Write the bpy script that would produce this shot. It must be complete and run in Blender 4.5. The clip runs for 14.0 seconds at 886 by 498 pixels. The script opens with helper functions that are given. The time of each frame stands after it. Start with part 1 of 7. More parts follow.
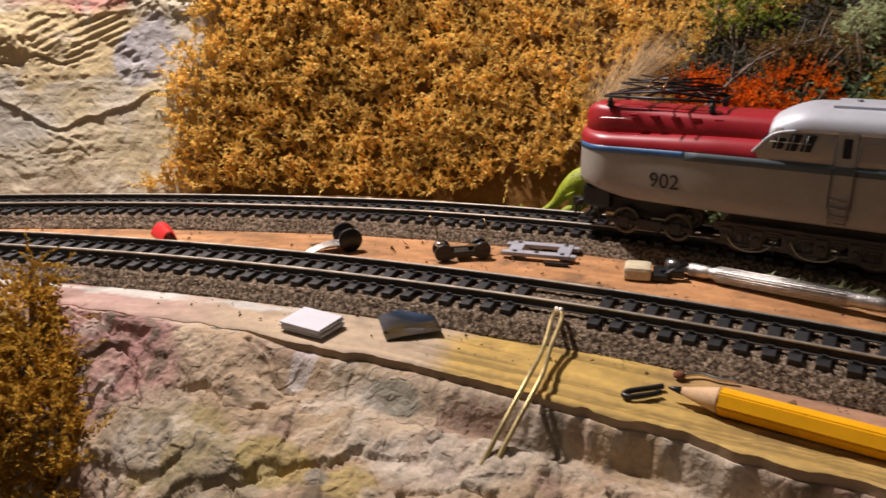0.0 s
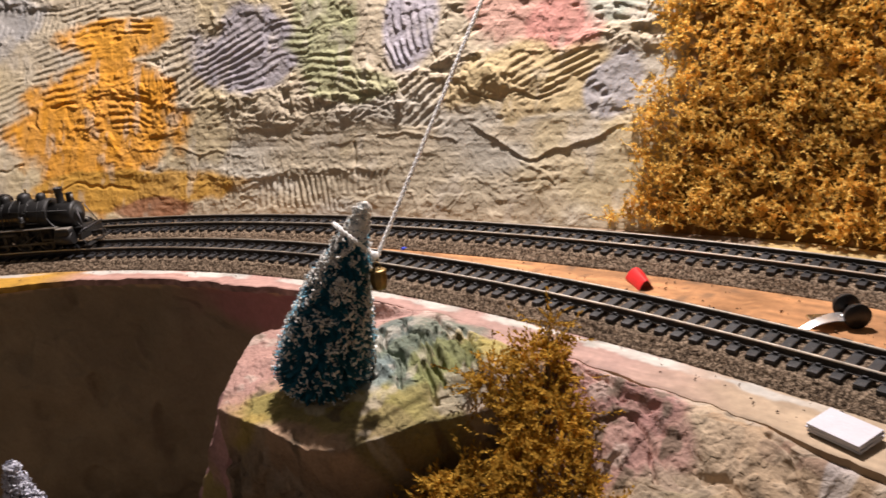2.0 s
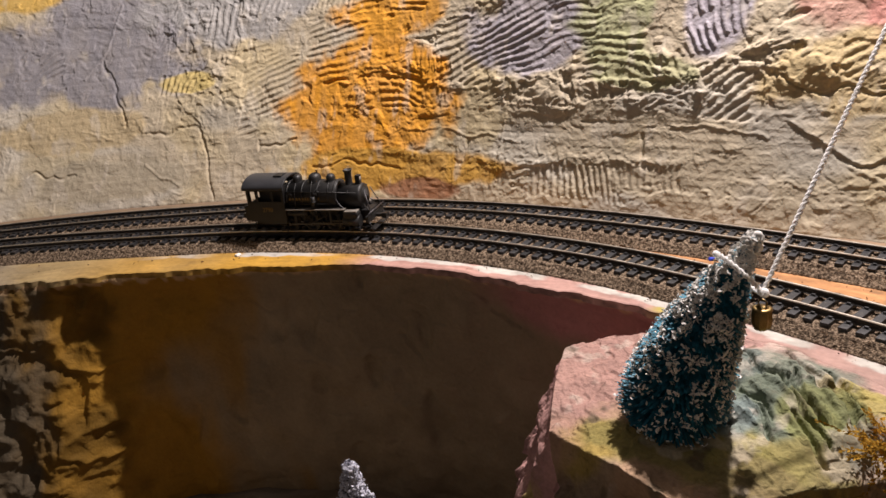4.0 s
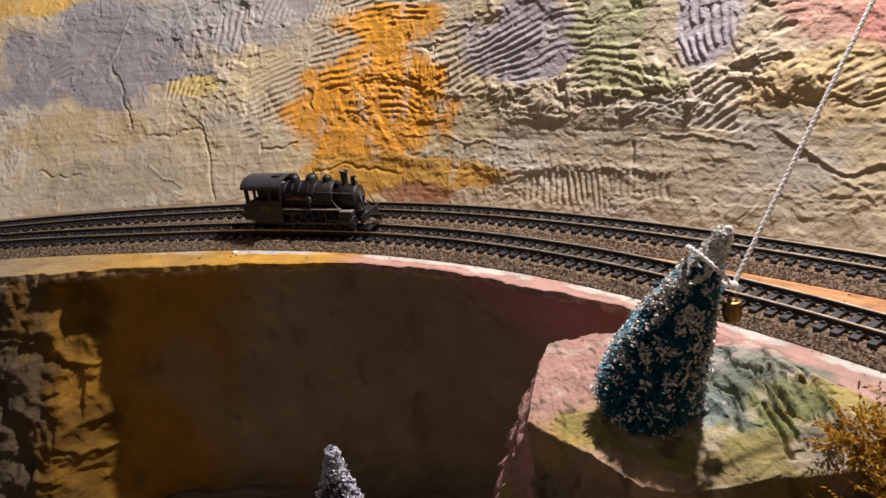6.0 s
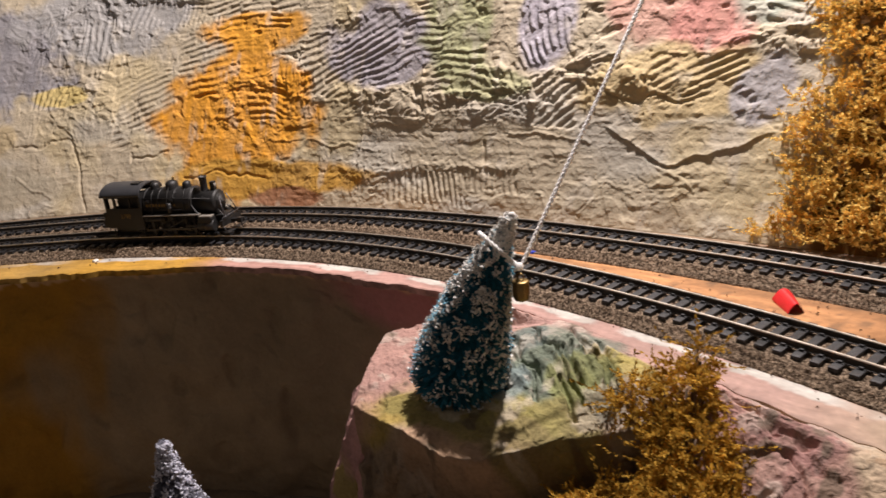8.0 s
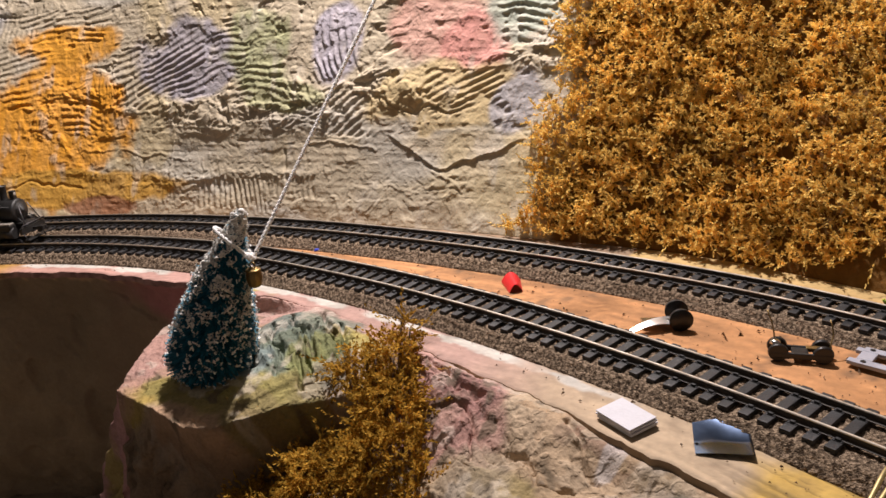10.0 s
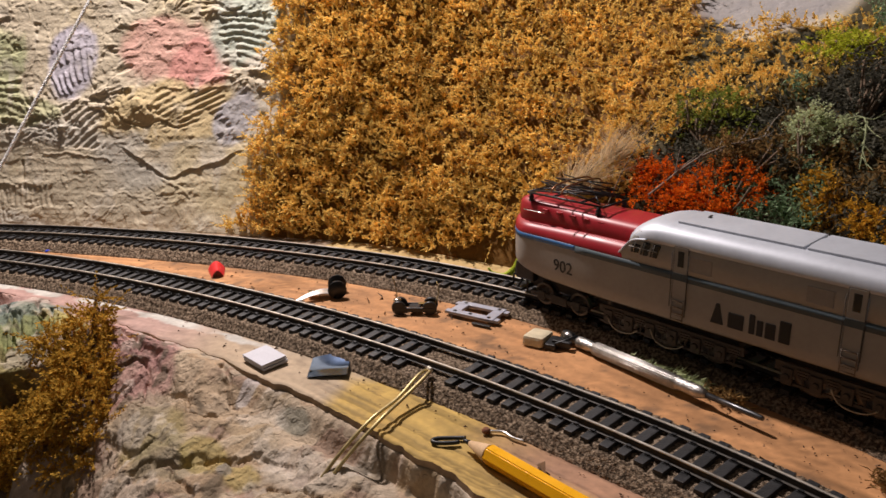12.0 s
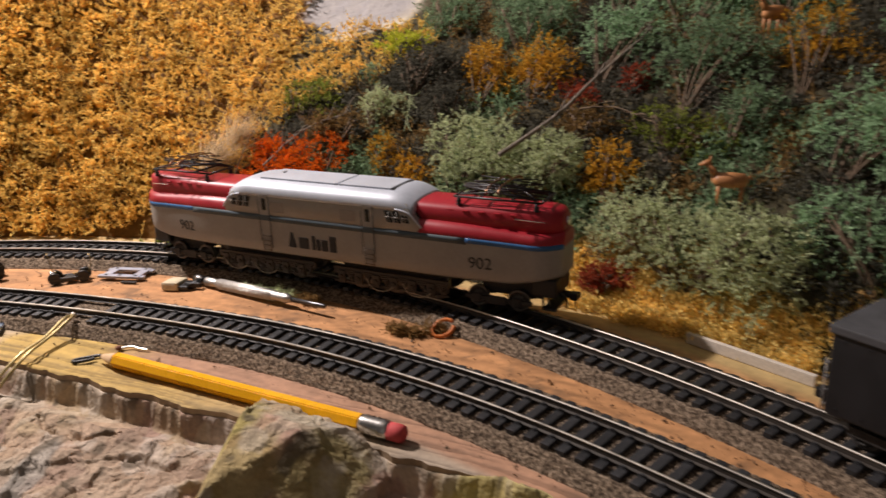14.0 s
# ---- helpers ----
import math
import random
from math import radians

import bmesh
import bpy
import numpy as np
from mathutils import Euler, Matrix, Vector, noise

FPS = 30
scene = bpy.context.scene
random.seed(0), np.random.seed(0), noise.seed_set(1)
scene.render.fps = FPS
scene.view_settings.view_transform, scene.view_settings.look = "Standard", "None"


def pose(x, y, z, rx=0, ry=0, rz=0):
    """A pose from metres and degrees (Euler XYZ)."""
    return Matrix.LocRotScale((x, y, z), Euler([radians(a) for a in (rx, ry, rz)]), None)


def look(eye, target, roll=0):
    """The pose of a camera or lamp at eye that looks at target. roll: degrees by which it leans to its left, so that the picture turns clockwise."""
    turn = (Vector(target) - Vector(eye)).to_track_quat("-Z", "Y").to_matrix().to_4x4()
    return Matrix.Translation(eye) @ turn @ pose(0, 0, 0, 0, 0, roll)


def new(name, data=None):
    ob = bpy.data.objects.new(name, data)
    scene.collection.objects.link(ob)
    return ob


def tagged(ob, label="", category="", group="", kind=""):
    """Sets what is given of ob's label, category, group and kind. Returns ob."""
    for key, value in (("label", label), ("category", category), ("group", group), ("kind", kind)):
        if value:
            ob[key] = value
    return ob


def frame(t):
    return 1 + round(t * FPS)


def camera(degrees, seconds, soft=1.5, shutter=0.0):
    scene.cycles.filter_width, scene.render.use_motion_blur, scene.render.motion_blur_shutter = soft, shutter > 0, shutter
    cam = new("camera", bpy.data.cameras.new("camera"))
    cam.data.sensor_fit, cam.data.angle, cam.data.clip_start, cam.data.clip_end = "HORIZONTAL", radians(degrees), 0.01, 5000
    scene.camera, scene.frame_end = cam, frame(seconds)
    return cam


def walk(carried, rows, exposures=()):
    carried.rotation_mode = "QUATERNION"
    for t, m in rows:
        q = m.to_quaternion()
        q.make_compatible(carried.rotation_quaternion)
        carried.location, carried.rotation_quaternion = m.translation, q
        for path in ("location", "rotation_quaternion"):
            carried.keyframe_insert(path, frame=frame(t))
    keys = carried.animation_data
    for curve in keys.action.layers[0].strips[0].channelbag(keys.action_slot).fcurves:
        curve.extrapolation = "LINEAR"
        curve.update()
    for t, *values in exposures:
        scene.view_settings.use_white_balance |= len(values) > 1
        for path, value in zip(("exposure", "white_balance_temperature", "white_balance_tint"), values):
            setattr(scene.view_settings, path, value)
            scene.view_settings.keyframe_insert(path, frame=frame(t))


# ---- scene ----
cam = camera(61.0, 14.0, shutter=0.2)
PATH = [
    (0, (0.0274, 0.0804, 0.1026), (-0.049, 1.976, -0.535), -1.12),
    (0.5, (0.0237, 0.0931, 0.1138), (-0.364, 1.935, -0.565), -3.15),
    (1, (0.0158, 0.0935, 0.123), (-0.601, 1.876, -0.55), -4.27),
    (1.5, (-0.0001, 0.0892, 0.13), (-0.799, 1.801, -0.536), -4.96),
    (2, (-0.025, 0.0814, 0.1377), (-0.994, 1.708, -0.512), -5.73),
    (2.5, (-0.049, 0.0782, 0.1454), (-1.144, 1.609, -0.533), -6.26),
    (3, (-0.073, 0.078, 0.154), (-1.261, 1.521, -0.558), -6.8),
    (3.5, (-0.094, 0.071, 0.157), (-1.359, 1.45, -0.551), -6.7),
    (3.7, (-0.102, 0.068, 0.158), (-1.389, 1.425, -0.552), -6.6),
    (5.8, (-0.093, 0.06, 0.153), (-1.423, 1.399, -0.51), -5.2),
    (6, (-0.088, 0.062, 0.151), (-1.41, 1.409, -0.51), -5.2),
    (6.5, (-0.084, 0.061, 0.151), (-1.39, 1.425, -0.508), -5.3),
    (7, (-0.078, 0.065, 0.15), (-1.366, 1.448, -0.506), -5.6),
    (7.5, (-0.066, 0.071, 0.15), (-1.317, 1.487, -0.506), -5.6),
    (8, (-0.041, 0.077, 0.147), (-1.226, 1.547, -0.511), -5.5),
    (8.5, (-0.002, 0.08, 0.148), (-1.1, 1.615, -0.516), -5.4),
    (8.7, (0.008, 0.079, 0.149), (-1.057, 1.636, -0.516), -5.3),
    (10.8, (0.0596, 0.0804, 0.1451), (-0.812, 1.761, -0.503), -4.24),
    (11, (0.0686, 0.0794, 0.1471), (-0.756, 1.783, -0.504), -4.14),
    (11.5, (0.1131, 0.0566, 0.1425), (-0.551, 1.837, -0.483), -2.22),
    (12, (0.1415, 0.0337, 0.1515), (-0.406, 1.855, -0.47), -1.73),
    (12.5, (0.1456, 0.0328, 0.1517), (-0.347, 1.869, -0.468), -1.93),
    (13, (0.151, 0.028, 0.149), (-0.254, 1.887, -0.465), -2.1),
    (13.5, (0.183, -0.004, 0.151), (0.002, 1.887, -0.474), -2),
    (14, (0.22, -0.067, 0.155), (0.344, 1.824, -0.485), -2.4),
]
walk(cam, [(t, look(eye, target, roll)) for t, eye, target, roll in PATH], [(0, 0.02), (2, 0.10), (3, 0.02), (6, -0.04), (8.7, 0.0), (11, -0.05), (12.2, -0.16), (13.0, -0.16), (13.5, -0.22), (14, 0.32)])

# ---- light: one bare lamp hung over the layout, close above the cliff ----
scene.view_settings.exposure = 0.0
world = bpy.data.worlds.new("room_dark")
world.use_nodes = True
world.node_tree.nodes["Background"].inputs["Color"].default_value = (0.9, 0.8, 0.65, 1)
world.node_tree.nodes["Background"].inputs["Strength"].default_value = 0.0
scene.world = world
LAMP = (-0.25, 0.580, 0.60)
bulb = bpy.data.lights.new("hanging_lamp", "POINT")
bulb.energy, bulb.color, bulb.shadow_soft_size = 32.0, (1.0, 0.885, 0.855), 0.012
new("hanging_lamp", bulb).location = LAMP


# ---- numbers helpers ----
rng = np.random.default_rng(7)


def smooth(a, b, x):
    k = np.clip((np.asarray(x, float) - a) / (b - a), 0, 1)
    return k * k * (3 - 2 * k)


def curve_of(knots, values):
    """A smooth curve through knots; straight beyond the ends."""
    kx, ky = np.array(knots, float), np.array(values, float)
    slope = np.gradient(ky, kx)

    def at(x):
        x = np.asarray(x, float)
        i = np.clip(np.searchsorted(kx, x) - 1, 0, len(kx) - 2)
        h = kx[i + 1] - kx[i]
        k = np.clip((x - kx[i]) / h, 0, 1)
        y = ((2 * k**3 - 3 * k**2 + 1) * ky[i] + (k**3 - 2 * k**2 + k) * h * slope[i]
             + (3 * k**2 - 2 * k**3) * ky[i + 1] + (k**3 - k**2) * h * slope[i + 1])
        return y + np.where(x < kx[0], (x - kx[0]) * slope[0], 0) + np.where(x > kx[-1], (x - kx[-1]) * slope[-1], 0)
    return at


def cell(ix, iy, seed):
    n = (ix.astype(np.int64) * 374761393 + iy.astype(np.int64) * 668265263 + seed * 144269504) & 0x7FFFFFFF
    n = ((n ^ (n >> 13)) * 1274126177) & 0x7FFFFFFF
    n = ((n ^ (n >> 16)) * 60493) & 0x7FFFFFFF
    return (n & 0xFFFFF) / 0xFFFFF


def vnoise(x, y, seed=0):
    """Value noise, 0 to 1."""
    x, y = np.asarray(x, float), np.asarray(y, float)
    ix, iy = np.floor(x), np.floor(y)
    fx, fy = x - ix, y - iy
    fx, fy = fx * fx * (3 - 2 * fx), fy * fy * (3 - 2 * fy)
    a, b = cell(ix, iy, seed), cell(ix + 1, iy, seed)
    c, d = cell(ix, iy + 1, seed), cell(ix + 1, iy + 1, seed)
    return (a * (1 - fx) + b * fx) * (1 - fy) + (c * (1 - fx) + d * fx) * fy


def fbm(x, y, seed=0, octaves=4):
    total, amp, norm = 0, 1.0, 0
    for o in range(octaves):
        total = total + amp * vnoise(x * 2**o + 17.3 * o, y * 2**o - 9.1 * o, seed + o)
        norm += amp
        amp *= 0.5
    return total / norm


def slabs(x, y, seed=0):
    """Tilted trowel slabs: each cell is a plane with its own height and slope. Returns height (-1 to 1) and the nearness of a joint."""
    x, y = np.asarray(x, float), np.asarray(y, float)
    ix, iy = np.floor(x), np.floor(y)
    best = np.full(x.shape, 9.0)
    second = np.full(x.shape, 9.0)
    out = np.zeros(x.shape)
    for dx in (-1, 0, 1):
        for dy in (-1, 0, 1):
            cx, cy = ix + dx, iy + dy
            px, py = cx + cell(cx, cy, seed), cy + cell(cx, cy, seed + 1)
            d = np.hypot(x - px, y - py)
            h = (cell(cx, cy, seed + 2) - 0.5) + (cell(cx, cy, seed + 3) - 0.5) * 1.6 * (x - px) + (cell(cx, cy, seed + 4) - 0.6) * 1.6 * (y - py)
            nearer = d < best
            second = np.where(nearer, best, np.minimum(second, d))
            out = np.where(nearer, h, out)
            best = np.where(nearer, d, best)
    return out, second - best


def strokes(x, y, layers, seed):
    """Layers of trowelled plaster: flat patches with crisp, lipped edges. layers: (frequency along, across, angle, share, height)."""
    total = 0
    for i, (fx, fy, angle, share, height) in enumerate(layers):
        c, s = math.cos(radians(angle)), math.sin(radians(angle))
        u, v = x * c + y * s, y * c - x * s
        f = fbm(u * fx + 1.2 * vnoise(u * fx * 2, v * fy * 2, seed + 40 + i), v * fy, seed + 11 * i, 4)
        total = total + height * (smooth(share - .010, share + .010, f) + .55 * np.exp(-((f - share - .006) / .012) ** 2))
    return total


def flakes(h, soft=.14, tilt=.72):
    """Steps through a rolling height: flat flakes that overlap, each with one crisp edge."""
    f = h - np.floor(h)
    return np.floor(h) + smooth(0, soft, f) - tilt * h


def crease(x, y, lines, width):
    """Nearness (0 to 1) to any of some short crooked lines, each (wiggle, (x, y), (x, y), ...)."""
    out = np.zeros(np.shape(x))
    for line in lines:
        w = line[0]
        px, py = x + (fbm(x * 90, y * 90, 17, 3) - .5) * w, y + (fbm(x * 90, y * 90, 18, 3) - .5) * w
        for (ax, ay), (bx, by) in zip(line[1:], line[2:]):
            k = np.clip(((px - ax) * (bx - ax) + (py - ay) * (by - ay)) / ((bx - ax) ** 2 + (by - ay) ** 2), 0, 1)
            out = np.maximum(out, 1 - smooth(width * .3, width, np.hypot(px - ax - k * (bx - ax), py - ay - k * (by - ay))))
    return out


# ---- the plan: everything bends round one centre; theta turns from +y to +x ----
CX, CY = -0.24, -0.29
TRACK_A = curve_of([-.7, -.55, -.4, -.25, -.1, .05, .2, .35, .5, .65, .8, .95],
                   [.6608, .6625, .6720, .6785, .6779, .6718, .6675, .6679, .6730, .6812, .6874, .6915])
TRACK_B = curve_of([-.7, -.55, -.4, -.25, -.1, .05, .2, .35, .5, .65, .8, .95],
                   [.7007, .7085, .7200, .7268, .7290, .7325, .7412, .7530, .7600, .7580, .7510, .7455])
FOOT = curve_of([-.8, -.56, -.37, -.2, 0, .15, .25, .35, .6, 1.2], [.748, .760, .764, .764, .766, .780, .794, .798, .798, .798])
SLOPE = curve_of([-.8, -.56, -.37, -.2, 0, .15, .25, .35, .45, .6, 1.2], [.55, .55, .48, .38, .44, .50, .42, .42, .5, .8, .8])
BEND = curve_of([-.8, 0, .2, .25, .35, .45, .6, 1.2], [0, 0, 0, .5, 2.4, 4.5, 4, 4])
EDGE = curve_of([-.8, -.62, -.5, -.38, -.28, -.1, .06, .24, .4, .57, .67, .78, .85, .97],
                [.598, .606, .616, .630, .642, .644, .640, .626, .622, .622, .628, .644, .655, .668])


def spot(th, r, z=0.0):
    return Vector((CX + r * math.sin(th), CY + r * math.cos(th), z))


def polar(x, y):
    return math.atan2(x - CX, y - CY), math.hypot(x - CX, y - CY)


def slope_r(th, z):
    zz = np.maximum(z, 0)
    return FOOT(th) + SLOPE(th) * zz + np.maximum(BEND(th), 0) * zz * zz


# ---- mesh helpers ----
def part(name, bm, material, parent=None, label=""):
    """Links a bmesh as one mesh object, under a thing or a part where one is given."""
    me = bpy.data.meshes.new(name)
    bm.to_mesh(me)
    bm.free()
    if material:
        me.materials.append(material)
    ob = new(name, me)
    if parent:
        ob.parent = parent
    if label:
        ob["label"] = label
    return ob


def raw(name, verts, faces, material, parent=None, colors=None, shade=False):
    """A mesh from number arrays; faces all of one length."""
    me = bpy.data.meshes.new(name)
    verts, faces = np.asarray(verts, np.float32), np.asarray(faces, np.int32)
    n, k = faces.shape
    me.vertices.add(len(verts))
    me.vertices.foreach_set("co", verts.ravel())
    me.loops.add(n * k)
    me.loops.foreach_set("vertex_index", faces.ravel())
    me.polygons.add(n)
    me.polygons.foreach_set("loop_start", np.arange(0, n * k, k, dtype=np.int32))
    me.polygons.foreach_set("loop_total", np.full(n, k, np.int32))
    me.polygons.foreach_set("use_smooth", np.full(n, shade))
    me.update(calc_edges=True)
    if colors is not None:
        layer = me.color_attributes.new("paint", "FLOAT_COLOR", "POINT")
        layer.data.foreach_set("color", np.c_[colors, np.ones(len(verts))].astype(np.float32).ravel())
    if material:
        me.materials.append(material)
    ob = new(name, me)
    if parent:
        ob.parent = parent
    return ob


def sheet(name, xyz, material, parent=None, colors=None):
    """A grid of points (rows, columns, 3) as a smooth sheet."""
    n, m = xyz.shape[:2]
    i = np.arange(n * m).reshape(n, m)
    quads = np.stack([i[:-1, :-1], i[1:, :-1], i[1:, 1:], i[:-1, 1:]], -1).reshape(-1, 4)
    return raw(name, xyz.reshape(-1, 3), quads, material, parent, None if colors is None else colors.reshape(-1, 3), True)


def ringed(th, r, z):
    """Arrays of theta, r and z as places."""
    th, r, z = np.broadcast_arrays(th, r, z)
    return np.stack([CX + r * np.sin(th), CY + r * np.cos(th), z], -1)


def box(bm, x, y, z, bevel=0.0, m=None, taper=0.0):
    """A box between pairs x, y, z; its top may taper in; edges may be bevelled."""
    made = bmesh.ops.create_cube(bm, size=1.0)["verts"]
    for v in made:
        k = 1 - taper if v.co.z > 0 else 1
        v.co = Vector(((x[0] + x[1]) / 2 + v.co.x * (x[1] - x[0]) * k, (y[0] + y[1]) / 2 + v.co.y * (y[1] - y[0]) * k, (z[0] + z[1]) / 2 + v.co.z * (z[1] - z[0])))
    if m is not None:
        bmesh.ops.transform(bm, matrix=m, verts=made)
    if bevel:
        edges = list({e for v in made for e in v.link_edges})
        bmesh.ops.bevel(bm, geom=edges, offset=bevel, segments=2, affect="EDGES", profile=0.6)
    return bm


def rod(bm, a, b, r1, r2=None, n=10, caps=True):
    """A tapered rod from a to b."""
    a, b = Vector(a), Vector(b)
    way = b - a
    made = bmesh.ops.create_cone(bm, cap_ends=caps, segments=n, radius1=r1, radius2=r1 if r2 is None else r2, depth=way.length)["verts"]
    turn = way.to_track_quat("Z", "Y").to_matrix().to_4x4()
    bmesh.ops.transform(bm, matrix=Matrix.Translation((a + b) / 2) @ turn, verts=made)
    for v in made:
        for f in v.link_faces:
            f.smooth = len(f.verts) == 4
    return bm


def lathe(bm, rows, n=20, m=None):
    """A turned body: rows of (radius, height) round z."""
    rings = []
    for r, z in rows:
        rings.append([bm.verts.new((r * math.cos(2 * math.pi * k / n), r * math.sin(2 * math.pi * k / n), z)) for k in range(n)])
    for p, q in zip(rings, rings[1:]):
        for k in range(n):
            bm.faces.new((p[k], p[(k + 1) % n], q[(k + 1) % n], q[k])).smooth = True
    bm.faces.new(rings[0][::-1])
    bm.faces.new(rings[-1])
    if m is not None:
        bmesh.ops.transform(bm, matrix=m, verts=[v for ring in rings for v in ring])
    return bm


def tube(bm, points, radius, n=8):
    """A round tube along points; radius may be a list."""
    pts = [Vector(p) for p in points]
    rings = []
    side = None
    for i, p in enumerate(pts):
        way = (pts[min(i + 1, len(pts) - 1)] - pts[max(i - 1, 0)]).normalized()
        if side is None:
            side = way.orthogonal().normalized()
        side = (side - way * side.dot(way)).normalized()
        up = way.cross(side)
        r = radius[i] if isinstance(radius, (list, tuple)) else radius
        rings.append([bm.verts.new(p + (side * math.cos(2 * math.pi * k / n) + up * math.sin(2 * math.pi * k / n)) * r) for k in range(n)])
    for p, q in zip(rings, rings[1:]):
        for k in range(n):
            bm.faces.new((p[k], p[(k + 1) % n], q[(k + 1) % n], q[k])).smooth = True
    bm.faces.new(rings[0][::-1])
    bm.faces.new(rings[-1])
    return bm


def thing(name, m, label, category, group=""):
    ob = new(name)
    ob.matrix_world = m
    ob.empty_display_size = 0.01
    return tagged(ob, label, category, group)


# ---- materials ----
def mat(name, color, rough=0.6, metal=0.0, var=0.25, scale=150.0, bump=0.0, bscale=900.0, paint=False, island=0.0, loose=0.0, second=None, stretch=None, spec=0.5):
    """A worn surface: colour varied at two sizes, fine relief. paint: colours from the mesh; island, loose: variation leaf by leaf or piece by piece."""
    m = bpy.data.materials.new(name)
    m.use_nodes = True
    nt = m.node_tree
    bsdf = nt.nodes["Principled BSDF"]
    link = nt.links.new
    node = nt.nodes.new
    tc = node("ShaderNodeTexCoord")
    mp = node("ShaderNodeMapping")
    mp.inputs["Scale"].default_value = stretch or (1, 1, 1)
    link(tc.outputs["Object"], mp.inputs["Vector"])
    n1, n2 = node("ShaderNodeTexNoise"), node("ShaderNodeTexNoise")
    n1.inputs["Scale"].default_value, n1.inputs["Detail"].default_value = scale, 5
    n2.inputs["Scale"].default_value, n2.inputs["Detail"].default_value = scale * 7.3, 3
    link(mp.outputs[0], n1.inputs["Vector"]), link(mp.outputs[0], n2.inputs["Vector"])
    both = node("ShaderNodeMix")
    both.data_type = "FLOAT"
    both.inputs[0].default_value = 0.4
    link(n1.outputs["Fac"], both.inputs[2]), link(n2.outputs["Fac"], both.inputs[3])
    ramp = node("ShaderNodeMapRange")
    ramp.inputs["From Min"].default_value, ramp.inputs["From Max"].default_value = 0.32, 0.68
    ramp.inputs["To Min"].default_value, ramp.inputs["To Max"].default_value = 1 - var, 1 + var
    link(both.outputs[0], ramp.inputs["Value"])
    if paint:
        base = node("ShaderNodeAttribute")
        base.attribute_name = "paint"
        out = base.outputs["Color"]
    elif second:
        mix = node("ShaderNodeMix")
        mix.data_type = "RGBA"
        edge = node("ShaderNodeMapRange")
        edge.inputs["From Min"].default_value, edge.inputs["From Max"].default_value = 0.44, 0.58
        link(both.outputs[0], edge.inputs["Value"]), link(edge.outputs[0], mix.inputs[0])
        mix.inputs[6].default_value, mix.inputs[7].default_value = (*color, 1), (*second, 1)
        out = mix.outputs[2]
    else:
        rgb = node("ShaderNodeRGB")
        rgb.outputs[0].default_value = (*color, 1)
        out = rgb.outputs[0]
    gain = ramp.outputs[0]
    for amount, socket in ((island, "island"), (loose, "loose")):
        if amount:
            info = node("ShaderNodeNewGeometry" if socket == "island" else "ShaderNodeObjectInfo")
            rand = info.outputs["Random Per Island" if socket == "island" else "Random"]
            span = node("ShaderNodeMapRange")
            span.inputs["To Min"].default_value, span.inputs["To Max"].default_value = 1 - amount, 1 + amount
            link(rand, span.inputs["Value"])
            times = node("ShaderNodeMath")
            times.operation = "MULTIPLY"
            link(gain, times.inputs[0]), link(span.outputs[0], times.inputs[1])
            gain = times.outputs[0]
    scaled = node("ShaderNodeVectorMath")
    scaled.operation = "SCALE"
    link(out, scaled.inputs[0]), link(gain, scaled.inputs["Scale"])
    link(scaled.outputs[0], bsdf.inputs["Base Color"])
    bsdf.inputs["Metallic"].default_value = metal
    bsdf.inputs["Specular IOR Level"].default_value = spec
    rr = node("ShaderNodeMapRange")
    rr.inputs["To Min"].default_value, rr.inputs["To Max"].default_value = max(rough - 0.12, 0.03), min(rough + 0.12, 1)
    link(n1.outputs["Fac"], rr.inputs["Value"]), link(rr.outputs[0], bsdf.inputs["Roughness"])
    if bump:
        nb = node("ShaderNodeTexNoise")
        nb.inputs["Scale"].default_value, nb.inputs["Detail"].default_value = bscale, 4
        link(mp.outputs[0], nb.inputs["Vector"])
        bp = node("ShaderNodeBump")
        bp.inputs["Strength"].default_value, bp.inputs["Distance"].default_value = 1.0, bump
        link(nb.outputs["Fac"], bp.inputs["Height"]), link(bp.outputs[0], bsdf.inputs["Normal"])
    return m


def chipped(m, scale, height):
    """Adds small crisp-edged chips and smears to a surface's relief."""
    nt = m.node_tree
    node, link = nt.nodes.new, nt.links.new
    bsdf = nt.nodes["Principled BSDF"]
    old = bsdf.inputs["Normal"].links[0].from_socket
    coords = node("ShaderNodeTexCoord").outputs["Object"]
    for k, lo in ((1.0, .50), (2.3, .52)):
        n, edge, bp = node("ShaderNodeTexNoise"), node("ShaderNodeMapRange"), node("ShaderNodeBump")
        n.inputs["Scale"].default_value, n.inputs["Detail"].default_value, n.inputs["Distortion"].default_value = scale * k, 1.2, .3
        edge.inputs["From Min"].default_value, edge.inputs["From Max"].default_value = lo, lo + .09
        bp.inputs["Strength"].default_value, bp.inputs["Distance"].default_value = 1.0, height / k
        link(coords, n.inputs["Vector"]), link(n.outputs["Fac"], edge.inputs["Value"]), link(edge.outputs[0], bp.inputs["Height"]), link(old, bp.inputs["Normal"])
        old = bp.outputs[0]
    link(old, bsdf.inputs["Normal"])
    return m


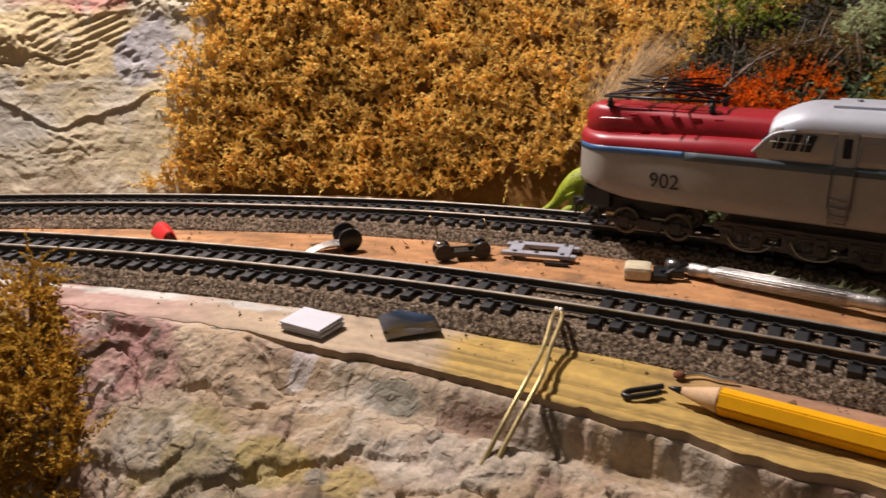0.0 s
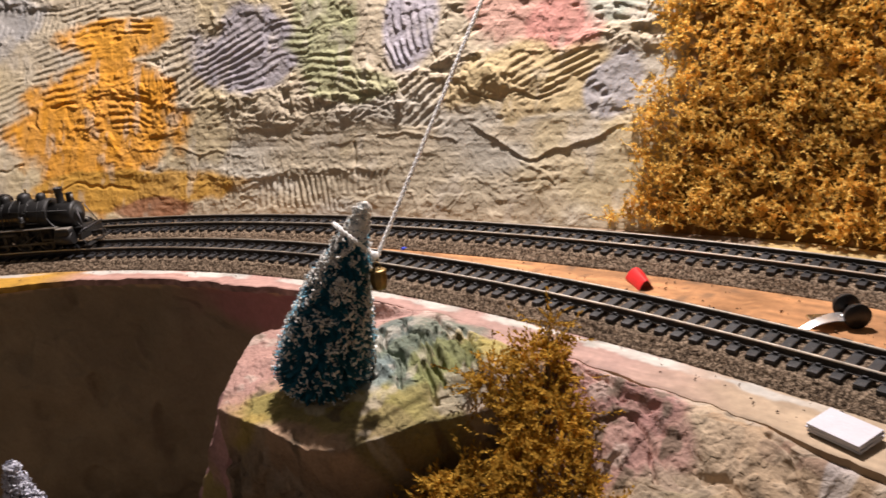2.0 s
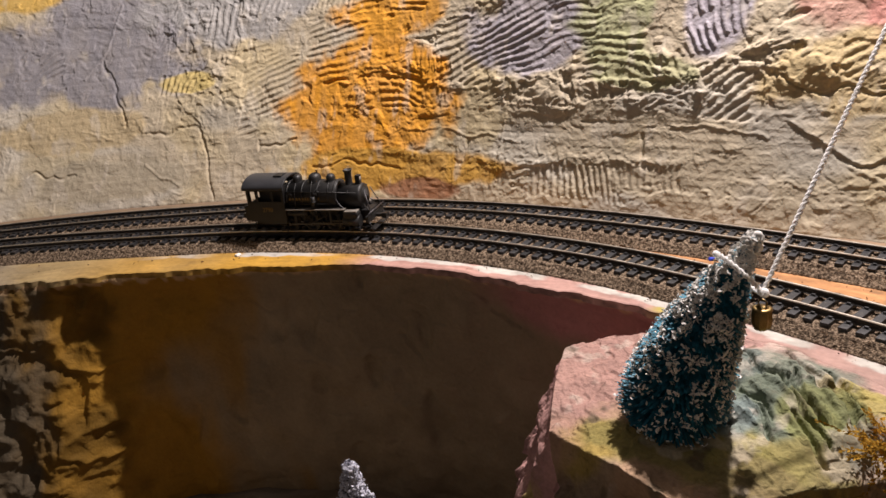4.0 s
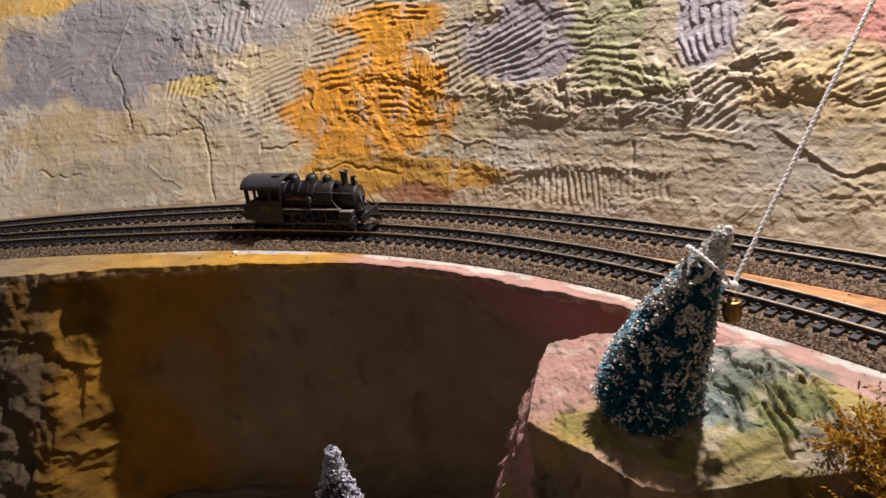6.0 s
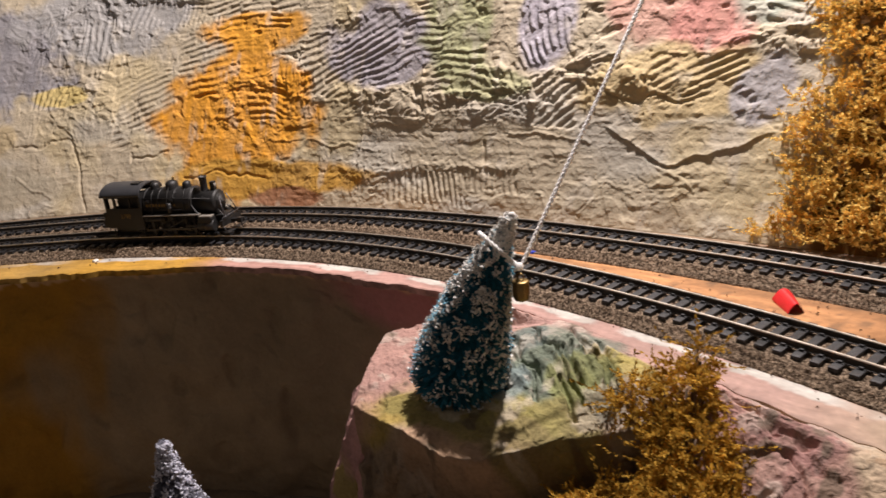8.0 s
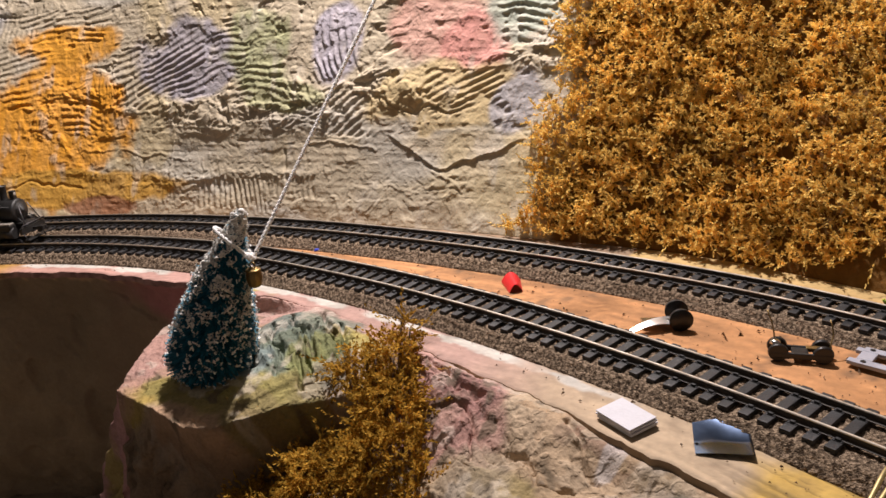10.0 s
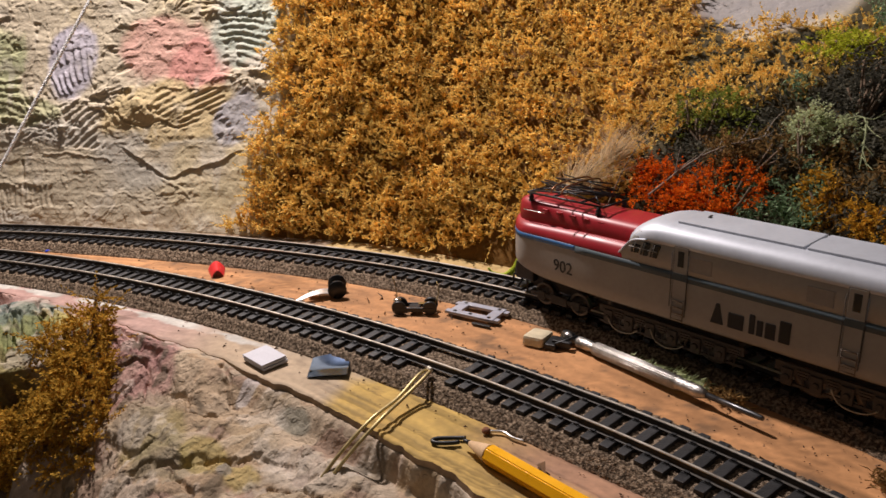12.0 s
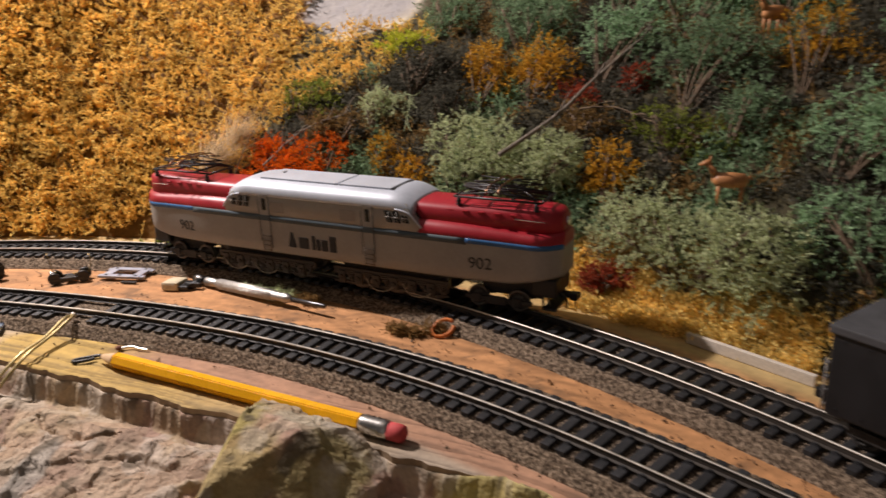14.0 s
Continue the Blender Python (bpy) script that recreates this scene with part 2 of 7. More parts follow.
def leaf(name, color, var=.35, scale=60.0, island=.25, through_share=.4):
    """Thin lichen or leaf: matt, letting part of the light through."""
    m = mat(name, color, .9, var=var, scale=scale, island=island, spec=.1)
    nt = m.node_tree
    bsdf, out = nt.nodes["Principled BSDF"], nt.nodes["Material Output"]
    glow, mix = nt.nodes.new("ShaderNodeBsdfTranslucent"), nt.nodes.new("ShaderNodeMixShader")
    mix.inputs[0].default_value = through_share
    nt.links.new(bsdf.inputs["Base Color"].links[0].from_socket, glow.inputs["Color"])
    nt.links.new(bsdf.outputs[0], mix.inputs[1]), nt.links.new(glow.outputs[0], mix.inputs[2]), nt.links.new(mix.outputs[0], out.inputs["Surface"])
    return m


PLASTER = chipped(mat("painted_plaster", (.5, .4, .3), .85, paint=True, var=.14, scale=60, bump=.0003, bscale=700, spec=.2), 70, .0003)
ROCK = chipped(mat("rough_painted_plaster", (.5, .4, .3), .88, paint=True, var=.28, scale=90, bump=.0004, bscale=800, spec=.2), 110, .0005)
WOOD = mat("painted_plywood", (.5, .3, .15), .75, paint=True, var=.22, scale=45, bump=.0003, bscale=260, spec=.3)
CORK = mat("cork_ballast", (.085, .058, .038), .95, var=.6, scale=800, bump=.0016, bscale=1500, second=(.33, .25, .175), spec=.15)
TIE = mat("black_plastic_tie", (.022, .022, .024), .5, var=.3, scale=400, loose=.35, bump=.0002, bscale=1500)
RAIL = mat("nickel_rail", (.66, .61, .53), .46, metal=1.0, var=.25, scale=120)
RUSTY = mat("dark_rail_web", (.045, .036, .028), .6, var=.4, scale=200)
MOSS = leaf("ochre_moss", (.85, .60, .178), .3, 45, .16, .3)
ROOM = mat("plain_room_paint", (.30, .29, .28), .9, var=.06, scale=3)
TEAL = mat("teal_bristles", (.028, .19, .28), .55, var=.4, scale=120, island=.5)
SNOW = mat("white_flock", (.78, .76, .72), .9, var=.1, scale=300, island=.1)
CORD = mat("white_cord", (.90, .89, .86), .8, var=.06, scale=400)
for _socket, _value in (("Subsurface Weight", 1.0), ("Subsurface Scale", .004), ("Subsurface Radius", (1, 1, 1))):
    CORD.node_tree.nodes["Principled BSDF"].inputs[_socket].default_value = _value
BRASS = mat("old_brass", (.30, .21, .09), .42, metal=1.0, var=.35, scale=300)
STEEL = mat("bright_steel", (.72, .70, .66), .22, metal=1.0, var=.12, scale=300)
BLACK = mat("black_paint", (.012, .012, .013), .42, var=.35, scale=200, bump=.0001, bscale=1800)
BARK = mat("twig_bark", (.16, .11, .07), .9, var=.4, scale=500, bump=.0004, bscale=1200)


# ---- structure ----
# the cliff and the hillside behind the tracks, one sheet of trowelled and combed plaster
U = 0.78
# leftmost patches: real paint tones, darkened to offset strong lamp light there
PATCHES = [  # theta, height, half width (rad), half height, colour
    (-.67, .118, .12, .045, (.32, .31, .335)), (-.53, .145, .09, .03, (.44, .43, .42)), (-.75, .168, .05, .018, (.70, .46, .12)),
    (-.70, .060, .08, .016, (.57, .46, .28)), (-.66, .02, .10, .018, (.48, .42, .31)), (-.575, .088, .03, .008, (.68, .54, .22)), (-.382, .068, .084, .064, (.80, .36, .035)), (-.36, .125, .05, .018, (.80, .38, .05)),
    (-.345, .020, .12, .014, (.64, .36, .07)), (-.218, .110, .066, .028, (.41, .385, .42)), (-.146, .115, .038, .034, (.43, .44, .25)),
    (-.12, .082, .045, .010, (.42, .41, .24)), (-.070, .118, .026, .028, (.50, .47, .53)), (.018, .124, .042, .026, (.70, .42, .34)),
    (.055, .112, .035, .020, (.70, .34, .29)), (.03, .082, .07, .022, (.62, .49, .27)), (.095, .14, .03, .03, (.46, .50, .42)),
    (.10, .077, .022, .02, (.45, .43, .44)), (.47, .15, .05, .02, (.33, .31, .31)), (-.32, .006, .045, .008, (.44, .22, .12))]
COMBS = [  # theta, height, half width (rad), half height, angle of the ridges, ridge spacing
    (-.539, .122, .016, .024, 84, .0048), (-.487, .078, .032, .030, 14, .0051), (-.415, .106, .034, .022, 8, .0050), (-.350, .074, .030, .014, -6, .0048), (-.372, .138, .05, .010, 2, .0050),
    (-.285, .098, .028, .026, 14, .0051), (-.222, .110, .060, .024, 20, .0050), (-.146, .092, .036, .014, 3, .0056), (-.070, .112, .024, .026, 104, .0054), (-.050, .070, .025, .016, 40, .0052),
    (.059, .084, .034, .012, 18, .0049), (.100, .128, .022, .022, -12, .0054), (-.59, .088, .018, .008, 70, .0045), (-.73, .108, .020, .014, 30, .0049),
    (-.17, .016, .045, .010, 92, .0051), (-.10, .022, .03, .008, 100, .0049), (-.46, .145, .05, .010, 70, .0049), (-.37, .147, .06, .006, 10, .0049)]
CRACKS = [(.006, (-.565, .054), (-.555, .034), (-.546, .002)), (.008, (-.622, .053), (-.594, .053), (-.567, .054)), (.008, (-.668, .112), (-.657, .090), (-.645, .062)),
          (.006, (-.43, .080), (-.36, .084), (-.33, .080)), (.008, (-.44, .022), (-.40, .026), (-.34, .020)), (.012, (-.03, .085), (.0, .072), (.045, .070)),
          (.006, (-.28, .024), (-.27, .040)), (.01, (-.50, .038), (-.46, .040)), (.012, (-.745, .030), (-.70, .026)), (.004, (-.11, .046), (-.108, .028))]
LIPS = [(.004, (-.623, .030), (-.607, .020), (-.583, .014)), (.002, (-.649, .152), (-.664, .119), (-.687, .098)), (.008, (-.24, .030), (-.235, .055)), 
        (.008, (-.30, .046), (-.22, .040)), (.01, (-.09, .052), (-.02, .048)), (.006, (.04, .036), (.07, .024)), (.008, (-.69, .058), (-.66, .050))]


def build_cliff():
    th = np.concatenate([np.linspace(-1.25, -.82, 60)[:-1], np.linspace(-.82, .19, 1250)[:-1], np.linspace(.19, 1.45, 330)])
    z = np.concatenate([np.linspace(-.004, .165, 260)[:-1], np.linspace(.165, .3, 40)])
    T, Z = np.meshgrid(th, z, indexing="ij")
    X = T * U
    d = (fbm(X * 18, Z * 18, 3, 3) - .5) * .0032
    wx, wz = X + (fbm(X * 40, Z * 40, 21, 3) - .5) * .02, Z + (fbm(X * 40, Z * 40, 31, 3) - .5) * .02
    quiet = smooth(.47, .56, fbm(X * 11, Z * 16, 57, 2))
    for a, b, ra, rb in ((.030, .122, .060, .030), (.03, .055, .09, .022), (-.13, .045, .10, .014), (-.27, .05, .04, .03), (-.70, .11, .10, .03), (-.62, .03, .07, .022)):
        quiet = quiet * smooth(.7, 1.2, np.hypot((T - a) / ra, (Z - b) / rb))
    quiet = .22 + .78 * quiet
    calm = .30 + .70 * smooth(.050, .080, Z + .02 * (fbm(X * 25, Z * 25, 65, 2) - .5)) * (.4 + .6 * smooth(-.62, -.5, T))
    d += strokes(wx, wz, [(12, 30, 8, .50, .0006), (16, 26, -35, .55, .0005), (26, 44, 20, .56, .0005), (44, 60, 70, .58, .0004), (60, 110, -12, .60, .0004)], 50) * (.35 + .65 * calm) * quiet
    d += .0005 * flakes(fbm(wx * 16, wz * 26, 55, 2) * 3.5, .08, .8) * (.3 + .7 * quiet) + .0006 * flakes(fbm(wx * 50 + wz * 20, wz * 70, 56, 2) * 3, .14) * calm * quiet
    torn = np.exp(-((T + .37) / .075) ** 4 - ((Z - .075) / .035) ** 4) + np.exp(-((T + .15) / .16) ** 4 - ((Z - .072) / .012) ** 4) + .8 * np.exp(-((T + .23) / .12) ** 4 - ((Z - .022) / .018) ** 4)
    rough_here = np.maximum(smooth(.52, .64, fbm(X * 16, Z * 24, 81, 2)) * calm * quiet, torn * .8)
    d += rough_here * (.0008 * smooth(.54, .60, fbm(wx * 90, wz * 150, 88, 3)) + .0005 * smooth(.62, .70, vnoise(wx * 330, wz * 420, 89)))
    d -= .0010 * smooth(.71, .76, fbm(wx * 70, wz * 110, 93, 3)) * calm
    d += (fbm(X * 30 + Z * 9, Z * 420, 95, 2) - .5) * .0005 + (fbm(X * 260, Z * 260, 96, 2) - .5) * .0004 + .0004 * smooth(.66, .74, fbm(wx * 190, wz * 210, 97, 3)) * (.3 + .7 * calm)
    for i, (a, b, ra, rb, angle, period) in enumerate(COMBS):
        near = np.maximum(np.abs((T - a) / ra), np.abs((Z - b) / rb)) + (fbm(X * 70, Z * 70, 200 + i, 4) - .5) * 1.1
        mask = 1 - smooth(.90, 1.0, near)
        c, s = math.cos(radians(angle)), math.sin(radians(angle))
        across = -X * s + Z * c + (fbm(X * 25, Z * 25, 300 + i, 2) - .5) * .014 + (vnoise(X * 160, Z * 160, 350 + i) - .5) * .0010
        wave = smooth(.30, .80, .5 + .5 * np.sin(across * 2 * math.pi / (period * .92)))
        broken = smooth(.28, .38, fbm(X * 90, Z * 90, 400 + i, 2))
        d = d * (1 - .45 * mask) + mask * (wave * broken * .00078 * (.35 + 1.1 * vnoise(X * 55, Z * 55, 450 + i)) - .0004)
    d -= crease(X, Z, [(w,) + tuple((p * U, q) for p, q in line) for w, *line in CRACKS], .0016) * .0010
    d += crease(X, Z, [(w,) + tuple((p * U, q) for p, q in line) for w, *line in LIPS], .0013) * .0005
    # a moustache-shaped ledge
    for centre, sign in ((.053, -1), (.053, 1)):
        along = (T - centre) * sign
        low = .038 + .016 * np.clip(along / .055, 0, 2) ** 1.35 + (fbm(X * 60, X * 0, 77, 3) - .5) * .008
        above = Z - low
        d += np.where((along > 0) & (above > -.0006), .0011 * np.exp(-np.maximum(above, 0) / .003), 0) * (1 - smooth(.045, .07, along))
    d = np.where(T > .18, d * .5, d)
    R = slope_r(T, Z) - d
    zz = np.where(Z < 0, Z, Z + d * .25)
    col = np.zeros(T.shape + (3,)) + np.array((.58, .50, .365))
    tone = fbm(X * 18, Z * 26, 500, 3)[..., None]
    col = col * (.86 + .3 * tone) + (np.array((.56, .53, .46)) - col) * smooth(.5, .65, fbm(X * 12, Z * 30, 510, 3))[..., None] * .7
    col += (np.array((.64, .52, .28)) - col) * smooth(.56, .72, fbm(X * 20, Z * 20, 530, 3))[..., None] * .5
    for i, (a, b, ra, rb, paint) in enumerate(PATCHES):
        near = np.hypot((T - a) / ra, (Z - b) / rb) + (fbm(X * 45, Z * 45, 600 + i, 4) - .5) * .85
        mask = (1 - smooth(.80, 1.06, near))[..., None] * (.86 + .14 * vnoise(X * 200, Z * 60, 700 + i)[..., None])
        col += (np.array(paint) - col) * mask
    pale = smooth(.62, .8, fbm(X * 110, Z * 60, 800, 3))[..., None]
    col += (np.array((.66, .60, .50)) - col) * pale * .45
    # dark brown base colour under the moss and the woods
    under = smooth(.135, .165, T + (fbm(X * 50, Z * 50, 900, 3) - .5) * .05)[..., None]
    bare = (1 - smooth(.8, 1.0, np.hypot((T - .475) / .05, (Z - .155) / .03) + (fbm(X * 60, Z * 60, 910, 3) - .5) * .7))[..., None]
    under_tone = np.where((T < .44)[..., None], np.array((.17, .085, .02)), np.array((.06, .05, .025)))
    col += (under_tone - col) * under * (1 - bare)
    yellow = (1 - smooth(.6, 1.1, np.hypot((T - .80) / .10, (Z - .012) / .02)))[..., None]
    col += (np.array((.62, .42, .10)) - col) * yellow
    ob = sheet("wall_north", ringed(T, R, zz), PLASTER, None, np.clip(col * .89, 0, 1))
    tagged(ob, "hand-trowelled plaster cliff painted in tan, orange, lavender and pink patches", "plaster cliff", "", "structure")


build_cliff()


def build_deck():
    th = np.linspace(-1.0, 1.35, 800)
    k = np.concatenate([np.linspace(0, .35, 85)[:-1], np.linspace(.35, 1, 45)])
    T, K = np.meshgrid(th, k, indexing="ij")
    lip = EDGE(T) + (fbm(T * 70, T * 0, 5, 4) - .5) * .006 + (fbm(T * 260, T * 0, 6, 3) - .5) * .0022 * (1 - smooth(.05, .2, T))
    R = lip + (FOOT(T) + .012 - lip) * K
    X, Y = CX + R * np.sin(T), CY + R * np.cos(T)
    Z = (fbm(X * 40, Y * 40, 12, 3) - .5) * .0003 - .0004 * (1 - smooth(0, .0008, R - lip))
    col = np.zeros(T.shape + (3,))
    knots = [-1.2, -.70, -.63, -.42, -.34, -.27, 0, .2, .3, .40, .43, .55, .70, .80, 1.3]
    tones = np.array([(.42, .36, .27), (.42, .36, .27), (.50, .37, .18), (.72, .40, .06), (.72, .40, .07), (.62, .36, .30), (.60, .37, .32), (.58, .38, .32),
                      (.60, .45, .31), (.60, .46, .31), (.68, .45, .12), (.68, .45, .13), (.62, .44, .20), (.58, .46, .34), (.55, .43, .32)])
    shift = T + (fbm(X * 25, Y * 25, 44, 4) - .5) * .14
    for c in range(3):
        col[..., c] = np.interp(shift, knots, tones[:, c])
    yel = (smooth(.6, .68, fbm(X * 30, Y * 30, 47, 3)) * (1 - smooth(.1, .2, np.abs(T - .06))))[..., None]
    col += (np.array((.55, .46, .10)) - col) * yel
    inner = TRACK_A(T) - .0225
    streak = fbm(T * 16, R * 420 + fbm(T * 30, R * 40, 16, 2) * 6, 15, 3)[..., None]
    white = ((1 - smooth(.0018, .0036, np.abs(R - inner + .0018) + (fbm(X * 110, Y * 110, 19, 3) - .5) * .008)) * (1 - smooth(.30, .36, T)) * smooth(-.56, -.44, T) * smooth(.15, .40, vnoise(T * 30, T * 0, 8)))[..., None]
    col += (np.array((.74, .70, .63)) - col) * white
    pinkwood = (smooth(.50, .58, T) * smooth(-.014, -.008, R - inner))[..., None]
    col += (np.array((.60, .34, .21)) - col) * pinkwood
    between = smooth(-.004, .0, R - TRACK_A(T))[..., None]
    orange = np.array((.60, .30, .128)) * (.62 + .76 * streak)
    col += (orange - col) * between
    lines = smooth(.60, .70, vnoise((R - EDGE(T)) * 1100 + (fbm(T * 10, R * 40, 34, 2) - .5) * 5, T * 14, 33)) * smooth(.38, .44, T) * (R < TRACK_A(T) - .01)
    Z = Z - .0004 * lines
    col *= (.55 + .30 * streak) * (1 - .38 * lines)[..., None]
    dirt = smooth(.60, .74, fbm(X * 120, Y * 120, 25, 4))[..., None] * (.3 + .5 * between)
    col += (np.array((.10, .065, .04)) - col) * dirt * .75
    back = smooth(.004, .016, R - TRACK_B(T) - .02)[..., None]
    col += (np.where((T < .22)[..., None], np.array((.22, .17, .12)), np.array((.50, .37, .16))) - col) * back * .85
    down = np.linspace(-1, 0, 6)[None, :] * (.0034 + .0012 * smooth(.0, .05, T[:, :1]))
    edge_t, edge_r, edge_z = np.repeat(T[:, :1], 6, 1), np.repeat(R[:, :1], 6, 1) + down * .12, down + Z[:, :1]
    board = np.where((edge_t < .0)[..., None], np.array((.24, .185, .12)), np.array((.34, .24, .15))) * (.7 + .6 * fbm(edge_t * 90, edge_z * 300, 27, 3))[..., None]
    board = np.where((edge_t < .10)[..., None], col[:, :1] * (.60 + .55 * smooth(.30, .62, fbm(edge_t * 160, edge_z * 260, 28, 3)))[..., None], board)
    ob = sheet("trim_deck", ringed(edge_t, edge_r, edge_z), WOOD, None, np.clip(board, 0, 1))
    tagged(ob, "worn cut edge of the painted plywood deck", "deck edge", "", "structure")
    ob = sheet("floor", ringed(T, R, Z), WOOD, None, np.clip(col, 0, 1))
    tagged(ob, "plywood layout deck painted orange, pink, yellow and cream", "layout deck", "", "structure")


build_deck()


def build_hole():
    # the inner face under the rim of the pit
    th = np.linspace(-1.25, .05, 560)
    k = np.linspace(0, 1, 190)
    T, K = np.meshgrid(th, k, indexing="ij")
    Z = -.003 - K * .167
    X = T * .62
    lean = smooth(-.51, -.62, T) * .36 + smooth(-.66, -.9, T) * .4
    d = (fbm(X * 30, Z * 30, 3, 4) - .5) * .012 + (fbm(X * 150, Z * 90, 13, 3) - .5) * .002
    h, joint = slabs(X * 70 + fbm(X * 40, Z * 40, 7, 2), Z * 50, 23)
    crag = smooth(-.505, -.60, T + (fbm(X * 50, Z * 50, 34, 3) - .5) * .06)
    px, pz = X + (fbm(X * 60, Z * 60, 35, 3) - .5) * .02, Z + (fbm(X * 60, Z * 60, 36, 3) - .5) * .02
    folds = np.maximum((1 - np.abs(2 * fbm(px * 24, pz * 42, 37, 2) - 1) * 2.6), 0) ** 4 + .7 * np.maximum((1 - np.abs(2 * fbm(px * 66, pz * 60, 38, 2) - 1) * 2.2), 0) ** 3
    d += (h * .0008 + (fbm(X * 60, Z * 80, 31, 3) - .5) * .006 + .0026 * folds) * crag
    d += .0007 * smooth(.56, .60, fbm(X * 45, Z * 70, 43, 3)) - .0012 * crease(X, Z, [(.012, (-.27, -.02), (-.255, -.03), (-.235, -.034)), (.012, (-.12, -.012), (-.10, -.026), (-.085, -.03)), (.01, (-.165, -.05), (-.15, -.06)), (.012, (-.20, -.03), (-.19, -.06))], .0022)
    dents = smooth(.68, .78, fbm(X * 55, Z * 28, 41, 2))
    d -= dents * .0035
    base = EDGE(T) + .002 - lean * (-Z) - d + .004 * smooth(0, .02, -Z)
    lip = EDGE(T) + (fbm(T * 70, T * 0, 5, 4) - .5) * .006 + (fbm(T * 260, T * 0, 6, 3) - .5) * .0022 * (1 - smooth(.05, .2, T))
    R = lip + (base - lip) * smooth(0, .012, -Z)
    col = np.zeros(T.shape + (3,)) + np.array((.33, .255, .165))
    col *= (.8 + .4 * fbm(X * 25, Z * 25, 51, 4))[..., None]
    gold = (smooth(-.40, -.50, T + (fbm(X * 30, Z * 12, 55, 3) - .5) * .2) * (1 - smooth(-.60, -.68, T)))[..., None]
    col += (np.array((.38, .20, .028)) - col) * gold
    # left end coloured darker to hold down the lamp light its lean catches
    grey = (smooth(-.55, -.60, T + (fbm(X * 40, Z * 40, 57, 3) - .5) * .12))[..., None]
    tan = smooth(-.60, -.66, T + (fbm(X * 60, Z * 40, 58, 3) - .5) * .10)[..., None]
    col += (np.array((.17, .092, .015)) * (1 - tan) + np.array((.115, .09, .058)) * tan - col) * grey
    pink = (smooth(-.20, -.13, T) * (1 - smooth(.02, .035, -Z + (vnoise(X * 80, Z * 0, 3) - .5) * .02)))[..., None]
    col += (np.array((.45, .22, .20)) - col) * pink
    top = 1 - smooth(.0035, .006, -Z + (vnoise(X * 300, Z * 0, 9) - .5) * .006)
    col += (np.array((.62, .42, .24)) - col) * (top * .8)[..., None]
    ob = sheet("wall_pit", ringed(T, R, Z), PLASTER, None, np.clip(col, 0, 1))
    tagged(ob, "shaded brown plaster wall of the pit under the painted rim", "pit wall", "", "structure")
    gx, gy = np.meshgrid(np.linspace(-1.1, .2, 160), np.linspace(-.5, .5, 120), indexing="ij")
    gz = -.172 + (fbm(gx * 20, gy * 20, 5, 4) - .5) * .02
    col = np.zeros(gx.shape + (3,)) + np.array((.22, .17, .12)) * (.7 + .6 * fbm(gx * 30, gy * 30, 8, 3))[..., None]
    ob = sheet("floor_pit", np.stack([gx, gy, gz], -1), PLASTER, None, col)
    tagged(ob, "dark brown plaster floor of the pit", "pit floor", "", "structure")


build_hole()

SPUR_FRONT = curve_of([-.1, 0, .05, .111, .15, .175, .2, .3], [.084, .087, .092, .085, .056, .030, .012, .004])
SPUR_LEFT = curve_of([0, .026, .033, .040, .078, .087, .16, .24], [-.004, -.051, -.060, -.057, -.027, -.018, .026, .06])
ROCK_PAINT = [  # theta, distance in from the edge, half width, half depth, colour
    (.225, .004, .055, .013, (.42, .235, .225)), (.245, .020, .040, .018, (.36, .19, .18)), (.318, .040, .030, .012, (.28, .23, .09)), (.350, .048, .030, .010, (.22, .19, .12)), (.290, .036, .028, .015, (.30, .245, .18)), (.335, .014, .045, .012, (.40, .30, .205)), (.378, .038, .022, .008, (.33, .26, .07)), (.412, .036, .020, .007, (.36, .28, .09)),
    (.445, .022, .040, .010, (.46, .40, .33)), (.407, .008, .018, .004, (.19, .205, .17)), (.397, .038, .008, .004, (.20, .20, .19)), (.355, .002, .006, .012, (.50, .47, .46)), (.49, .012, .03, .008, (.42, .36, .28)), (.60, .03, .10, .02, (.38, .275, .20)), (.60, .075, .08, .02, (.32, .19, .06)),
    (.52, .060, .05, .02, (.42, .35, .27)), (.56, .040, .012, .016, (.24, .24, .22)), (.67, .050, .018, .014, (.19, .185, .175)), (.72, .04, .035, .025, (.33, .25, .07)), (.86, .012, .05, .016, (.46, .40, .12)), (.735, .006, .022, .008, (.40, .36, .27)), (.700, .016, .016, .016, (.33, .28, .08)), (.765, .020, .018, .018, (.30, .25, .08)),
    (.0, .082, .045, .012, (.38, .28, .07)), (.10, .062, .05, .010, (.38, .33, .08)), (.085, .012, .05, .006, (.46, .37, .08)), (-.035, .045, .05, .055, (.38, .225, .20)), (.05, .076, .06, .012, (.24, .205, .07)), (.10, .060, .045, .012, (.27, .24, .085)),
    (.10, .013, .05, .005, (.36, .30, .09)), (.10, .003, .12, .008, (.42, .27, .24)), (.06, .012, .06, .010, (.42, .26, .23)), (.105, .030, .055, .026, (.13, .18, .14)), (.125, .040, .02, .010, (.30, .32, .13)), (.14, .015, .03, .006, (.36, .30, .10)),
    (.085, .050, .014, .012, (.19, .24, .235)), (.14, .055, .025, .014, (.24, .21, .08)), (.12, .070, .03, .012, (.22, .18, .08)), (.06, .022, .02, .014, (.16, .195, .175)), (.13, .030, .03, .016, (.17, .18, .075))]
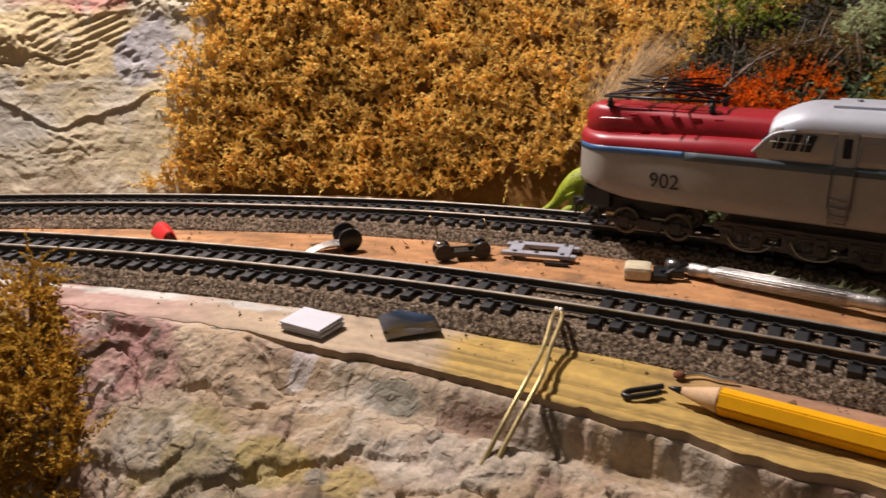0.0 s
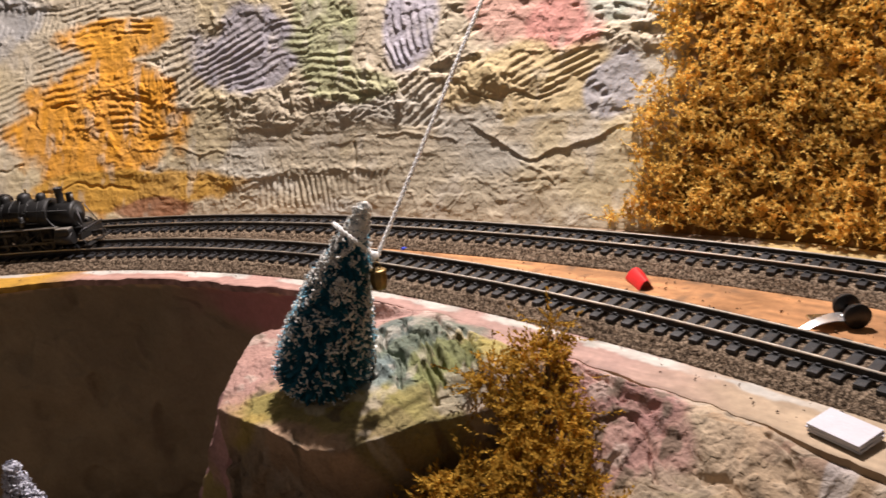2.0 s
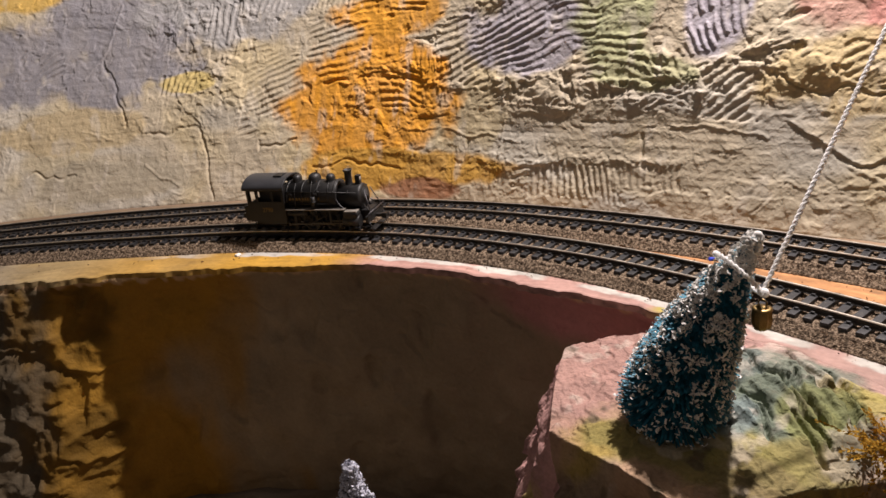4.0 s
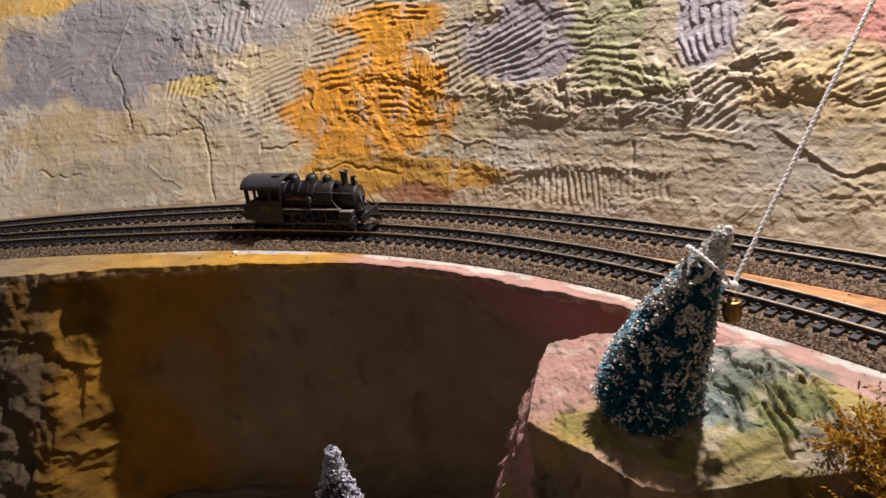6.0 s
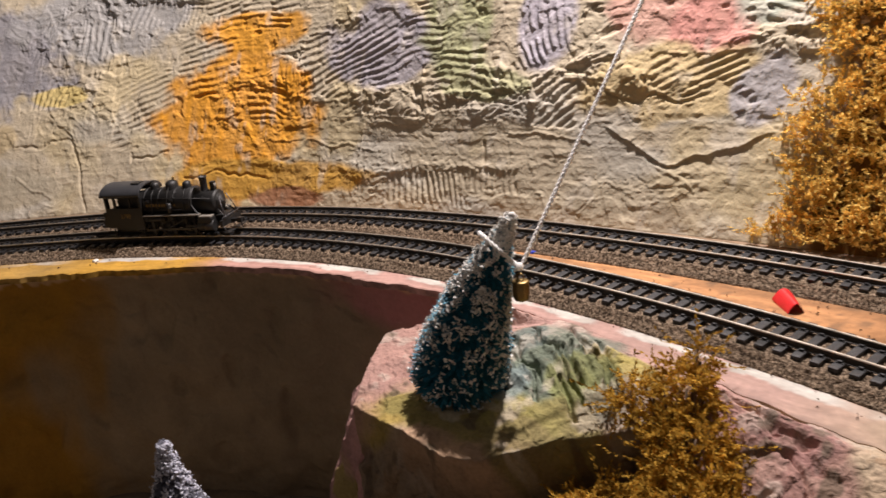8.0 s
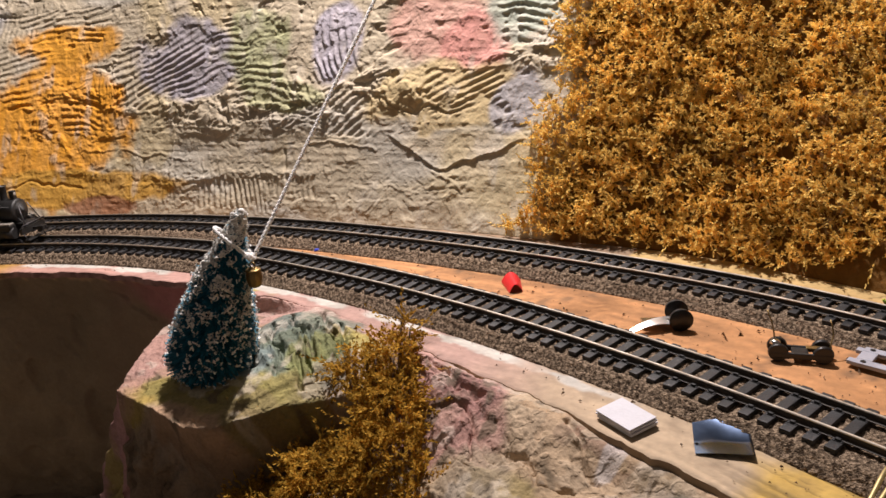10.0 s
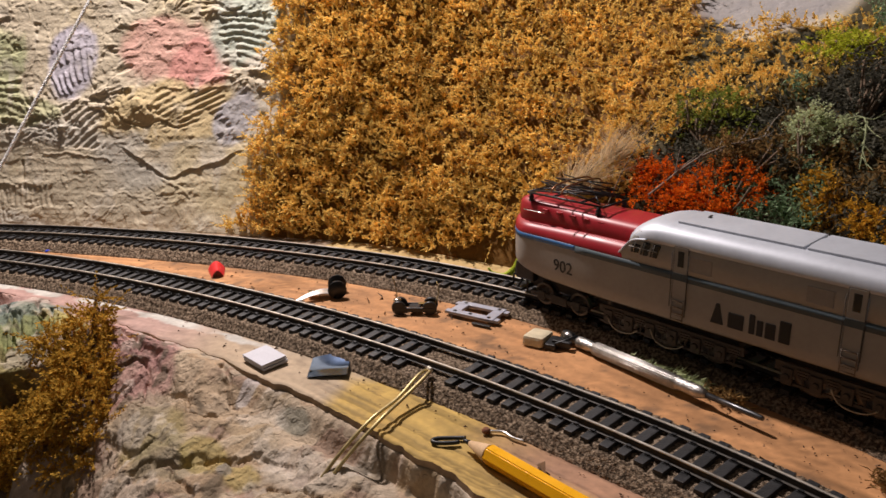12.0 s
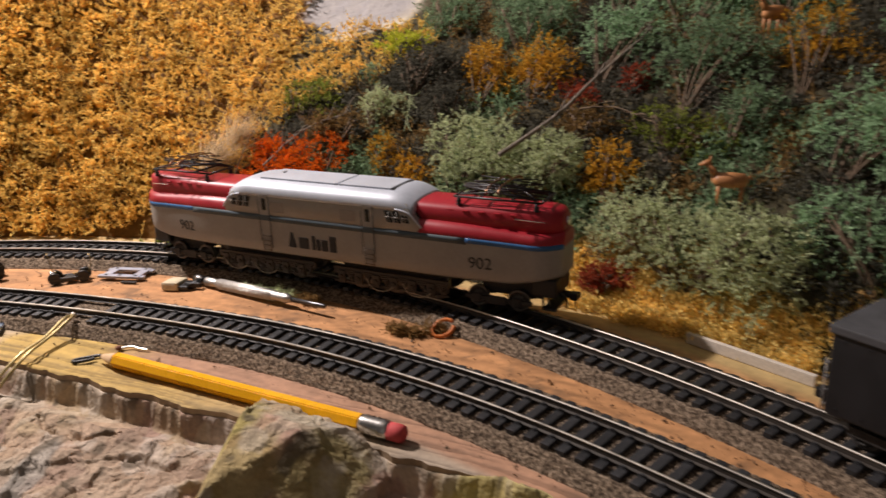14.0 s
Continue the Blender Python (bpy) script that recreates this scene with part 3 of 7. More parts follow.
FURROWS = [(.006, (.070, .016), (.100, .026)), (.006, (.098, .022), (.130, .034)), (.007, (.075, .034), (.110, .050)), (.006, (.120, .016), (.150, .034)), (.007, (.055, .034), (.085, .052)), (.006, (.112, .036), (.140, .050)), (.010, (.060, .012), (.137, .041)), (.008, (.082, .004), (.144, .030)), (.006, (.108, .008), (.147, .026)), (.010, (.060, .028), (.106, .044)), (.008, (.094, .014), (.118, .030)), (.008, (.050, .020), (.075, .034))]
CREASES = [(.010, (.196, -.004), (.227, -.002), (.250, .000)), (.008, (.205, .004), (.238, .010), (.266, .008)), (.010, (.238, .019), (.254, .014), (.272, .020)), (.008, (.284, .047), (.305, .049), (.326, .045)),
           (.012, (.364, .045), (.369, .038), (.394, .033), (.410, .026)), (.006, (.319, .004), (.354, .012)), (.008, (.279, .030), (.269, .019)), (.012, (.326, .055), (.360, .047), (.412, .058)),
           (.010, (.44, .034), (.47, .030), (.50, .032)), (.012, (.30, .022), (.33, .026), (.35, .024)), (.010, (.52, .018), (.57, .022), (.60, .018)), (.012, (.62, .026), (.66, .022)), (.012, (.48, .056), (.56, .050), (.62, .056)),
           (.010, (.255, .030), (.25, .055), (.27, .075))]


TROWEL = [(14, 26, 25, .50, .0032), (22, 38, -30, .51, .0026), (36, 54, 60, .53, .0017), (48, 84, 12, .54, .0009), (80, 130, -50, .56, .0006)]


def plates(x, y, i):
    """One coat of smeared plaster: smooth-edged plates that swell towards their middle. Returns cover (0 to 1) and height (0 to 1)."""
    fx, fy, angle, share = TROWEL[i][:4]
    c, s = math.cos(radians(angle)), math.sin(radians(angle))
    u, v = x * c + y * s, y * c - x * s
    f = fbm(u * fx + .8 * vnoise(u * fx * 1.7, v * fy * 1.7, 490 + i), v * fy, 450 + 7 * i, 2) + (fbm(x * 260, y * 260, 470 + i, 2) - .5) * .02
    cover = smooth(share - .009, share + .009, f)
    return cover, cover * (.55 + 2.4 * np.clip(f - share, 0, .2))


def rock_height(T, S):
    X, Y = T * .6, S
    front = SPUR_FRONT(T)
    low = 1 - smooth(.015, .075, T + .25 * S)
    sheer = smooth(.02, .07, T)
    past = np.maximum(S - front, 0)
    spur = -.0006 - .16 * np.maximum(S - .008, 0) - low * .0085 * smooth(.0, .004, S) * (1 - .5 * smooth(.02, .08, S)) - (1.5 + 1.7 * sheer) * past - .004 * smooth(0, .002, past) * (1 - sheer)
    w = smooth(.14, .20, T)
    board = smooth(.30, .36, T)
    bank = -.0006 - .0024 * board - .68 * np.maximum(S - .006, 0) * (1 - board) - board * (.0105 * smooth(.0005, .0135 - .009 * smooth(.40, .52, T), S) + .26 * np.maximum(S - .004, 0)) - .5 * np.maximum(S - .06, 0)
    z = spur * (1 - w) + bank * w
    wx, wy = X + (fbm(X * 90, Y * 90, 61, 4) - .5) * .008, Y + (fbm(X * 90, Y * 90, 62, 4) - .5) * .008
    grow = smooth(0, .010, S) * (1 - .93 * board * (1 - smooth(.006, .016, S)))
    bx, by = X + (fbm(X * 30, Y * 30, 161, 2) - .5) * .03, Y + (fbm(X * 30, Y * 30, 162, 2) - .5) * .03
    mx, my = X + (fbm(X * 45, Y * 45, 261, 3) - .5) * .012, Y + (fbm(X * 45, Y * 45, 262, 3) - .5) * .012
    coat = .0022 * slabs(bx * 22 + by * 8, by * 28, 167)[0] * smooth(.002, .02, S) + .0008 * slabs(mx * 56 + my * 20, my * 72, 168)[0]
    coat += sum(TROWEL[i][4] * plates(mx, my, i)[1] for i in range(5)) + .0004 * smooth(.60, .63, fbm(wx * 210, wy * 230, 166, 2))
    fine = (fbm((X + Y) * 40, (X - Y) * 420, 72, 2) - .5) * .0004 + (fbm(X * 240, Y * 240, 73, 2) - .5) * .0003
    pits = smooth(.70, .76, fbm(wx * 130, wy * 150, 75, 3)) * .0006
    z = z + grow * w * (coat + fine - pits * .7)
    z = z + smooth(.004, .014, S) * (1 - w) * (.0010 * flakes(fbm(wx * 18, wy * 24, 66, 2) * 3, .06, .9) + .0006 * flakes(fbm(wx * 80, wy * 60, 67, 2) * 4, .16) + fine * 1.5 - .0010 * smooth(.66, .74, fbm(wx * 120, wy * 120, 68, 3)))
    z = z - crease(X, Y, [(g,) + tuple((p * .6, q) for p, q in line) for g, *line in CREASES], .0018) * .0024
    # combed furrows on the spur, running down from the rim
    deep = crease(X, Y, [(g,) + tuple((p * .6, q) for p, q in line) for g, *line in FURROWS], .0016)
    swell = np.exp(-((T - .105) / .05) ** 2 - ((S - .028) / .022) ** 2)
    across = -X * .50 + Y * .86 + (fbm(X * 60, Y * 60, 171, 2) - .5) * .006
    rake = smooth(.25, .85, .5 + .5 * np.sin(across * 2 * math.pi / .0058)) * (1 - smooth(.7, 1.0, np.hypot((T - .100) / .052, (S - .030) / .024) + (fbm(X * 90, Y * 90, 172, 3) - .5) * .8))
    z = z + swell * .0042 + rake * .0016 * smooth(.3, .42, fbm(X * 110, Y * 70, 173, 2)) - deep * .0034 * smooth(.0, .006, S)
    # a boulder that stands up to the edge of the deck
    u, v = (T - .725) * .62, S - .012
    boulder = np.minimum(np.minimum(.0125 - .10 * u + .25 * v, .0125 + 1.5 * (u + .014) - .4 * v), np.minimum(.016 - .8 * (u - .008), .014 + 1.3 * (v + .012)))
    z = np.maximum(z, np.where((np.abs(T - .725) < .06) & (S < .05), boulder - .55 * np.maximum(v - .004, 0) - .001 + (slabs(wx * 90, wy * 90, 69)[0]) * .0012 + (fbm(X * 120, Y * 120, 79, 3) - .5) * .002, -9))
    z = z + .007 * np.exp(-((T - .86) / .03) ** 2 - ((S - .004) / .012) ** 2)
    return z


def build_rock():
    a = np.concatenate([np.linspace(0, .66, 1020)[:-1], np.linspace(.66, 1, 90)])
    s = np.concatenate([np.linspace(-.004, .11, 235)[:-1], np.linspace(.11, .24, 24)])
    A, S = np.meshgrid(a, s, indexing="ij")
    left = SPUR_LEFT(np.maximum(S, 0))
    T = left + (1.45 - left) * A
    Z = rock_height(T, np.maximum(S, 0)) - .003 * (S < 0)
    X, Y = T * .6, S
    col = np.zeros(T.shape + (3,)) + np.array((.38, .255, .165))
    col *= (.78 + .4 * fbm(X * 40, Y * 40, 81, 4))[..., None]
    col += (np.array((.32, .255, .172)) - col) * smooth(.52, .66, fbm(X * 25, Y * 25, 83, 3))[..., None] * .7
    # each trowelled coat has its own tint
    mx, my = X + (fbm(X * 45, Y * 45, 261, 3) - .5) * .012, Y + (fbm(X * 45, Y * 45, 262, 3) - .5) * .012
    for i, tint in enumerate(((.38, .245, .195), (.43, .325, .21), (.26, .175, .135), (.36, .275, .165), (.47, .385, .28))):
        on = (plates(mx, my, i)[0] * smooth(.16, .20, T))[..., None]
        col += (np.array(tint) - col) * on * .6
    for i, (p, q, rp, rq, paint) in enumerate(ROCK_PAINT):
        near = np.hypot((T - p) / rp, (S - q) / rq) + (fbm(X * 55, Y * 55, 840 + i, 4) - .5) * .9
        col += (np.array(paint) - col) * ((1 - smooth(.75, 1.1, near)) * (.62 + .23 * (1 - smooth(.15, .2, T))))[..., None]
    pale = smooth(.60, .70, fbm(X * 80, Y * 80, 87, 4))[..., None]
    col += (np.array((.52, .46, .39)) - col) * pale * .45
    dark = smooth(.64, .76, fbm(X * 120, Y * 120, 89, 3))[..., None]
    col += (np.array((.12, .095, .065)) - col) * dark * .75
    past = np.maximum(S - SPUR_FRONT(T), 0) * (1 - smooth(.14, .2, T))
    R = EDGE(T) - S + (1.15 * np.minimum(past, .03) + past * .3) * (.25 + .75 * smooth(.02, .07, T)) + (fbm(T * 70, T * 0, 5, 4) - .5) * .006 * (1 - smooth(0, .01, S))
    # shade painted in: the spur's front face is coloured a darker brown
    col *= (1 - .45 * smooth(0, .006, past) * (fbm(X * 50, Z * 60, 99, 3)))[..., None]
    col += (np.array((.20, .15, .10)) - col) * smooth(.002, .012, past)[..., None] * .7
    R = R + ((fbm(X * 55, Z * 45, 191, 4) - .5) * .02 + (slabs(X * 90, Z * 80, 193)[0]) * .004) * smooth(0, .015, S - SPUR_FRONT(T)) * (1 - smooth(.16, .22, T))
    top = ringed(T, R, Z)
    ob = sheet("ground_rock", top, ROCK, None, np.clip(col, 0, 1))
    tagged(ob, "rough plaster rock bank in tan, pink and olive below the deck", "plaster rock", "", "structure")
    # the flank of the spur towards the pit
    k = np.linspace(0, 1, 90)
    edge = top[0]
    deep = -.175 - edge[:, 2]
    side = np.repeat(edge[:, None, :], len(k), 1)
    side[..., 2] += deep[:, None] * k
    sx, kz = np.meshgrid(s, k, indexing="ij")
    bulge = (fbm(sx * 60, kz * 12, 91, 4) - .5) * .014 * smooth(0, .06, kz) + .003 * (slabs(sx * 90, kz * 14, 92)[0]) * smooth(0, .08, kz) - .050 * kz
    side[..., 0] += bulge
    side[..., 1] += bulge * .4
    col = np.zeros(sx.shape + (3,)) + np.array((.44, .25, .23)) * (.75 + .5 * fbm(sx * 60, kz * 16, 95, 4))[..., None]
    lemon = (1 - smooth(.8, 1.1, np.hypot((sx - .105) / .020, (kz - .16) / .08) + (fbm(sx * 90, kz * 20, 97, 3) - .5)))[..., None]
    col += (np.array((.34, .26, .10)) - col) * lemon
    col += (np.array((.32, .21, .17)) - col) * smooth(.4, .8, kz)[..., None]
    ob = sheet("wall_spur", side, ROCK, None, np.clip(col, 0, 1))
    tagged(ob, "pink and yellow painted plaster flank of the rock spur", "spur wall", "", "structure")


build_rock()


def build_bed(name, line, label):
    th = np.linspace(-1.25, 1.4, 1500)
    prof = [(-.0225, -.002), (-.0215, .0006), (-.0190, .0030), (-.0172, .0050), (-.012, .0052), (-.006, .0051), (0, .0052), (.006, .0051), (.012, .0052), (.0172, .0050), (.0190, .0030), (.0215, .0006), (.0225, -.002)]
    off = np.interp(np.linspace(0, 12, 49), np.arange(13), [p[0] for p in prof])
    hh = np.interp(np.linspace(0, 12, 49), np.arange(13), [p[1] for p in prof])
    T, O = np.meshgrid(th, off, indexing="ij")
    H = np.broadcast_to(hh, T.shape)
    jig = (rng.random(T.shape) - .5) * .0011
    R = line(T) + O + (rng.random(T.shape) - .5) * .0006
    ob = sheet(name, ringed(T, R, H + jig * (H > 0)), CORK)
    tagged(ob, label, "roadbed", "", "structure")


build_bed("roadbed_front", TRACK_A, "grey-brown cork and gravel roadbed under the front track")
build_bed("roadbed_back", TRACK_B, "grey-brown cork and gravel roadbed under the back track")


# the plain room round the layout
def build_room():
    for name, x, y, z in (("wall_back", (-2.2, 2.0), (1.75, 1.85), (-.95, 1.5)), ("wall_front", (-2.2, 2.0), (-1.35, -1.25), (-.95, 1.5)),
                          ("wall_west", (-2.3, -2.2), (-1.35, 1.85), (-.95, 1.5)), ("wall_east", (2.0, 2.1), (-1.35, 1.85), (-.95, 1.5)),
                          ("ceiling", (-2.3, 2.1), (-1.35, 1.85), (1.5, 1.6)), ("floor_room", (-2.3, 2.1), (-1.35, 1.85), (-1.05, -.95))):
        tagged(part(name, box(bmesh.new(), x, y, z), ROOM), "plain grey painted room surface", "room", "", "structure")


build_room()


# ---- moss and leaves ----
def blades(centres, normals, per, length, width, spread, seed, lift=.5):
    """Tufts of small pointed leaves: kite-shaped, per tuft centre. Returns vertices and faces."""
    g = np.random.default_rng(seed)
    n = len(centres) * per
    c = np.repeat(centres, per, 0) + g.normal(0, spread, (n, 3))
    way = np.repeat(normals, per, 0) * lift + g.normal(0, .6, (n, 3))
    way /= np.linalg.norm(way, axis=1, keepdims=True)
    side = np.cross(way, g.normal(0, 1, (n, 3)))
    side /= np.linalg.norm(side, axis=1, keepdims=True) + 1e-9
    le = length * g.uniform(.5, 1.3, (n, 1))
    wi = width * g.uniform(.6, 1.3, (n, 1))
    curl = np.cross(way, side) * le * g.normal(0, .18, (n, 1))
    v = np.stack([c, c + way * le * .45 + side * wi + curl, c + way * le, c + way * le * .5 - side * wi + curl], 1).reshape(-1, 3)
    i = np.arange(n)[:, None] * 4
    return v, np.concatenate([i, i + 1, i + 2, i + 3], 1)


def fingers(centres, normals, per, reach, length, width, seed, lift=.8, wander=.55):
    """Lichen fingers: on each centre a short crooked twig set with small blades."""
    g = np.random.default_rng(seed)
    m = len(centres)
    way = normals * lift + g.normal(0, wander, (m, 3))
    way /= np.linalg.norm(way, axis=1, keepdims=True)
    kink = g.normal(0, .45, (m, 3))
    far = reach * g.uniform(.5, 1.35, (m, 1))
    k = np.linspace(0, 1, per)[None, :, None]
    c = centres[:, None] + way[:, None] * far[:, None] * k + kink[:, None] * far[:, None] * k * k
    n = m * per
    c = c.reshape(-1, 3) + g.normal(0, width * .5, (n, 3))
    d = np.repeat(way + kink * .6, per, 0) * .9 + g.normal(0, .42, (n, 3))
    d /= np.linalg.norm(d, axis=1, keepdims=True)
    side = np.cross(d, g.normal(0, 1, (n, 3)))
    side /= np.linalg.norm(side, axis=1, keepdims=True) + 1e-9
    le, wi = length * g.uniform(.5, 1.3, (n, 1)), width * g.uniform(.6, 1.3, (n, 1))
    v = np.stack([c - side * wi * .5, c + d * le * .5 + side * wi, c + d * le, c + d * le * .5 - side * wi], 1).reshape(-1, 3)
    i = np.arange(n)[:, None] * 4
    return v, np.concatenate([i, i + 1, i + 2, i + 3], 1)


def build_moss():
    g = np.random.default_rng(3)
    n = 19000
    th, z = g.uniform(.10, .56, n), g.uniform(-.002, .19, n)
    ragged = .128 + .02 * (fbm(z * 60, z * 0, 5, 3) - .5) * 2 - .010 * smooth(.03, .0, z)
    # the moss ends where bare rock and the woods begin
    limit = .458 + .085 * smooth(.06, .115, z) - .12 * smooth(.05, .0, z) + .05 * (fbm(z * 50, z * 0 + 4, 9, 3) - .5)
    limit = np.where(z > .135, .43, limit)
    keep = (th > ragged) & (th < limit)
    keep &= z > .004 + .012 * smooth(.30, .42, th)
    th, z = th[keep], z[keep]
    lump = fbm(th * U * 150, z * 170, 77, 3)
    keep = lump > .34
    th, z, lump = th[keep], z[keep], lump[keep]
    r = slope_r(th, z) - .001 - .016 * np.clip(lump - .36, 0, 1) - .003 * g.random(len(th))
    c = ringed(th, r, z + .001)
    nrm = np.stack([-np.sin(th) * .8, -np.cos(th) * .8, np.full(len(th), .6)], -1)
    v, f = fingers(c, nrm, 19, .0046, .0021, .00046, 11, .75, .6)
    tagged(raw("ochre_moss", v, f, MOSS), "dense ochre lichen moss covering the hillside", "moss", "", "stuff")


build_moss()


# ---- tracks ----
def track(name, line, label, gap=None):
    tr = thing(name, Matrix(), label, "track", "railway tracks")
    th = np.linspace(-1.24, 1.4, 900)
    prof = [(-.0013, .0068), (-.0013, .0071), (-.0003, .0074), (-.0003, .0087), (-.00045, .0090), (-.00045, .0096), (.00045, .0096), (.00045, .0090), (.0003, .0087), (.0003, .0074), (.0013, .0071), (.0013, .0068)]
    for side in (-.0083, .0083):
        rows = [ringed(th, line(th) + side + o, z + 0 * th) for o, z in prof]
        xyz = np.stack(rows + rows[:1], 1)
        ob = sheet("rail", xyz, RUSTY, tr)
        ob.data.polygons.foreach_set("use_smooth", np.zeros(len(ob.data.polygons), bool))
        cap = [ringed(th, line(th) + side + o, z + 0 * th) for o, z in ((-.00047, .0092), (-.00047, .0096), (-.0003, .00978), (.0003, .00978), (.00047, .0096), (.00047, .0092), (-.00047, .0092))]
        head = sheet("rail_head", np.stack(cap, 1), RAIL, ob)
        head.data.polygons.foreach_set("use_smooth", np.zeros(len(head.data.polygons), bool))
    bm = box(bmesh.new(), (-.00182, .00182), (-.0152, .0152), (.0048, .0069), .0002)
    for s in (-.0083, .0083):
        for o in (-.0017, .0017):
            box(bm, (-.0008, .0008), (s + o - .0005, s + o + .0005), (.0068, .0078))
        box(bm, (-.0014, .0014), (s - .0024, s + .0024), (.0068, .00715))
    me = bpy.data.meshes.new("tie")
    bm.to_mesh(me)
    bm.free()
    me.materials.append(TIE)
    t, count = -.80, 0
    while t < 1.08:
        r = float(line(t))
        slope = (float(line(t + .01)) - r) / .01
        if not (gap and gap[0] < t < gap[1]):
            ob = new("tie", me)
            ob.parent = tr
            p = spot(t, r)
            ob.matrix_local = Matrix.Translation(p) @ Matrix.Rotation(-t + math.atan2(slope, r) + random.uniform(-.02, .02), 4, "Z")
            count += 1
        t += .0072 / r
    return tr


track("railway_track", TRACK_A, "curved model railway track with black ties, front line", (.447, .478))
track("railway_track", TRACK_B, "curved model railway track with black ties, back line")


# ---- front space: tree, cord, bell, bush, white tree ----
def bristle_tree(name, base, top, radius, n, length, colour, snow, snow_share, label, bend=0.0, seed=1, blunt=.085):
    g = np.random.default_rng(seed)
    tree = thing(name, Matrix.Translation(base), label, "bottle-brush tree")
    axis = Vector(top) - Vector(base)
    ax = np.array(axis)
    tall = axis.length
    k = g.random(n) ** .75
    side = g.normal(0, 1, (n, 3))
    side -= np.outer(side @ ax / tall**2, ax)
    side /= np.linalg.norm(side, axis=1, keepdims=True)
    prof = radius * np.clip((1 - k) * 1.0 + .16 * np.sin(k * 3.1), blunt, 1.0) * (1 - .25 * smooth(.1, 0, k))
    prof = prof * (.84 + .26 * g.random(n)) + .0012 * (g.random(n) < .06)
    bow = np.outer(bend * np.sin(k * math.pi), np.array((-1.0, 0, 0)))
    core = k[:, None] * ax + bow
    droop = np.array((0, 0, -.10))
    tip = core + side * prof[:, None] + droop * prof[:, None]
    start = core + side * prof[:, None] * .35
    wide = np.cross(side, ax / tall) * (.00032 * g.uniform(.6, 1.4, (n, 1)))
    v = np.stack([start - wide, start + wide, tip + wide * .9, tip - wide * .9], 1).reshape(-1, 3)
    i = np.arange(n)[:, None] * 4
    raw("crown", v, np.concatenate([i, i + 1, i + 2, i + 3], 1), colour, tree)
    rows = 24
    bm = bmesh.new()
    tube(bm, [Vector(ax * q) + Vector((-bend * math.sin(q * math.pi), 0, 0)) for q in np.linspace(-.05, .98, rows)], [radius * max(.02, .62 * (1 - q)) + .0004 for q in np.linspace(0, 1, rows)], 14)
    part("core", bm, mat("dark_core", (.01, .03, .035), .9, var=.4, scale=200), tree)
    # flakes of white flock on the tips
    turn = np.arctan2(side[:, 1], side[:, 0]) * radius / .0034 * (1.15 - k)
    lumps = smooth(.50, .54, fbm(turn, k * tall / .0036, seed + 5, 3)) + .8 * smooth(.90, .97, k)
    pick = np.where(g.random(n) < snow_share * (.05 + 1.1 * lumps) * (.55 + .45 * smooth(.1, .5, k)))[0]
    c = tip[pick] + side[pick] * .0003
    m = len(pick)
    a, b = g.normal(0, 1, (m, 3)), g.normal(0, 1, (m, 3))
    a -= side[pick] * (a * side[pick]).sum(1, keepdims=True) * .6
    b -= side[pick] * (b * side[pick]).sum(1, keepdims=True) * .6
    a *= .00085 * g.uniform(.5, 1.6, (m, 1)) / np.linalg.norm(a, axis=1, keepdims=True)
    b *= .00075 * g.uniform(.5, 1.6, (m, 1)) / np.linalg.norm(b, axis=1, keepdims=True)
    o = side[pick] * .0007
    v = np.stack([c - a, c - b, c + a, c + b, c + o], 1).reshape(-1, 3)
    i = np.arange(m)[:, None] * 5
    f = np.concatenate([np.concatenate([i + p, i + q, i + 4], 1) for p, q in ((0, 1), (1, 2), (2, 3), (3, 0))], 0)
    raw("snow", v, f, snow, tree)
    return tree


TREE_BASE, TREE_TOP = Vector((-.2140, .2910, -.0105)), Vector((-.1862, .2985, .0655))
tree = bristle_tree("bottle_brush_tree", TREE_BASE, TREE_TOP, .0208, 19000, .02, TEAL, SNOW, .52, "leaning teal bottle-brush tree flocked with white snow on the rock spur", .003, 4)
bm = bmesh.new()
lathe(bm, [(.0018, -.006), (.0018, -.003), (.0016, -.001), (.0013, .0000), (.0007, .0004), (.0003, .0005)], 12, Matrix.Translation(TREE_TOP - TREE_BASE + Vector((.0004, 0, .001))))
part("tip", bm, SNOW, tree, "white rounded tip")
bristle_tree("bottle_brush_tree", (-.306, .210, -.172), (-.306, .210, -.0195), .036, 22000, .03, mat("frosted_bristles", (.17, .17, .21), .8, var=.4, scale=150, island=.7), mat("blue_white_flock", (.62, .63, .72), .9, var=.15, scale=300, island=.25), .34, "white-flocked bottle-brush tree standing in the pit", 0, 9, .05)


def twisted(bm, points, radius, pitch, strands=2):
    pts = [Vector(p) for p in points]
    for s in range(strands):
        run, out = 0.0, []
        for i, p in enumerate(pts):
            way = (pts[min(i + 1, len(pts) - 1)] - pts[max(i - 1, 0)]).normalized()
            e1 = way.cross(Vector((.3, .2, 1))).normalized()
            e2 = way.cross(e1)
            if i:
                run += (p - pts[i - 1]).length
            a = 2 * math.pi * (run / pitch + s / strands)
            out.append(p + (e1 * math.cos(a) + e2 * math.sin(a)) * radius * .55)
        tube(bm, out, radius * .62, 6)
    return bm


def steps(points, spacing):
    """Points along a polyline at even spacing."""
    pts, out = [Vector(p) for p in points], []
    for a, b in zip(pts, pts[1:]):
        n = max(1, int((b - a).length / spacing))
        out += [a.lerp(b, i / n) for i in range(n)]
    return out + [pts[-1]]


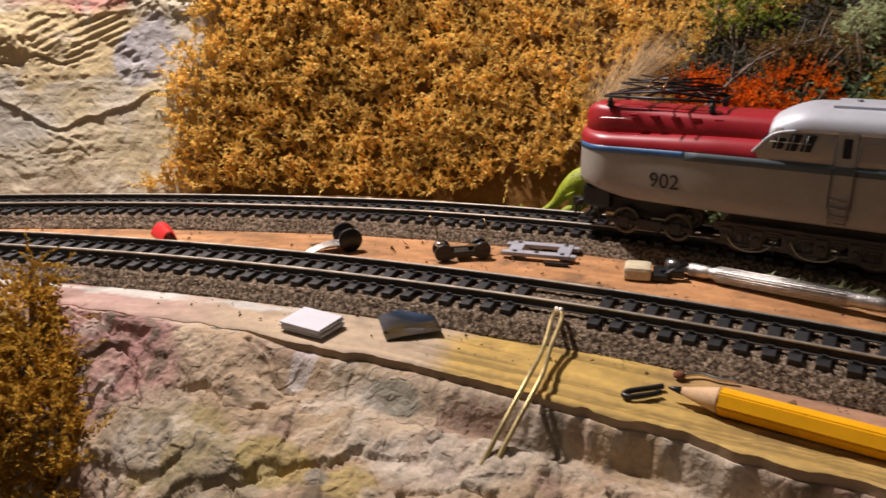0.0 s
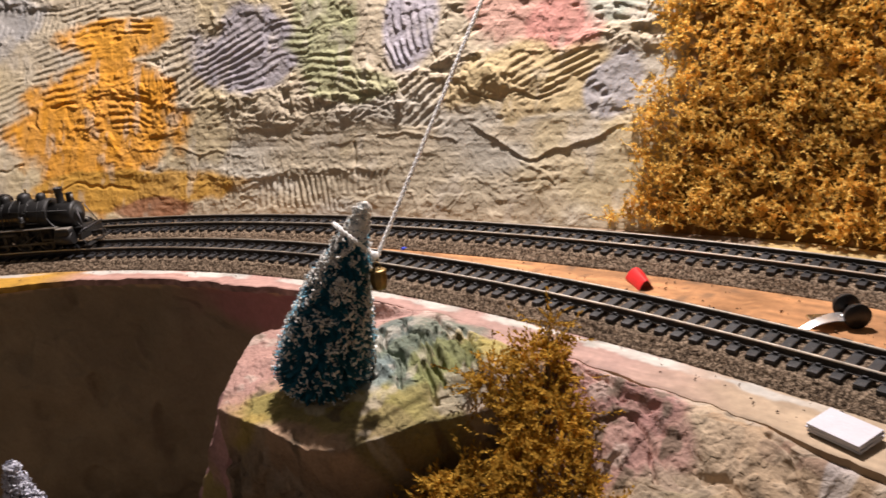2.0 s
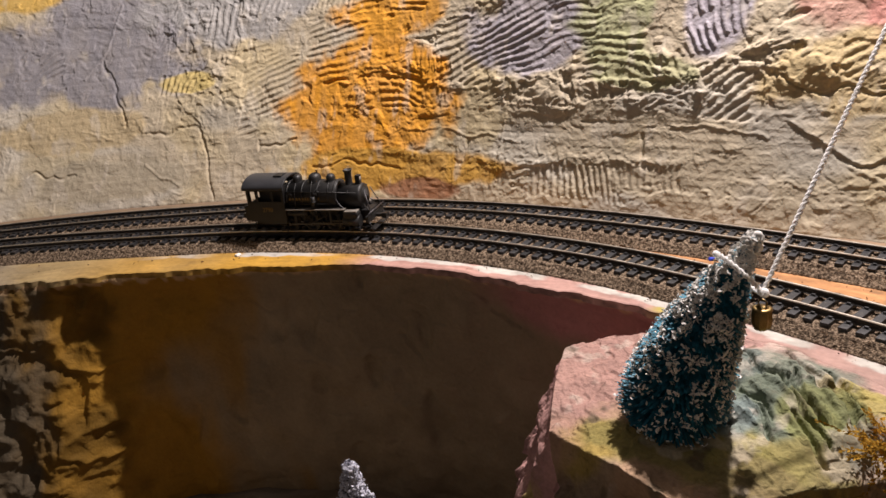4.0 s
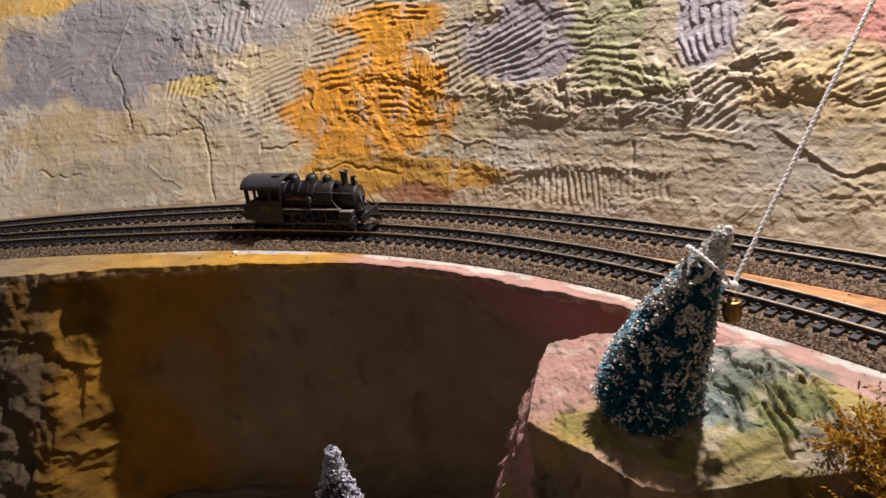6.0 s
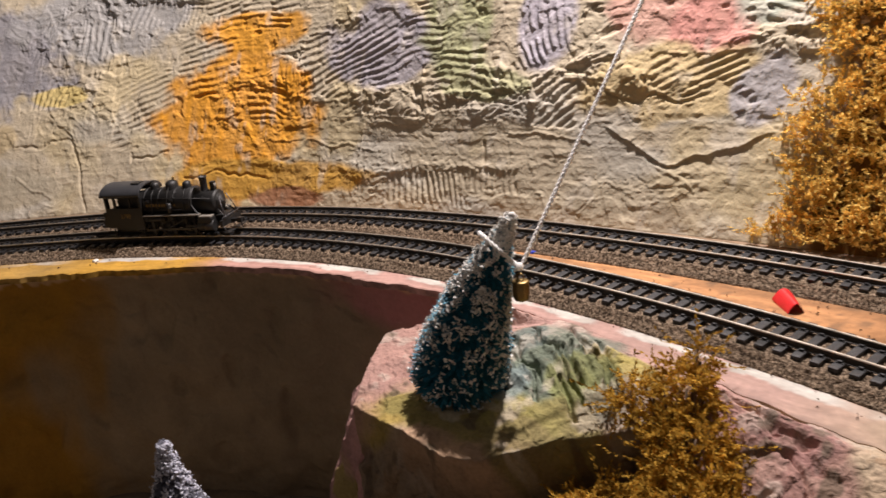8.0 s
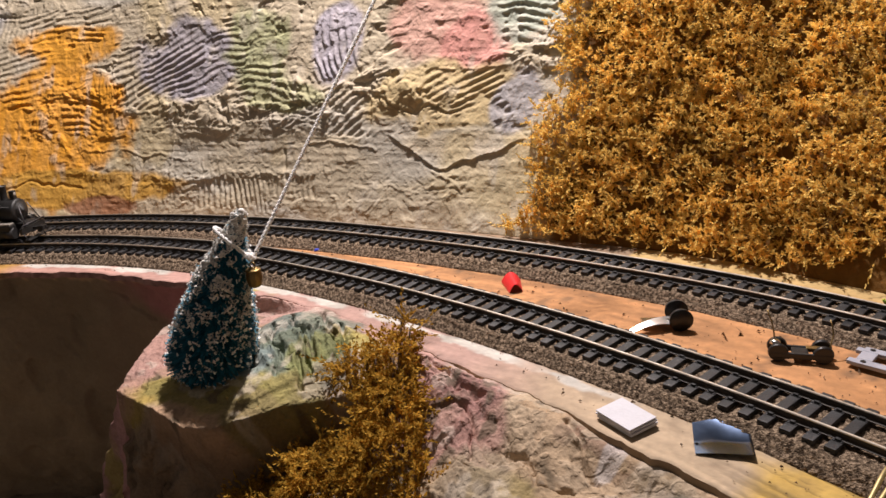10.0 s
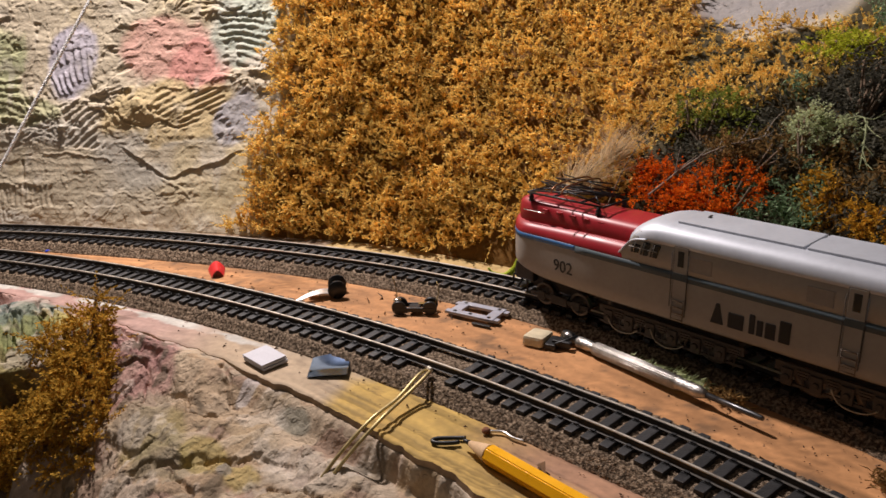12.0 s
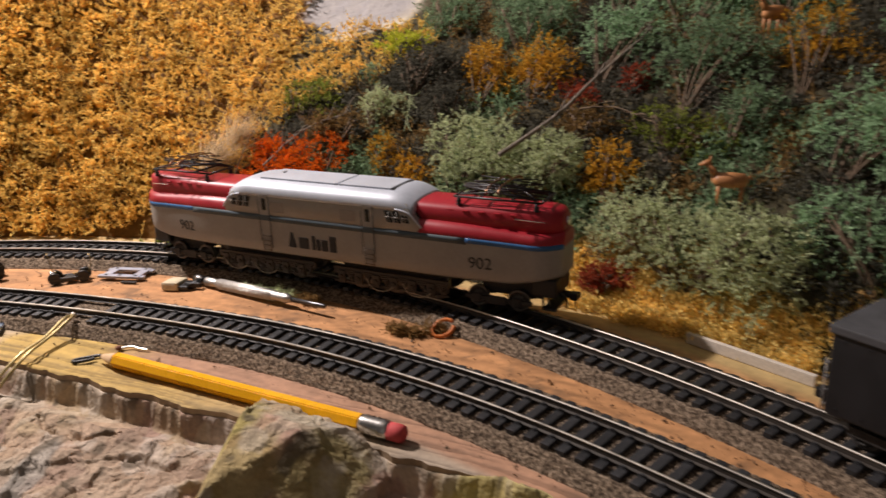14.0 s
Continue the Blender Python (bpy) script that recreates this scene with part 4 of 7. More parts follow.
def bow(points, spacing=.0006):
    """A smooth line through points."""
    pts = [Vector(p) for p in points]
    out = []
    for i in range(len(pts) - 1):
        p0, p1, p2, p3 = pts[max(i - 1, 0)], pts[i], pts[i + 1], pts[min(i + 2, len(pts) - 1)]
        n = max(2, int((p2 - p1).length / spacing))
        for j in range(n):
            k = j / n
            out.append(.5 * ((2 * p1) + (p2 - p0) * k + (2 * p0 - 5 * p1 + 4 * p2 - p3) * k * k + (3 * p1 - p0 - 3 * p2 + p3) * k**3))
    return out + [pts[-1]]


cord = thing("hanging_cord", Matrix(), "white twisted cord looped round the tree and rising to the ceiling", "cord")
part("cord", twisted(bmesh.new(), steps([(-.1835, .2995, .046), (-.1642, .3862, .15), (-.139, .498, .283), (-.11, .625, .435)], .0004), .00085, .0042), CORD, cord)
loop = []
axis = (TREE_TOP - TREE_BASE).normalized()
e1 = axis.cross(Vector((0, 1, 0))).normalized()
e2 = axis.cross(e1)
for i in range(41):
    a = 2 * math.pi * i / 40
    c = TREE_BASE + axis * .0665 + axis * (.006 * math.cos(a - 1.2))
    loop.append(c + (e1 * math.cos(a) + e2 * math.sin(a)) * .0092)
part("loop", twisted(bmesh.new(), bow(loop, .0004), .0008, .0042), CORD, cord)
part("knot", lathe(bmesh.new(), [(.0003, -.0016), (.0014, -.001), (.0017, 0), (.0013, .0012), (.0003, .0017)], 10, Matrix.Translation((-.1815, .2945, .0475))), CORD, cord)

BELL = Vector((-.1825, .2965, .0375))
bell = thing("jingle_bell", Matrix.Translation(BELL), "small old brass ribbed bell hanging from the cord", "bell")
bm = bmesh.new()
lathe(bm, [(.0008, .0044), (.0018, .0042), (.0024, .0033), (.0029, .002), (.0031, 0), (.0029, -.002), (.0025, -.0036), (.0016, -.0044), (.0004, -.0045)][::-1], 24)
for v in bm.verts:
    a = math.atan2(v.co.y, v.co.x)
    k = 1 + .15 * math.cos(a * 9)
    v.co.x *= k
    v.co.y *= k
part("body", bm, BRASS, bell)
part("band", lathe(bmesh.new(), [(.0026, .0026), (.0033, .0029), (.0033, .0035), (.0024, .0038)], 20), BRASS, bell)
ring = [Vector((.0014 * math.cos(a), 0, .0052 + .0014 * math.sin(a))) for a in np.linspace(0, 2 * math.pi, 17)]
part("ring", tube(bmesh.new(), ring, .0003, 6), BRASS, bell)


def tuft_cloud(blobs, count, seed):
    """Tuft centres and outward normals on a union of ellipsoids: (x, y, z, rx, ry, rz)."""
    g = np.random.default_rng(seed)
    cs, ns = [], []
    vol = np.array([b[3] * b[4] + b[4] * b[5] + b[3] * b[5] for b in blobs])
    for b, share in zip(blobs, vol / vol.sum()):
        n = max(6, int(count * share))
        d = g.normal(0, 1, (n, 3))
        d /= np.linalg.norm(d, axis=1, keepdims=True)
        k = g.uniform(.74, 1.06, (n, 1)) * (.66 + .66 * fbm(d[:, 0] * 2.6 + seed, d[:, 2] * 2.6 + d[:, 1] * 1.3, seed, 3))[:, None]
        cs.append(np.array(b[:3]) + d * k * np.array(b[3:]))
        ns.append(d)
    return np.concatenate(cs), np.concatenate(ns)


def bush(name, base, blobs, material, label, category, count=200, per=22, length=.005, width=.0007, spread=.002, seed=1, stems=5, twig=BARK, lift=.7):
    ob = thing(name, Matrix.Translation(base), label, category, "shrubs and trees")
    b = Vector(base)
    rel = [(p[0] - b.x, p[1] - b.y, p[2] - b.z, *p[3:]) for p in blobs]
    c, n = tuft_cloud(rel, count, seed)
    v, f = fingers(c, n, per, length * 1.5, length * .42, width, seed + 1, lift)
    raw("crown", v, f, material, ob)
    g = random.Random(seed)
    bm = bmesh.new()
    for p in rel:
        for _ in range(stems):
            e = Vector(p[:3]) + Vector((g.uniform(-1, 1) * p[3], g.uniform(-1, 1) * p[4], g.uniform(-.2, 1) * p[5])) * .7
            mid = e * .5 + Vector((g.uniform(-1, 1), g.uniform(-1, 1), g.uniform(-1, 1))) * .003
            tube(bm, bow([Vector((0, 0, -.002)), mid, e], .004), [.0008 - .0006 * i / 30 for i in range(len(bow([Vector((0, 0, -.002)), mid, e], .004)))], 5)
    part("trunk", bm, twig, ob)
    return ob


bush("moss_bush", (-.118, .285, -.045), [(-.124, .309, .003, .009, .008, .010), (-.122, .317, .014, .0035, .0035, .007), (-.140, .303, -.001, .010, .007, .006), (-.116, .292, -.010, .014, .012, .013),
     (-.108, .276, -.024, .018, .014, .016), (-.132, .272, -.034, .022, .014, .012), (-.098, .268, -.038, .018, .013, .015), (-.155, .260, -.046, .020, .010, .008)],
     leaf("golden_lichen", (.50, .30, .05), .45, 60, .4), "golden-ochre lichen bush growing on the rock bank", "bush", 2100, 24, .0046, .00048, .0011, 31, 4, lift=.6)


# ---- the electric locomotive on the back track ----
SILVER = mat("silver_paint", (.52, .55, .61), .48, metal=.25, var=.08, scale=60)
WHITE = mat("aged_white_paint", (.33, .31, .28), .45, var=.10, scale=70)
RED = mat("red_paint", (.34, .010, .020), .40, var=.15, scale=70)
STRIPE = mat("grey_blue_stripe", (.055, .080, .095), .6, var=.15, scale=90)
BLUE = mat("blue_stripe", (.03, .12, .30), .4, var=.15, scale=90)
PANE = mat("dark_window", (.012, .011, .010), .15, var=.3, scale=90)
GRIME = mat("grimy_black_frame", (.030, .026, .023), .7, var=.5, scale=200, bump=.0003, bscale=900)
LETTER = mat("black_lettering", (.012, .012, .014), .5, var=.1, scale=80)


def loft(bm, sections):
    """A skin through rings of points, closed at both ends."""
    rings = [[bm.verts.new(p) for p in s] for s in sections]
    n = len(rings[0])
    for p, q in zip(rings, rings[1:]):
        for k in range(n):
            f = bm.faces.new((p[k], q[k], q[(k + 1) % n], p[(k + 1) % n]))
            f.smooth = True
    bm.faces.new(rings[0])
    bm.faces.new(rings[-1][::-1])
    bmesh.ops.recalc_face_normals(bm, faces=bm.faces)
    return bm


def mirror_ring(half, x):
    """A closed ring at x from points (y, z) of one side, bottom to top."""
    return [(x, y, z) for y, z in half] + [(x, -y, z) for y, z in half[::-1]]


def hull_w(x):
    """Half width of the hull along its length."""
    a = abs(x)
    return .0182 - .0026 * float(smooth(.07, .118, a)) - .0084 * max(0.0, (a - .116) / .015) ** 2.3


def text_mesh(words, size, material, parent, m, name="lettering", depth=.00012):
    cu = bpy.data.curves.new(name, "FONT")
    cu.body, cu.size, cu.extrude, cu.align_x, cu.align_y = words, size, depth, "CENTER", "CENTER"
    tmp = new(name, cu)
    dg = bpy.context.evaluated_depsgraph_get()
    me = bpy.data.meshes.new_from_object(tmp.evaluated_get(dg))
    bpy.data.objects.remove(tmp)
    me.materials.clear()
    me.materials.append(material)
    ob = new(name, me)
    ob.parent = parent
    ob.matrix_local = m
    return ob


def wheel(parent, x, y, z, r, material, name="wheel", spokes=10, width=.0026):
    """A flanged, spoked wheel whose axle lies along y."""
    turn = Matrix.Translation((x, y, z)) @ Matrix.Rotation(radians(90), 4, "X")
    w, bm = width, bmesh.new()
    inner = -1 if y < 0 else 1
    rows = [(.15, -.6), (.24, -.6), (.25, -.15), (.52, -.15), (.80, -.15), (.83, -.5), (1.0, -.5), (1.0, .25), (1.09, .3), (1.09, .5), (.83, .5), (.80, .15), (.52, .15), (.25, .15), (.24, .6), (.12, .6)]
    lathe(bm, [(r * a, w * b) for a, b in rows], spokes * 4)
    for v in bm.verts:
        a, k = math.atan2(v.co.y, v.co.x), math.hypot(v.co.x, v.co.y) / r
        if .4 < k < .81 and abs(v.co.z) < w * .2:
            v.co.z *= 2.4 if math.cos(a * spokes) > .5 else .4
    bm.transform(turn @ Matrix.Diagonal((1, 1, -inner, 1)))
    bmesh.ops.recalc_face_normals(bm, faces=bm.faces)
    return part(name, bm, material, parent)


def pantograph(parent, x, flip):
    """A folded pantograph: two frames of thin arms under a collector head, on insulators."""
    pan = new("pantograph")
    pan.parent = parent
    pan.matrix_local = Matrix.Translation((x, 0, .0508)) @ Matrix.Diagonal((flip * 1.15, 1.15, 1.3, 1))
    pan["label"] = "folded black wire pantograph"
    bm = bmesh.new()
    for y in (-.0085, .0085):
        rod(bm, (-.019, y, .0030), (.019, y, .0030), .00042)
        rod(bm, (-.017, y * .9, .0036), (.016, y * .55, .0062), .00030)
        rod(bm, (.017, y * .9, .0036), (-.015, y * .55, .0068), .00030)
        rod(bm, (.016, y * .55, .0062), (-.012, y * .75, .0082), .00026)
        rod(bm, (-.015, y * .55, .0068), (.013, y * .75, .0080), .00026)
    for px in (-.019, -.006, .008, .019):
        rod(bm, (px, -.0085, .0030), (px, .0085, .0030), .00042)
    for px in (-.017, .017):
        rod(bm, (px, -.0077, .0036), (px * .1, .006, .0062), .00024)
        rod(bm, (px, .0077, .0036), (px * .1, -.006, .0066), .00024)
    for y in (-.0045, 0, .0045):
        rod(bm, (-.018, y, .0032), (.018, y * .4, .0058), .00024)
    part("frame", bm, BLACK, pan)
    bm = bmesh.new()
    for px in (-.0025, .0025):
        tube(bm, bow([(px, -.0135, .0060), (px, -.0105, .0080), (px, 0, .0086), (px, .0105, .0080), (px, .0135, .0060)], .002), .00034, 6)
    part("collector", bm, mat("copper_strip", (.42, .22, .12), .35, metal=1.0, var=.3, scale=300), pan)
    for px in (-.017, .017):
        for y in (-.0085, .0085):
            part("insulator", lathe(bmesh.new(), [(.0009, 0), (.0013, .0006), (.0008, .0010), (.0013, .0016), (.0008, .0021), (.0009, .0030)], 10, Matrix.Translation((px, y, -.0002))), BLACK, pan)
    return pan


def coupler(parent, x, way, z=.0105):
    bm = bmesh.new()
    box(bm, (min(x, x + way * .007), max(x, x + way * .007)), (-.0016, .0016), (z - .001, z + .001), .0003)
    box(bm, (min(x + way * .006, x + way * .010), max(x + way * .006, x + way * .010)), (-.0026, .0012), (z - .0018, z + .0018), .0005)
    box(bm, (min(x + way * .008, x + way * .0105), max(x + way * .008, x + way * .0105)), (.0006, .0024), (z - .0014, z + .0014), .0004)
    rod(bm, (x + way * .0075, 0, z), (x + way * .0085, .001, z - .0065), .00035, None, 6)
    return part("coupler", bm, BLACK, parent)


def electric_loco(m):
    lo = thing("electric_locomotive", m, "streamlined white electric model locomotive with red hoods and silver roof", "model train")
    xs = np.concatenate([np.linspace(-.131, -.116, 12), np.linspace(-.114, .114, 47), np.linspace(.116, .131, 12)])

    def skirt(x):
        return .0160 + .0040 * float(smooth(.104, .131, abs(x)))

    def belt(x):
        """Lower edge of the stripe, falling a little towards the noses."""
        return .0338 - .0012 * float(smooth(.07, .13, abs(x)))
    # white lower hull, whole length, its skirt rolled under
    secs = []
    for x in xs:
        w, b, t = hull_w(x), skirt(x), belt(x)
        secs.append(mirror_ring([(w * .90, b + .0006), (w * .94, b), (w * .985, b + .0014), (w, b + .006), (w, t - .004), (w * .995, t), (w * .985, t + .0034)], x))
    part("hull", loft(bmesh.new(), secs), WHITE, lo)
    # stripe, proud of the hull: grey along the cab, blue at the noses
    for lo_x, hi_x, material, nm in ((-.1308, -.086, BLUE, "blue_stripe"), (-.086, .086, STRIPE, "grey_stripe"), (.086, .1308, BLUE, "blue_stripe")):
        for s in (-1, 1):
            secs = []
            for x in np.linspace(lo_x, hi_x, 34):
                w, z0 = hull_w(x), belt(x) + .0002 + .0008 * (material is BLUE)
                z1 = belt(x) + .0034
                secs.append([(x, s * (w * .997 + .00020), z0), (x, s * (w * .987 + .00022), z1), (x, s * (w * .9), z1), (x, s * w * .9, z0)])
            part(nm, loft(bmesh.new(), secs), material, lo)
    # red hoods: a rounded shoulder along the belt and a narrower upright shell
    for s in (-1, 1):
        hood = new("hood")
        hood.parent = lo
        hood["label"] = "glossy red hood with a rounded shoulder"
        ledge, shell = [], []
        for x in np.concatenate([np.linspace(.050, .116, 30), np.linspace(.118, .1312, 14)]):
            w, t = hull_w(x), belt(x) + .0034
            fall = float(smooth(.062, .128, x))
            ledge.append(mirror_ring([(w * .98, t - .0012), (w * .992, t + .0004), (w * .975, t + .0018), (w * .92, t + .0032 + .0006 * (1 - fall)), (w * .82, t + .0042 + .0012 * (1 - fall)), (w * .60, t + .0052 + .0012 * (1 - fall))], s * x))
            nose = max(0.0, (x - .121) / .0102)
            v = w * (.74 - .03 * fall)
            peak = .0512 + .0006 * float(smooth(.09, .12, x)) - .0026 * min(nose, 1) ** 3
            shell.append(mirror_ring([(v, t + .001), (v * .985, peak - .0060), (v * .95, peak - .0030), (v * .84, peak - .0011), (v * .60, peak - .0003), (v * .25, peak)], s * (x - .0012 * min(nose, 1) ** 2)))
        part("ledge", loft(bmesh.new(), ledge), RED, hood)
        part("shell", loft(bmesh.new(), shell), RED, hood)
        bm = bmesh.new()
        for px in (.076, .084, .092, .100, .108):
            for y in (-.0118, .0118):
                box(bm, (s * px - .0016, s * px + .0016), (y - .0008, y + .0008), (.0478, .0489), .0003)
        part("hatch_knuckles", bm, RED, hood)
        for y in (-1, 1):
            part("grab_rail", tube(bmesh.new(), bow([(s * .1085, y * .0112, .0466), (s * .110, y * .0124, .0469), (s * .121, y * .0116, .0464), (s * .1225, y * .0104, .0461)], .001), .00028, 6), STEEL, hood)
        part("headlight", lathe(bmesh.new(), [(.0004, 0), (.0022, .0002), (.0024, .0016), (.0016, .0020)], 14, Matrix.Translation((s * .1294, 0, .0450)) @ Matrix.Rotation(s * radians(85), 4, "Y")), STEEL, hood)
    # tall cab between the hoods, its ends raked back
    secs = []
    for x in np.concatenate([[-.0655, -.0648], np.linspace(-.062, .062, 40), [.0648, .0655]]):
        q = 1 - .03 * float(smooth(.062, .0655, abs(x)))
        secs.append(mirror_ring([(.0181 * q, .0352), (.0181 * q, .0440), (.0178 * q, .0478), (.0166 * q, .0505)], x))
    bm = loft(bmesh.new(), secs)
    for v in bm.verts:
        if abs(v.co.x) > .051:
            v.co.x -= math.copysign((v.co.z - .0352) * .74 * float(smooth(.051, .0655, abs(v.co.x))), v.co.x)
    part("cab", bm, WHITE, lo)
    secs = []
    for x in np.concatenate([np.linspace(-.0578, -.046, 10), np.linspace(-.044, .044, 30), np.linspace(.046, .0578, 10)]):
        k = max(0.0, (abs(x) - .044) / .0138)
        q, dz = 1 - .07 * k**2.5, -.0044 * k**2
        secs.append(mirror_ring([(.0182 * q, .0474 + dz * .55), (.0183 * q, .0486 + dz * .6), (.0178 * q, .0509 + dz * .8), (.0162 * q, .0530 + dz), (.0132 * q, .0545 + dz), (.0085 * q, .0553 + dz), (.003 * q, .0556 + dz)], x))
    roof = part("roof", loft(bmesh.new(), secs), SILVER, lo, "silver rounded roof with raised hatches")
    for a, b in ((-.040, .0100), (.0112, .0425)):
        part("hatch", box(bmesh.new(), (a, b), (-.0104, .0104), (.0535, .0560), .0003), SILVER, roof)
    part("hatch_gap", box(bmesh.new(), (.0430, .0438), (-.0104, .0104), (.0535, .0558)), GRIME, roof)
    bm = bmesh.new()
    rod(bm, (-.033, .002, .0550), (-.033, .002, .0566), .0011, .0008)
    rod(bm, (-.034, .005, .0550), (-.034, .005, .0562), .0006)
    part("horn", bm, BLACK, roof)
    for y in (-.0160, .0160):
        for s in (-1, 1):
            bm = tube(bmesh.new(), bow([(s * .0652, y * 1.03, .0362), (s * .0610, y * 1.10, .0412), (s * .0578, y * 1.12, .0448), (s * .0545, y * 1.14, .0468), (s * .049, y * 1.148, .0478)], .001), .00050, 6)
            part("drip_rail", bm, SILVER, lo)
    for s in (-1, 1):
        for y in (-.0085, .0085):
            bm = box(bmesh.new(), (s * .0612 - .0006, s * .0612 + .0006), (y - .0056, y + .0056), (.0400, .0478), .0004)
            for v in bm.verts:
                v.co.x -= s * (v.co.z - .0400) * .74 - s * .0010
            part("windshield", bm, PANE, lo)
    # windows, doors, ladders, lettering on both sides
    ladder_brown = mat("brown_ladder", (.16, .12, .09), .6, var=.3, scale=200)
    faded = mat("faded_panel", (.30, .27, .24), .55, var=.12, scale=90)
    for s in (-1, 1):
        side = Matrix.Diagonal((1, s, 1, 1))
        y = -.0182
        for cx in (-.0548, -.0503, -.0458, .0458, .0503, .0548):
            low = .0408 if abs(cx) < .054 else .0412
            bm = box(bmesh.new(), (cx - .0018, cx + .0018), (y - .0002, y + .0012), (low, .0466 - .0016 * (abs(cx) > .054)), .0004)
            for v in bm.verts:
                v.co.x -= math.copysign((v.co.z - .0405) * .28, cx)
            bm.transform(side)
            win = part("window", bm, PANE, lo)
            bm = bmesh.new()
            rod(bm, (cx - .0024, (y - .0004), .0437), (cx + .0020, (y - .0004), .0437), .00020, None, 5)
            rod(bm, (cx - .0003, (y - .0004), .0408), (cx - .0008 * (1 if cx > 0 else -1), (y - .0004), .0464), .00016, None, 5)
            bm.transform(side)
            part("bar", bm, WHITE, win)
        for cx in (-.0330, .0325):
            door = new("door")
            door.parent = lo
            bm = box(bmesh.new(), (cx - .0032, cx + .0032), (y - .00008, y + .001), (.0190, .0482), .0001)
            bm.transform(side)
            part("frame", bm, GRIME, door, "dark door gap")
            bm = box(bmesh.new(), (cx - .0030, cx + .0030), (y - .00016, y + .001), (.0191, .0480), .0002)
            bm.transform(side)
            part("panel", bm, WHITE, door)
            bm = box(bmesh.new(), (cx - .0032, cx + .0032), (y - .0003, y + .001), (.0341, .0371), .0001)
            bm.transform(side)
            part("stripe", bm, STRIPE, door)
            bm = box(bmesh.new(), (cx - .0014, cx + .0014), (y - .0003, y + .001), (.0398, .0464), .0003)
            bm.transform(side)
            part("pane", bm, PANE, door)
            for q in (-.0036, .0036):
                bm = rod(bmesh.new(), (cx + q, y - .0006, .0225), (cx + q, y - .0006, .0455), .00016, None, 5)
                bm.transform(side)
                part("handrail", bm, GRIME, door)
            bm = bmesh.new()
            for q in (-.0026, .0026):
                rod(bm, (cx + q, y - .0006, .0168), (cx + q, y - .0006, .0262), .00026, None, 5)
            for q in (.0176, .0202, .0228, .0254):
                rod(bm, (cx - .0026, y - .0006, q), (cx + .0026, y - .0006, q), .00026, None, 5)
            bm.transform(side)
            part("ladder", bm, ladder_brown, door)
        for cx in (-.0245, .0205):
            bm = box(bmesh.new(), (cx - .0046, cx + .0046), (y - .00010, y + .001), (.0390, .0450), .0001)
            bm.transform(side)
            part("louvre_panel", bm, faded, lo)
        # the company name as plain bars, wide low blocks of lettering size
        x0 = -.0187
        for wide, tall in ((.0066, .0084), (.0078, .0062), (.0028, .0078), (.0030, .0062), (.0048, .0062), (.0052, .0086)):
            bar = box(bmesh.new(), (x0, x0 + wide * .80), (y - .00035, y + .0004), (.0208, .0208 + tall), .0003)
            for v in bar.verts:
                if x0 < -.018 and v.co.z > .025:
                    v.co.x = x0 + wide * .40 + (v.co.x - x0 - wide * .40) * .25
            bar.transform(side)
            part("letter_bar", bar, LETTER, lo, "plain black bar in place of a letter")
            x0 += wide * 1.07
        for cx in (-.093, .093):
            w = hull_w(cx)
            slant = math.atan((hull_w(abs(cx) + .004) - hull_w(abs(cx) - .004)) / .008) * (1 if cx > 0 else -1)
            face = Matrix.Translation((cx, -s * (w + .0001), .0248)) @ Matrix.Rotation(-slant if s > 0 else math.pi + slant, 4, "Z") @ Matrix.Rotation(radians(90), 4, "X")
            text_mesh("902", .0080, LETTER, lo, face, "number")
    # running gear: two long frames with boxes, springs and brake rigging, pilot trucks at the ends
    drab = mat("worn_wheel_steel", (.16, .14, .12), .45, metal=.7, var=.4, scale=200)
    brownish = mat("oily_brown_frame", (.055, .043, .032), .65, var=.5, scale=220, bump=.0003, bscale=900)
    for a, b in ((-.074, -.006), (.006, .074)):
        bm = bmesh.new()
        for y in (-.0130, .0130):
            o = -1 if y < 0 else 1
            box(bm, (a, b), (y - .0007, y + .0007), (.0080, .0118), .0004)
            box(bm, (a, b), (y - .0004, y + .0004), (.0030, .0042), .0002)
            for q in np.arange(a + .005, b - .003, .0107):
                box(bm, (q - .0022, q + .0022), tuple(sorted((y, y + o * .0016))), (.0032, .0100), .0005)
                rod(bm, (q, y + o * .0014, .0066), (q, y + o * .0024, .0066), .0014, .0010, 10)
                for k in range(3):
                    box(bm, (q + .0032 + .0004 * k, q + .0080 - .0004 * k), tuple(sorted((y, y + o * .0012))), (.0096 - .0011 * k, .0104 - .0011 * k))
                rod(bm, (q + .0056, y, .0098), (q + .0056, y, .0022), .0004, None, 6)
        box(bm, (a + .004, b - .004), (-.0100, .0100), (.0090, .0150), .0006)
        part("truck_frame", bm, brownish, lo)
    for s in (-1, 1):
        bm = bmesh.new()
        for y in (-.0112, .0112):
            o = -1 if y < 0 else 1
            box(bm, tuple(sorted((s * .082, s * .117))), (y - .0007, y + .0007), (.0044, .0066), .0005)
            box(bm, tuple(sorted((s * .094, s * .104))), tuple(sorted((y, y + o * .0012))), (.0030, .0075), .0006)
            for px in (.0885, .1095):
                box(bm, tuple(sorted((s * (px - .0022), s * (px + .0022)))), tuple(sorted((y, y + o * .0014))), (.0032, .0078), .0006)
            rod(bm, (s * .1215, y * .8, .0030), (s * .1215, y * .8, .0120), .0006, None, 6)
        box(bm, tuple(sorted((s * .090, s * .121))), (-.0070, .0070), (.0070, .0150), .0008)
        part("pilot_truck", bm, GRIME, lo)
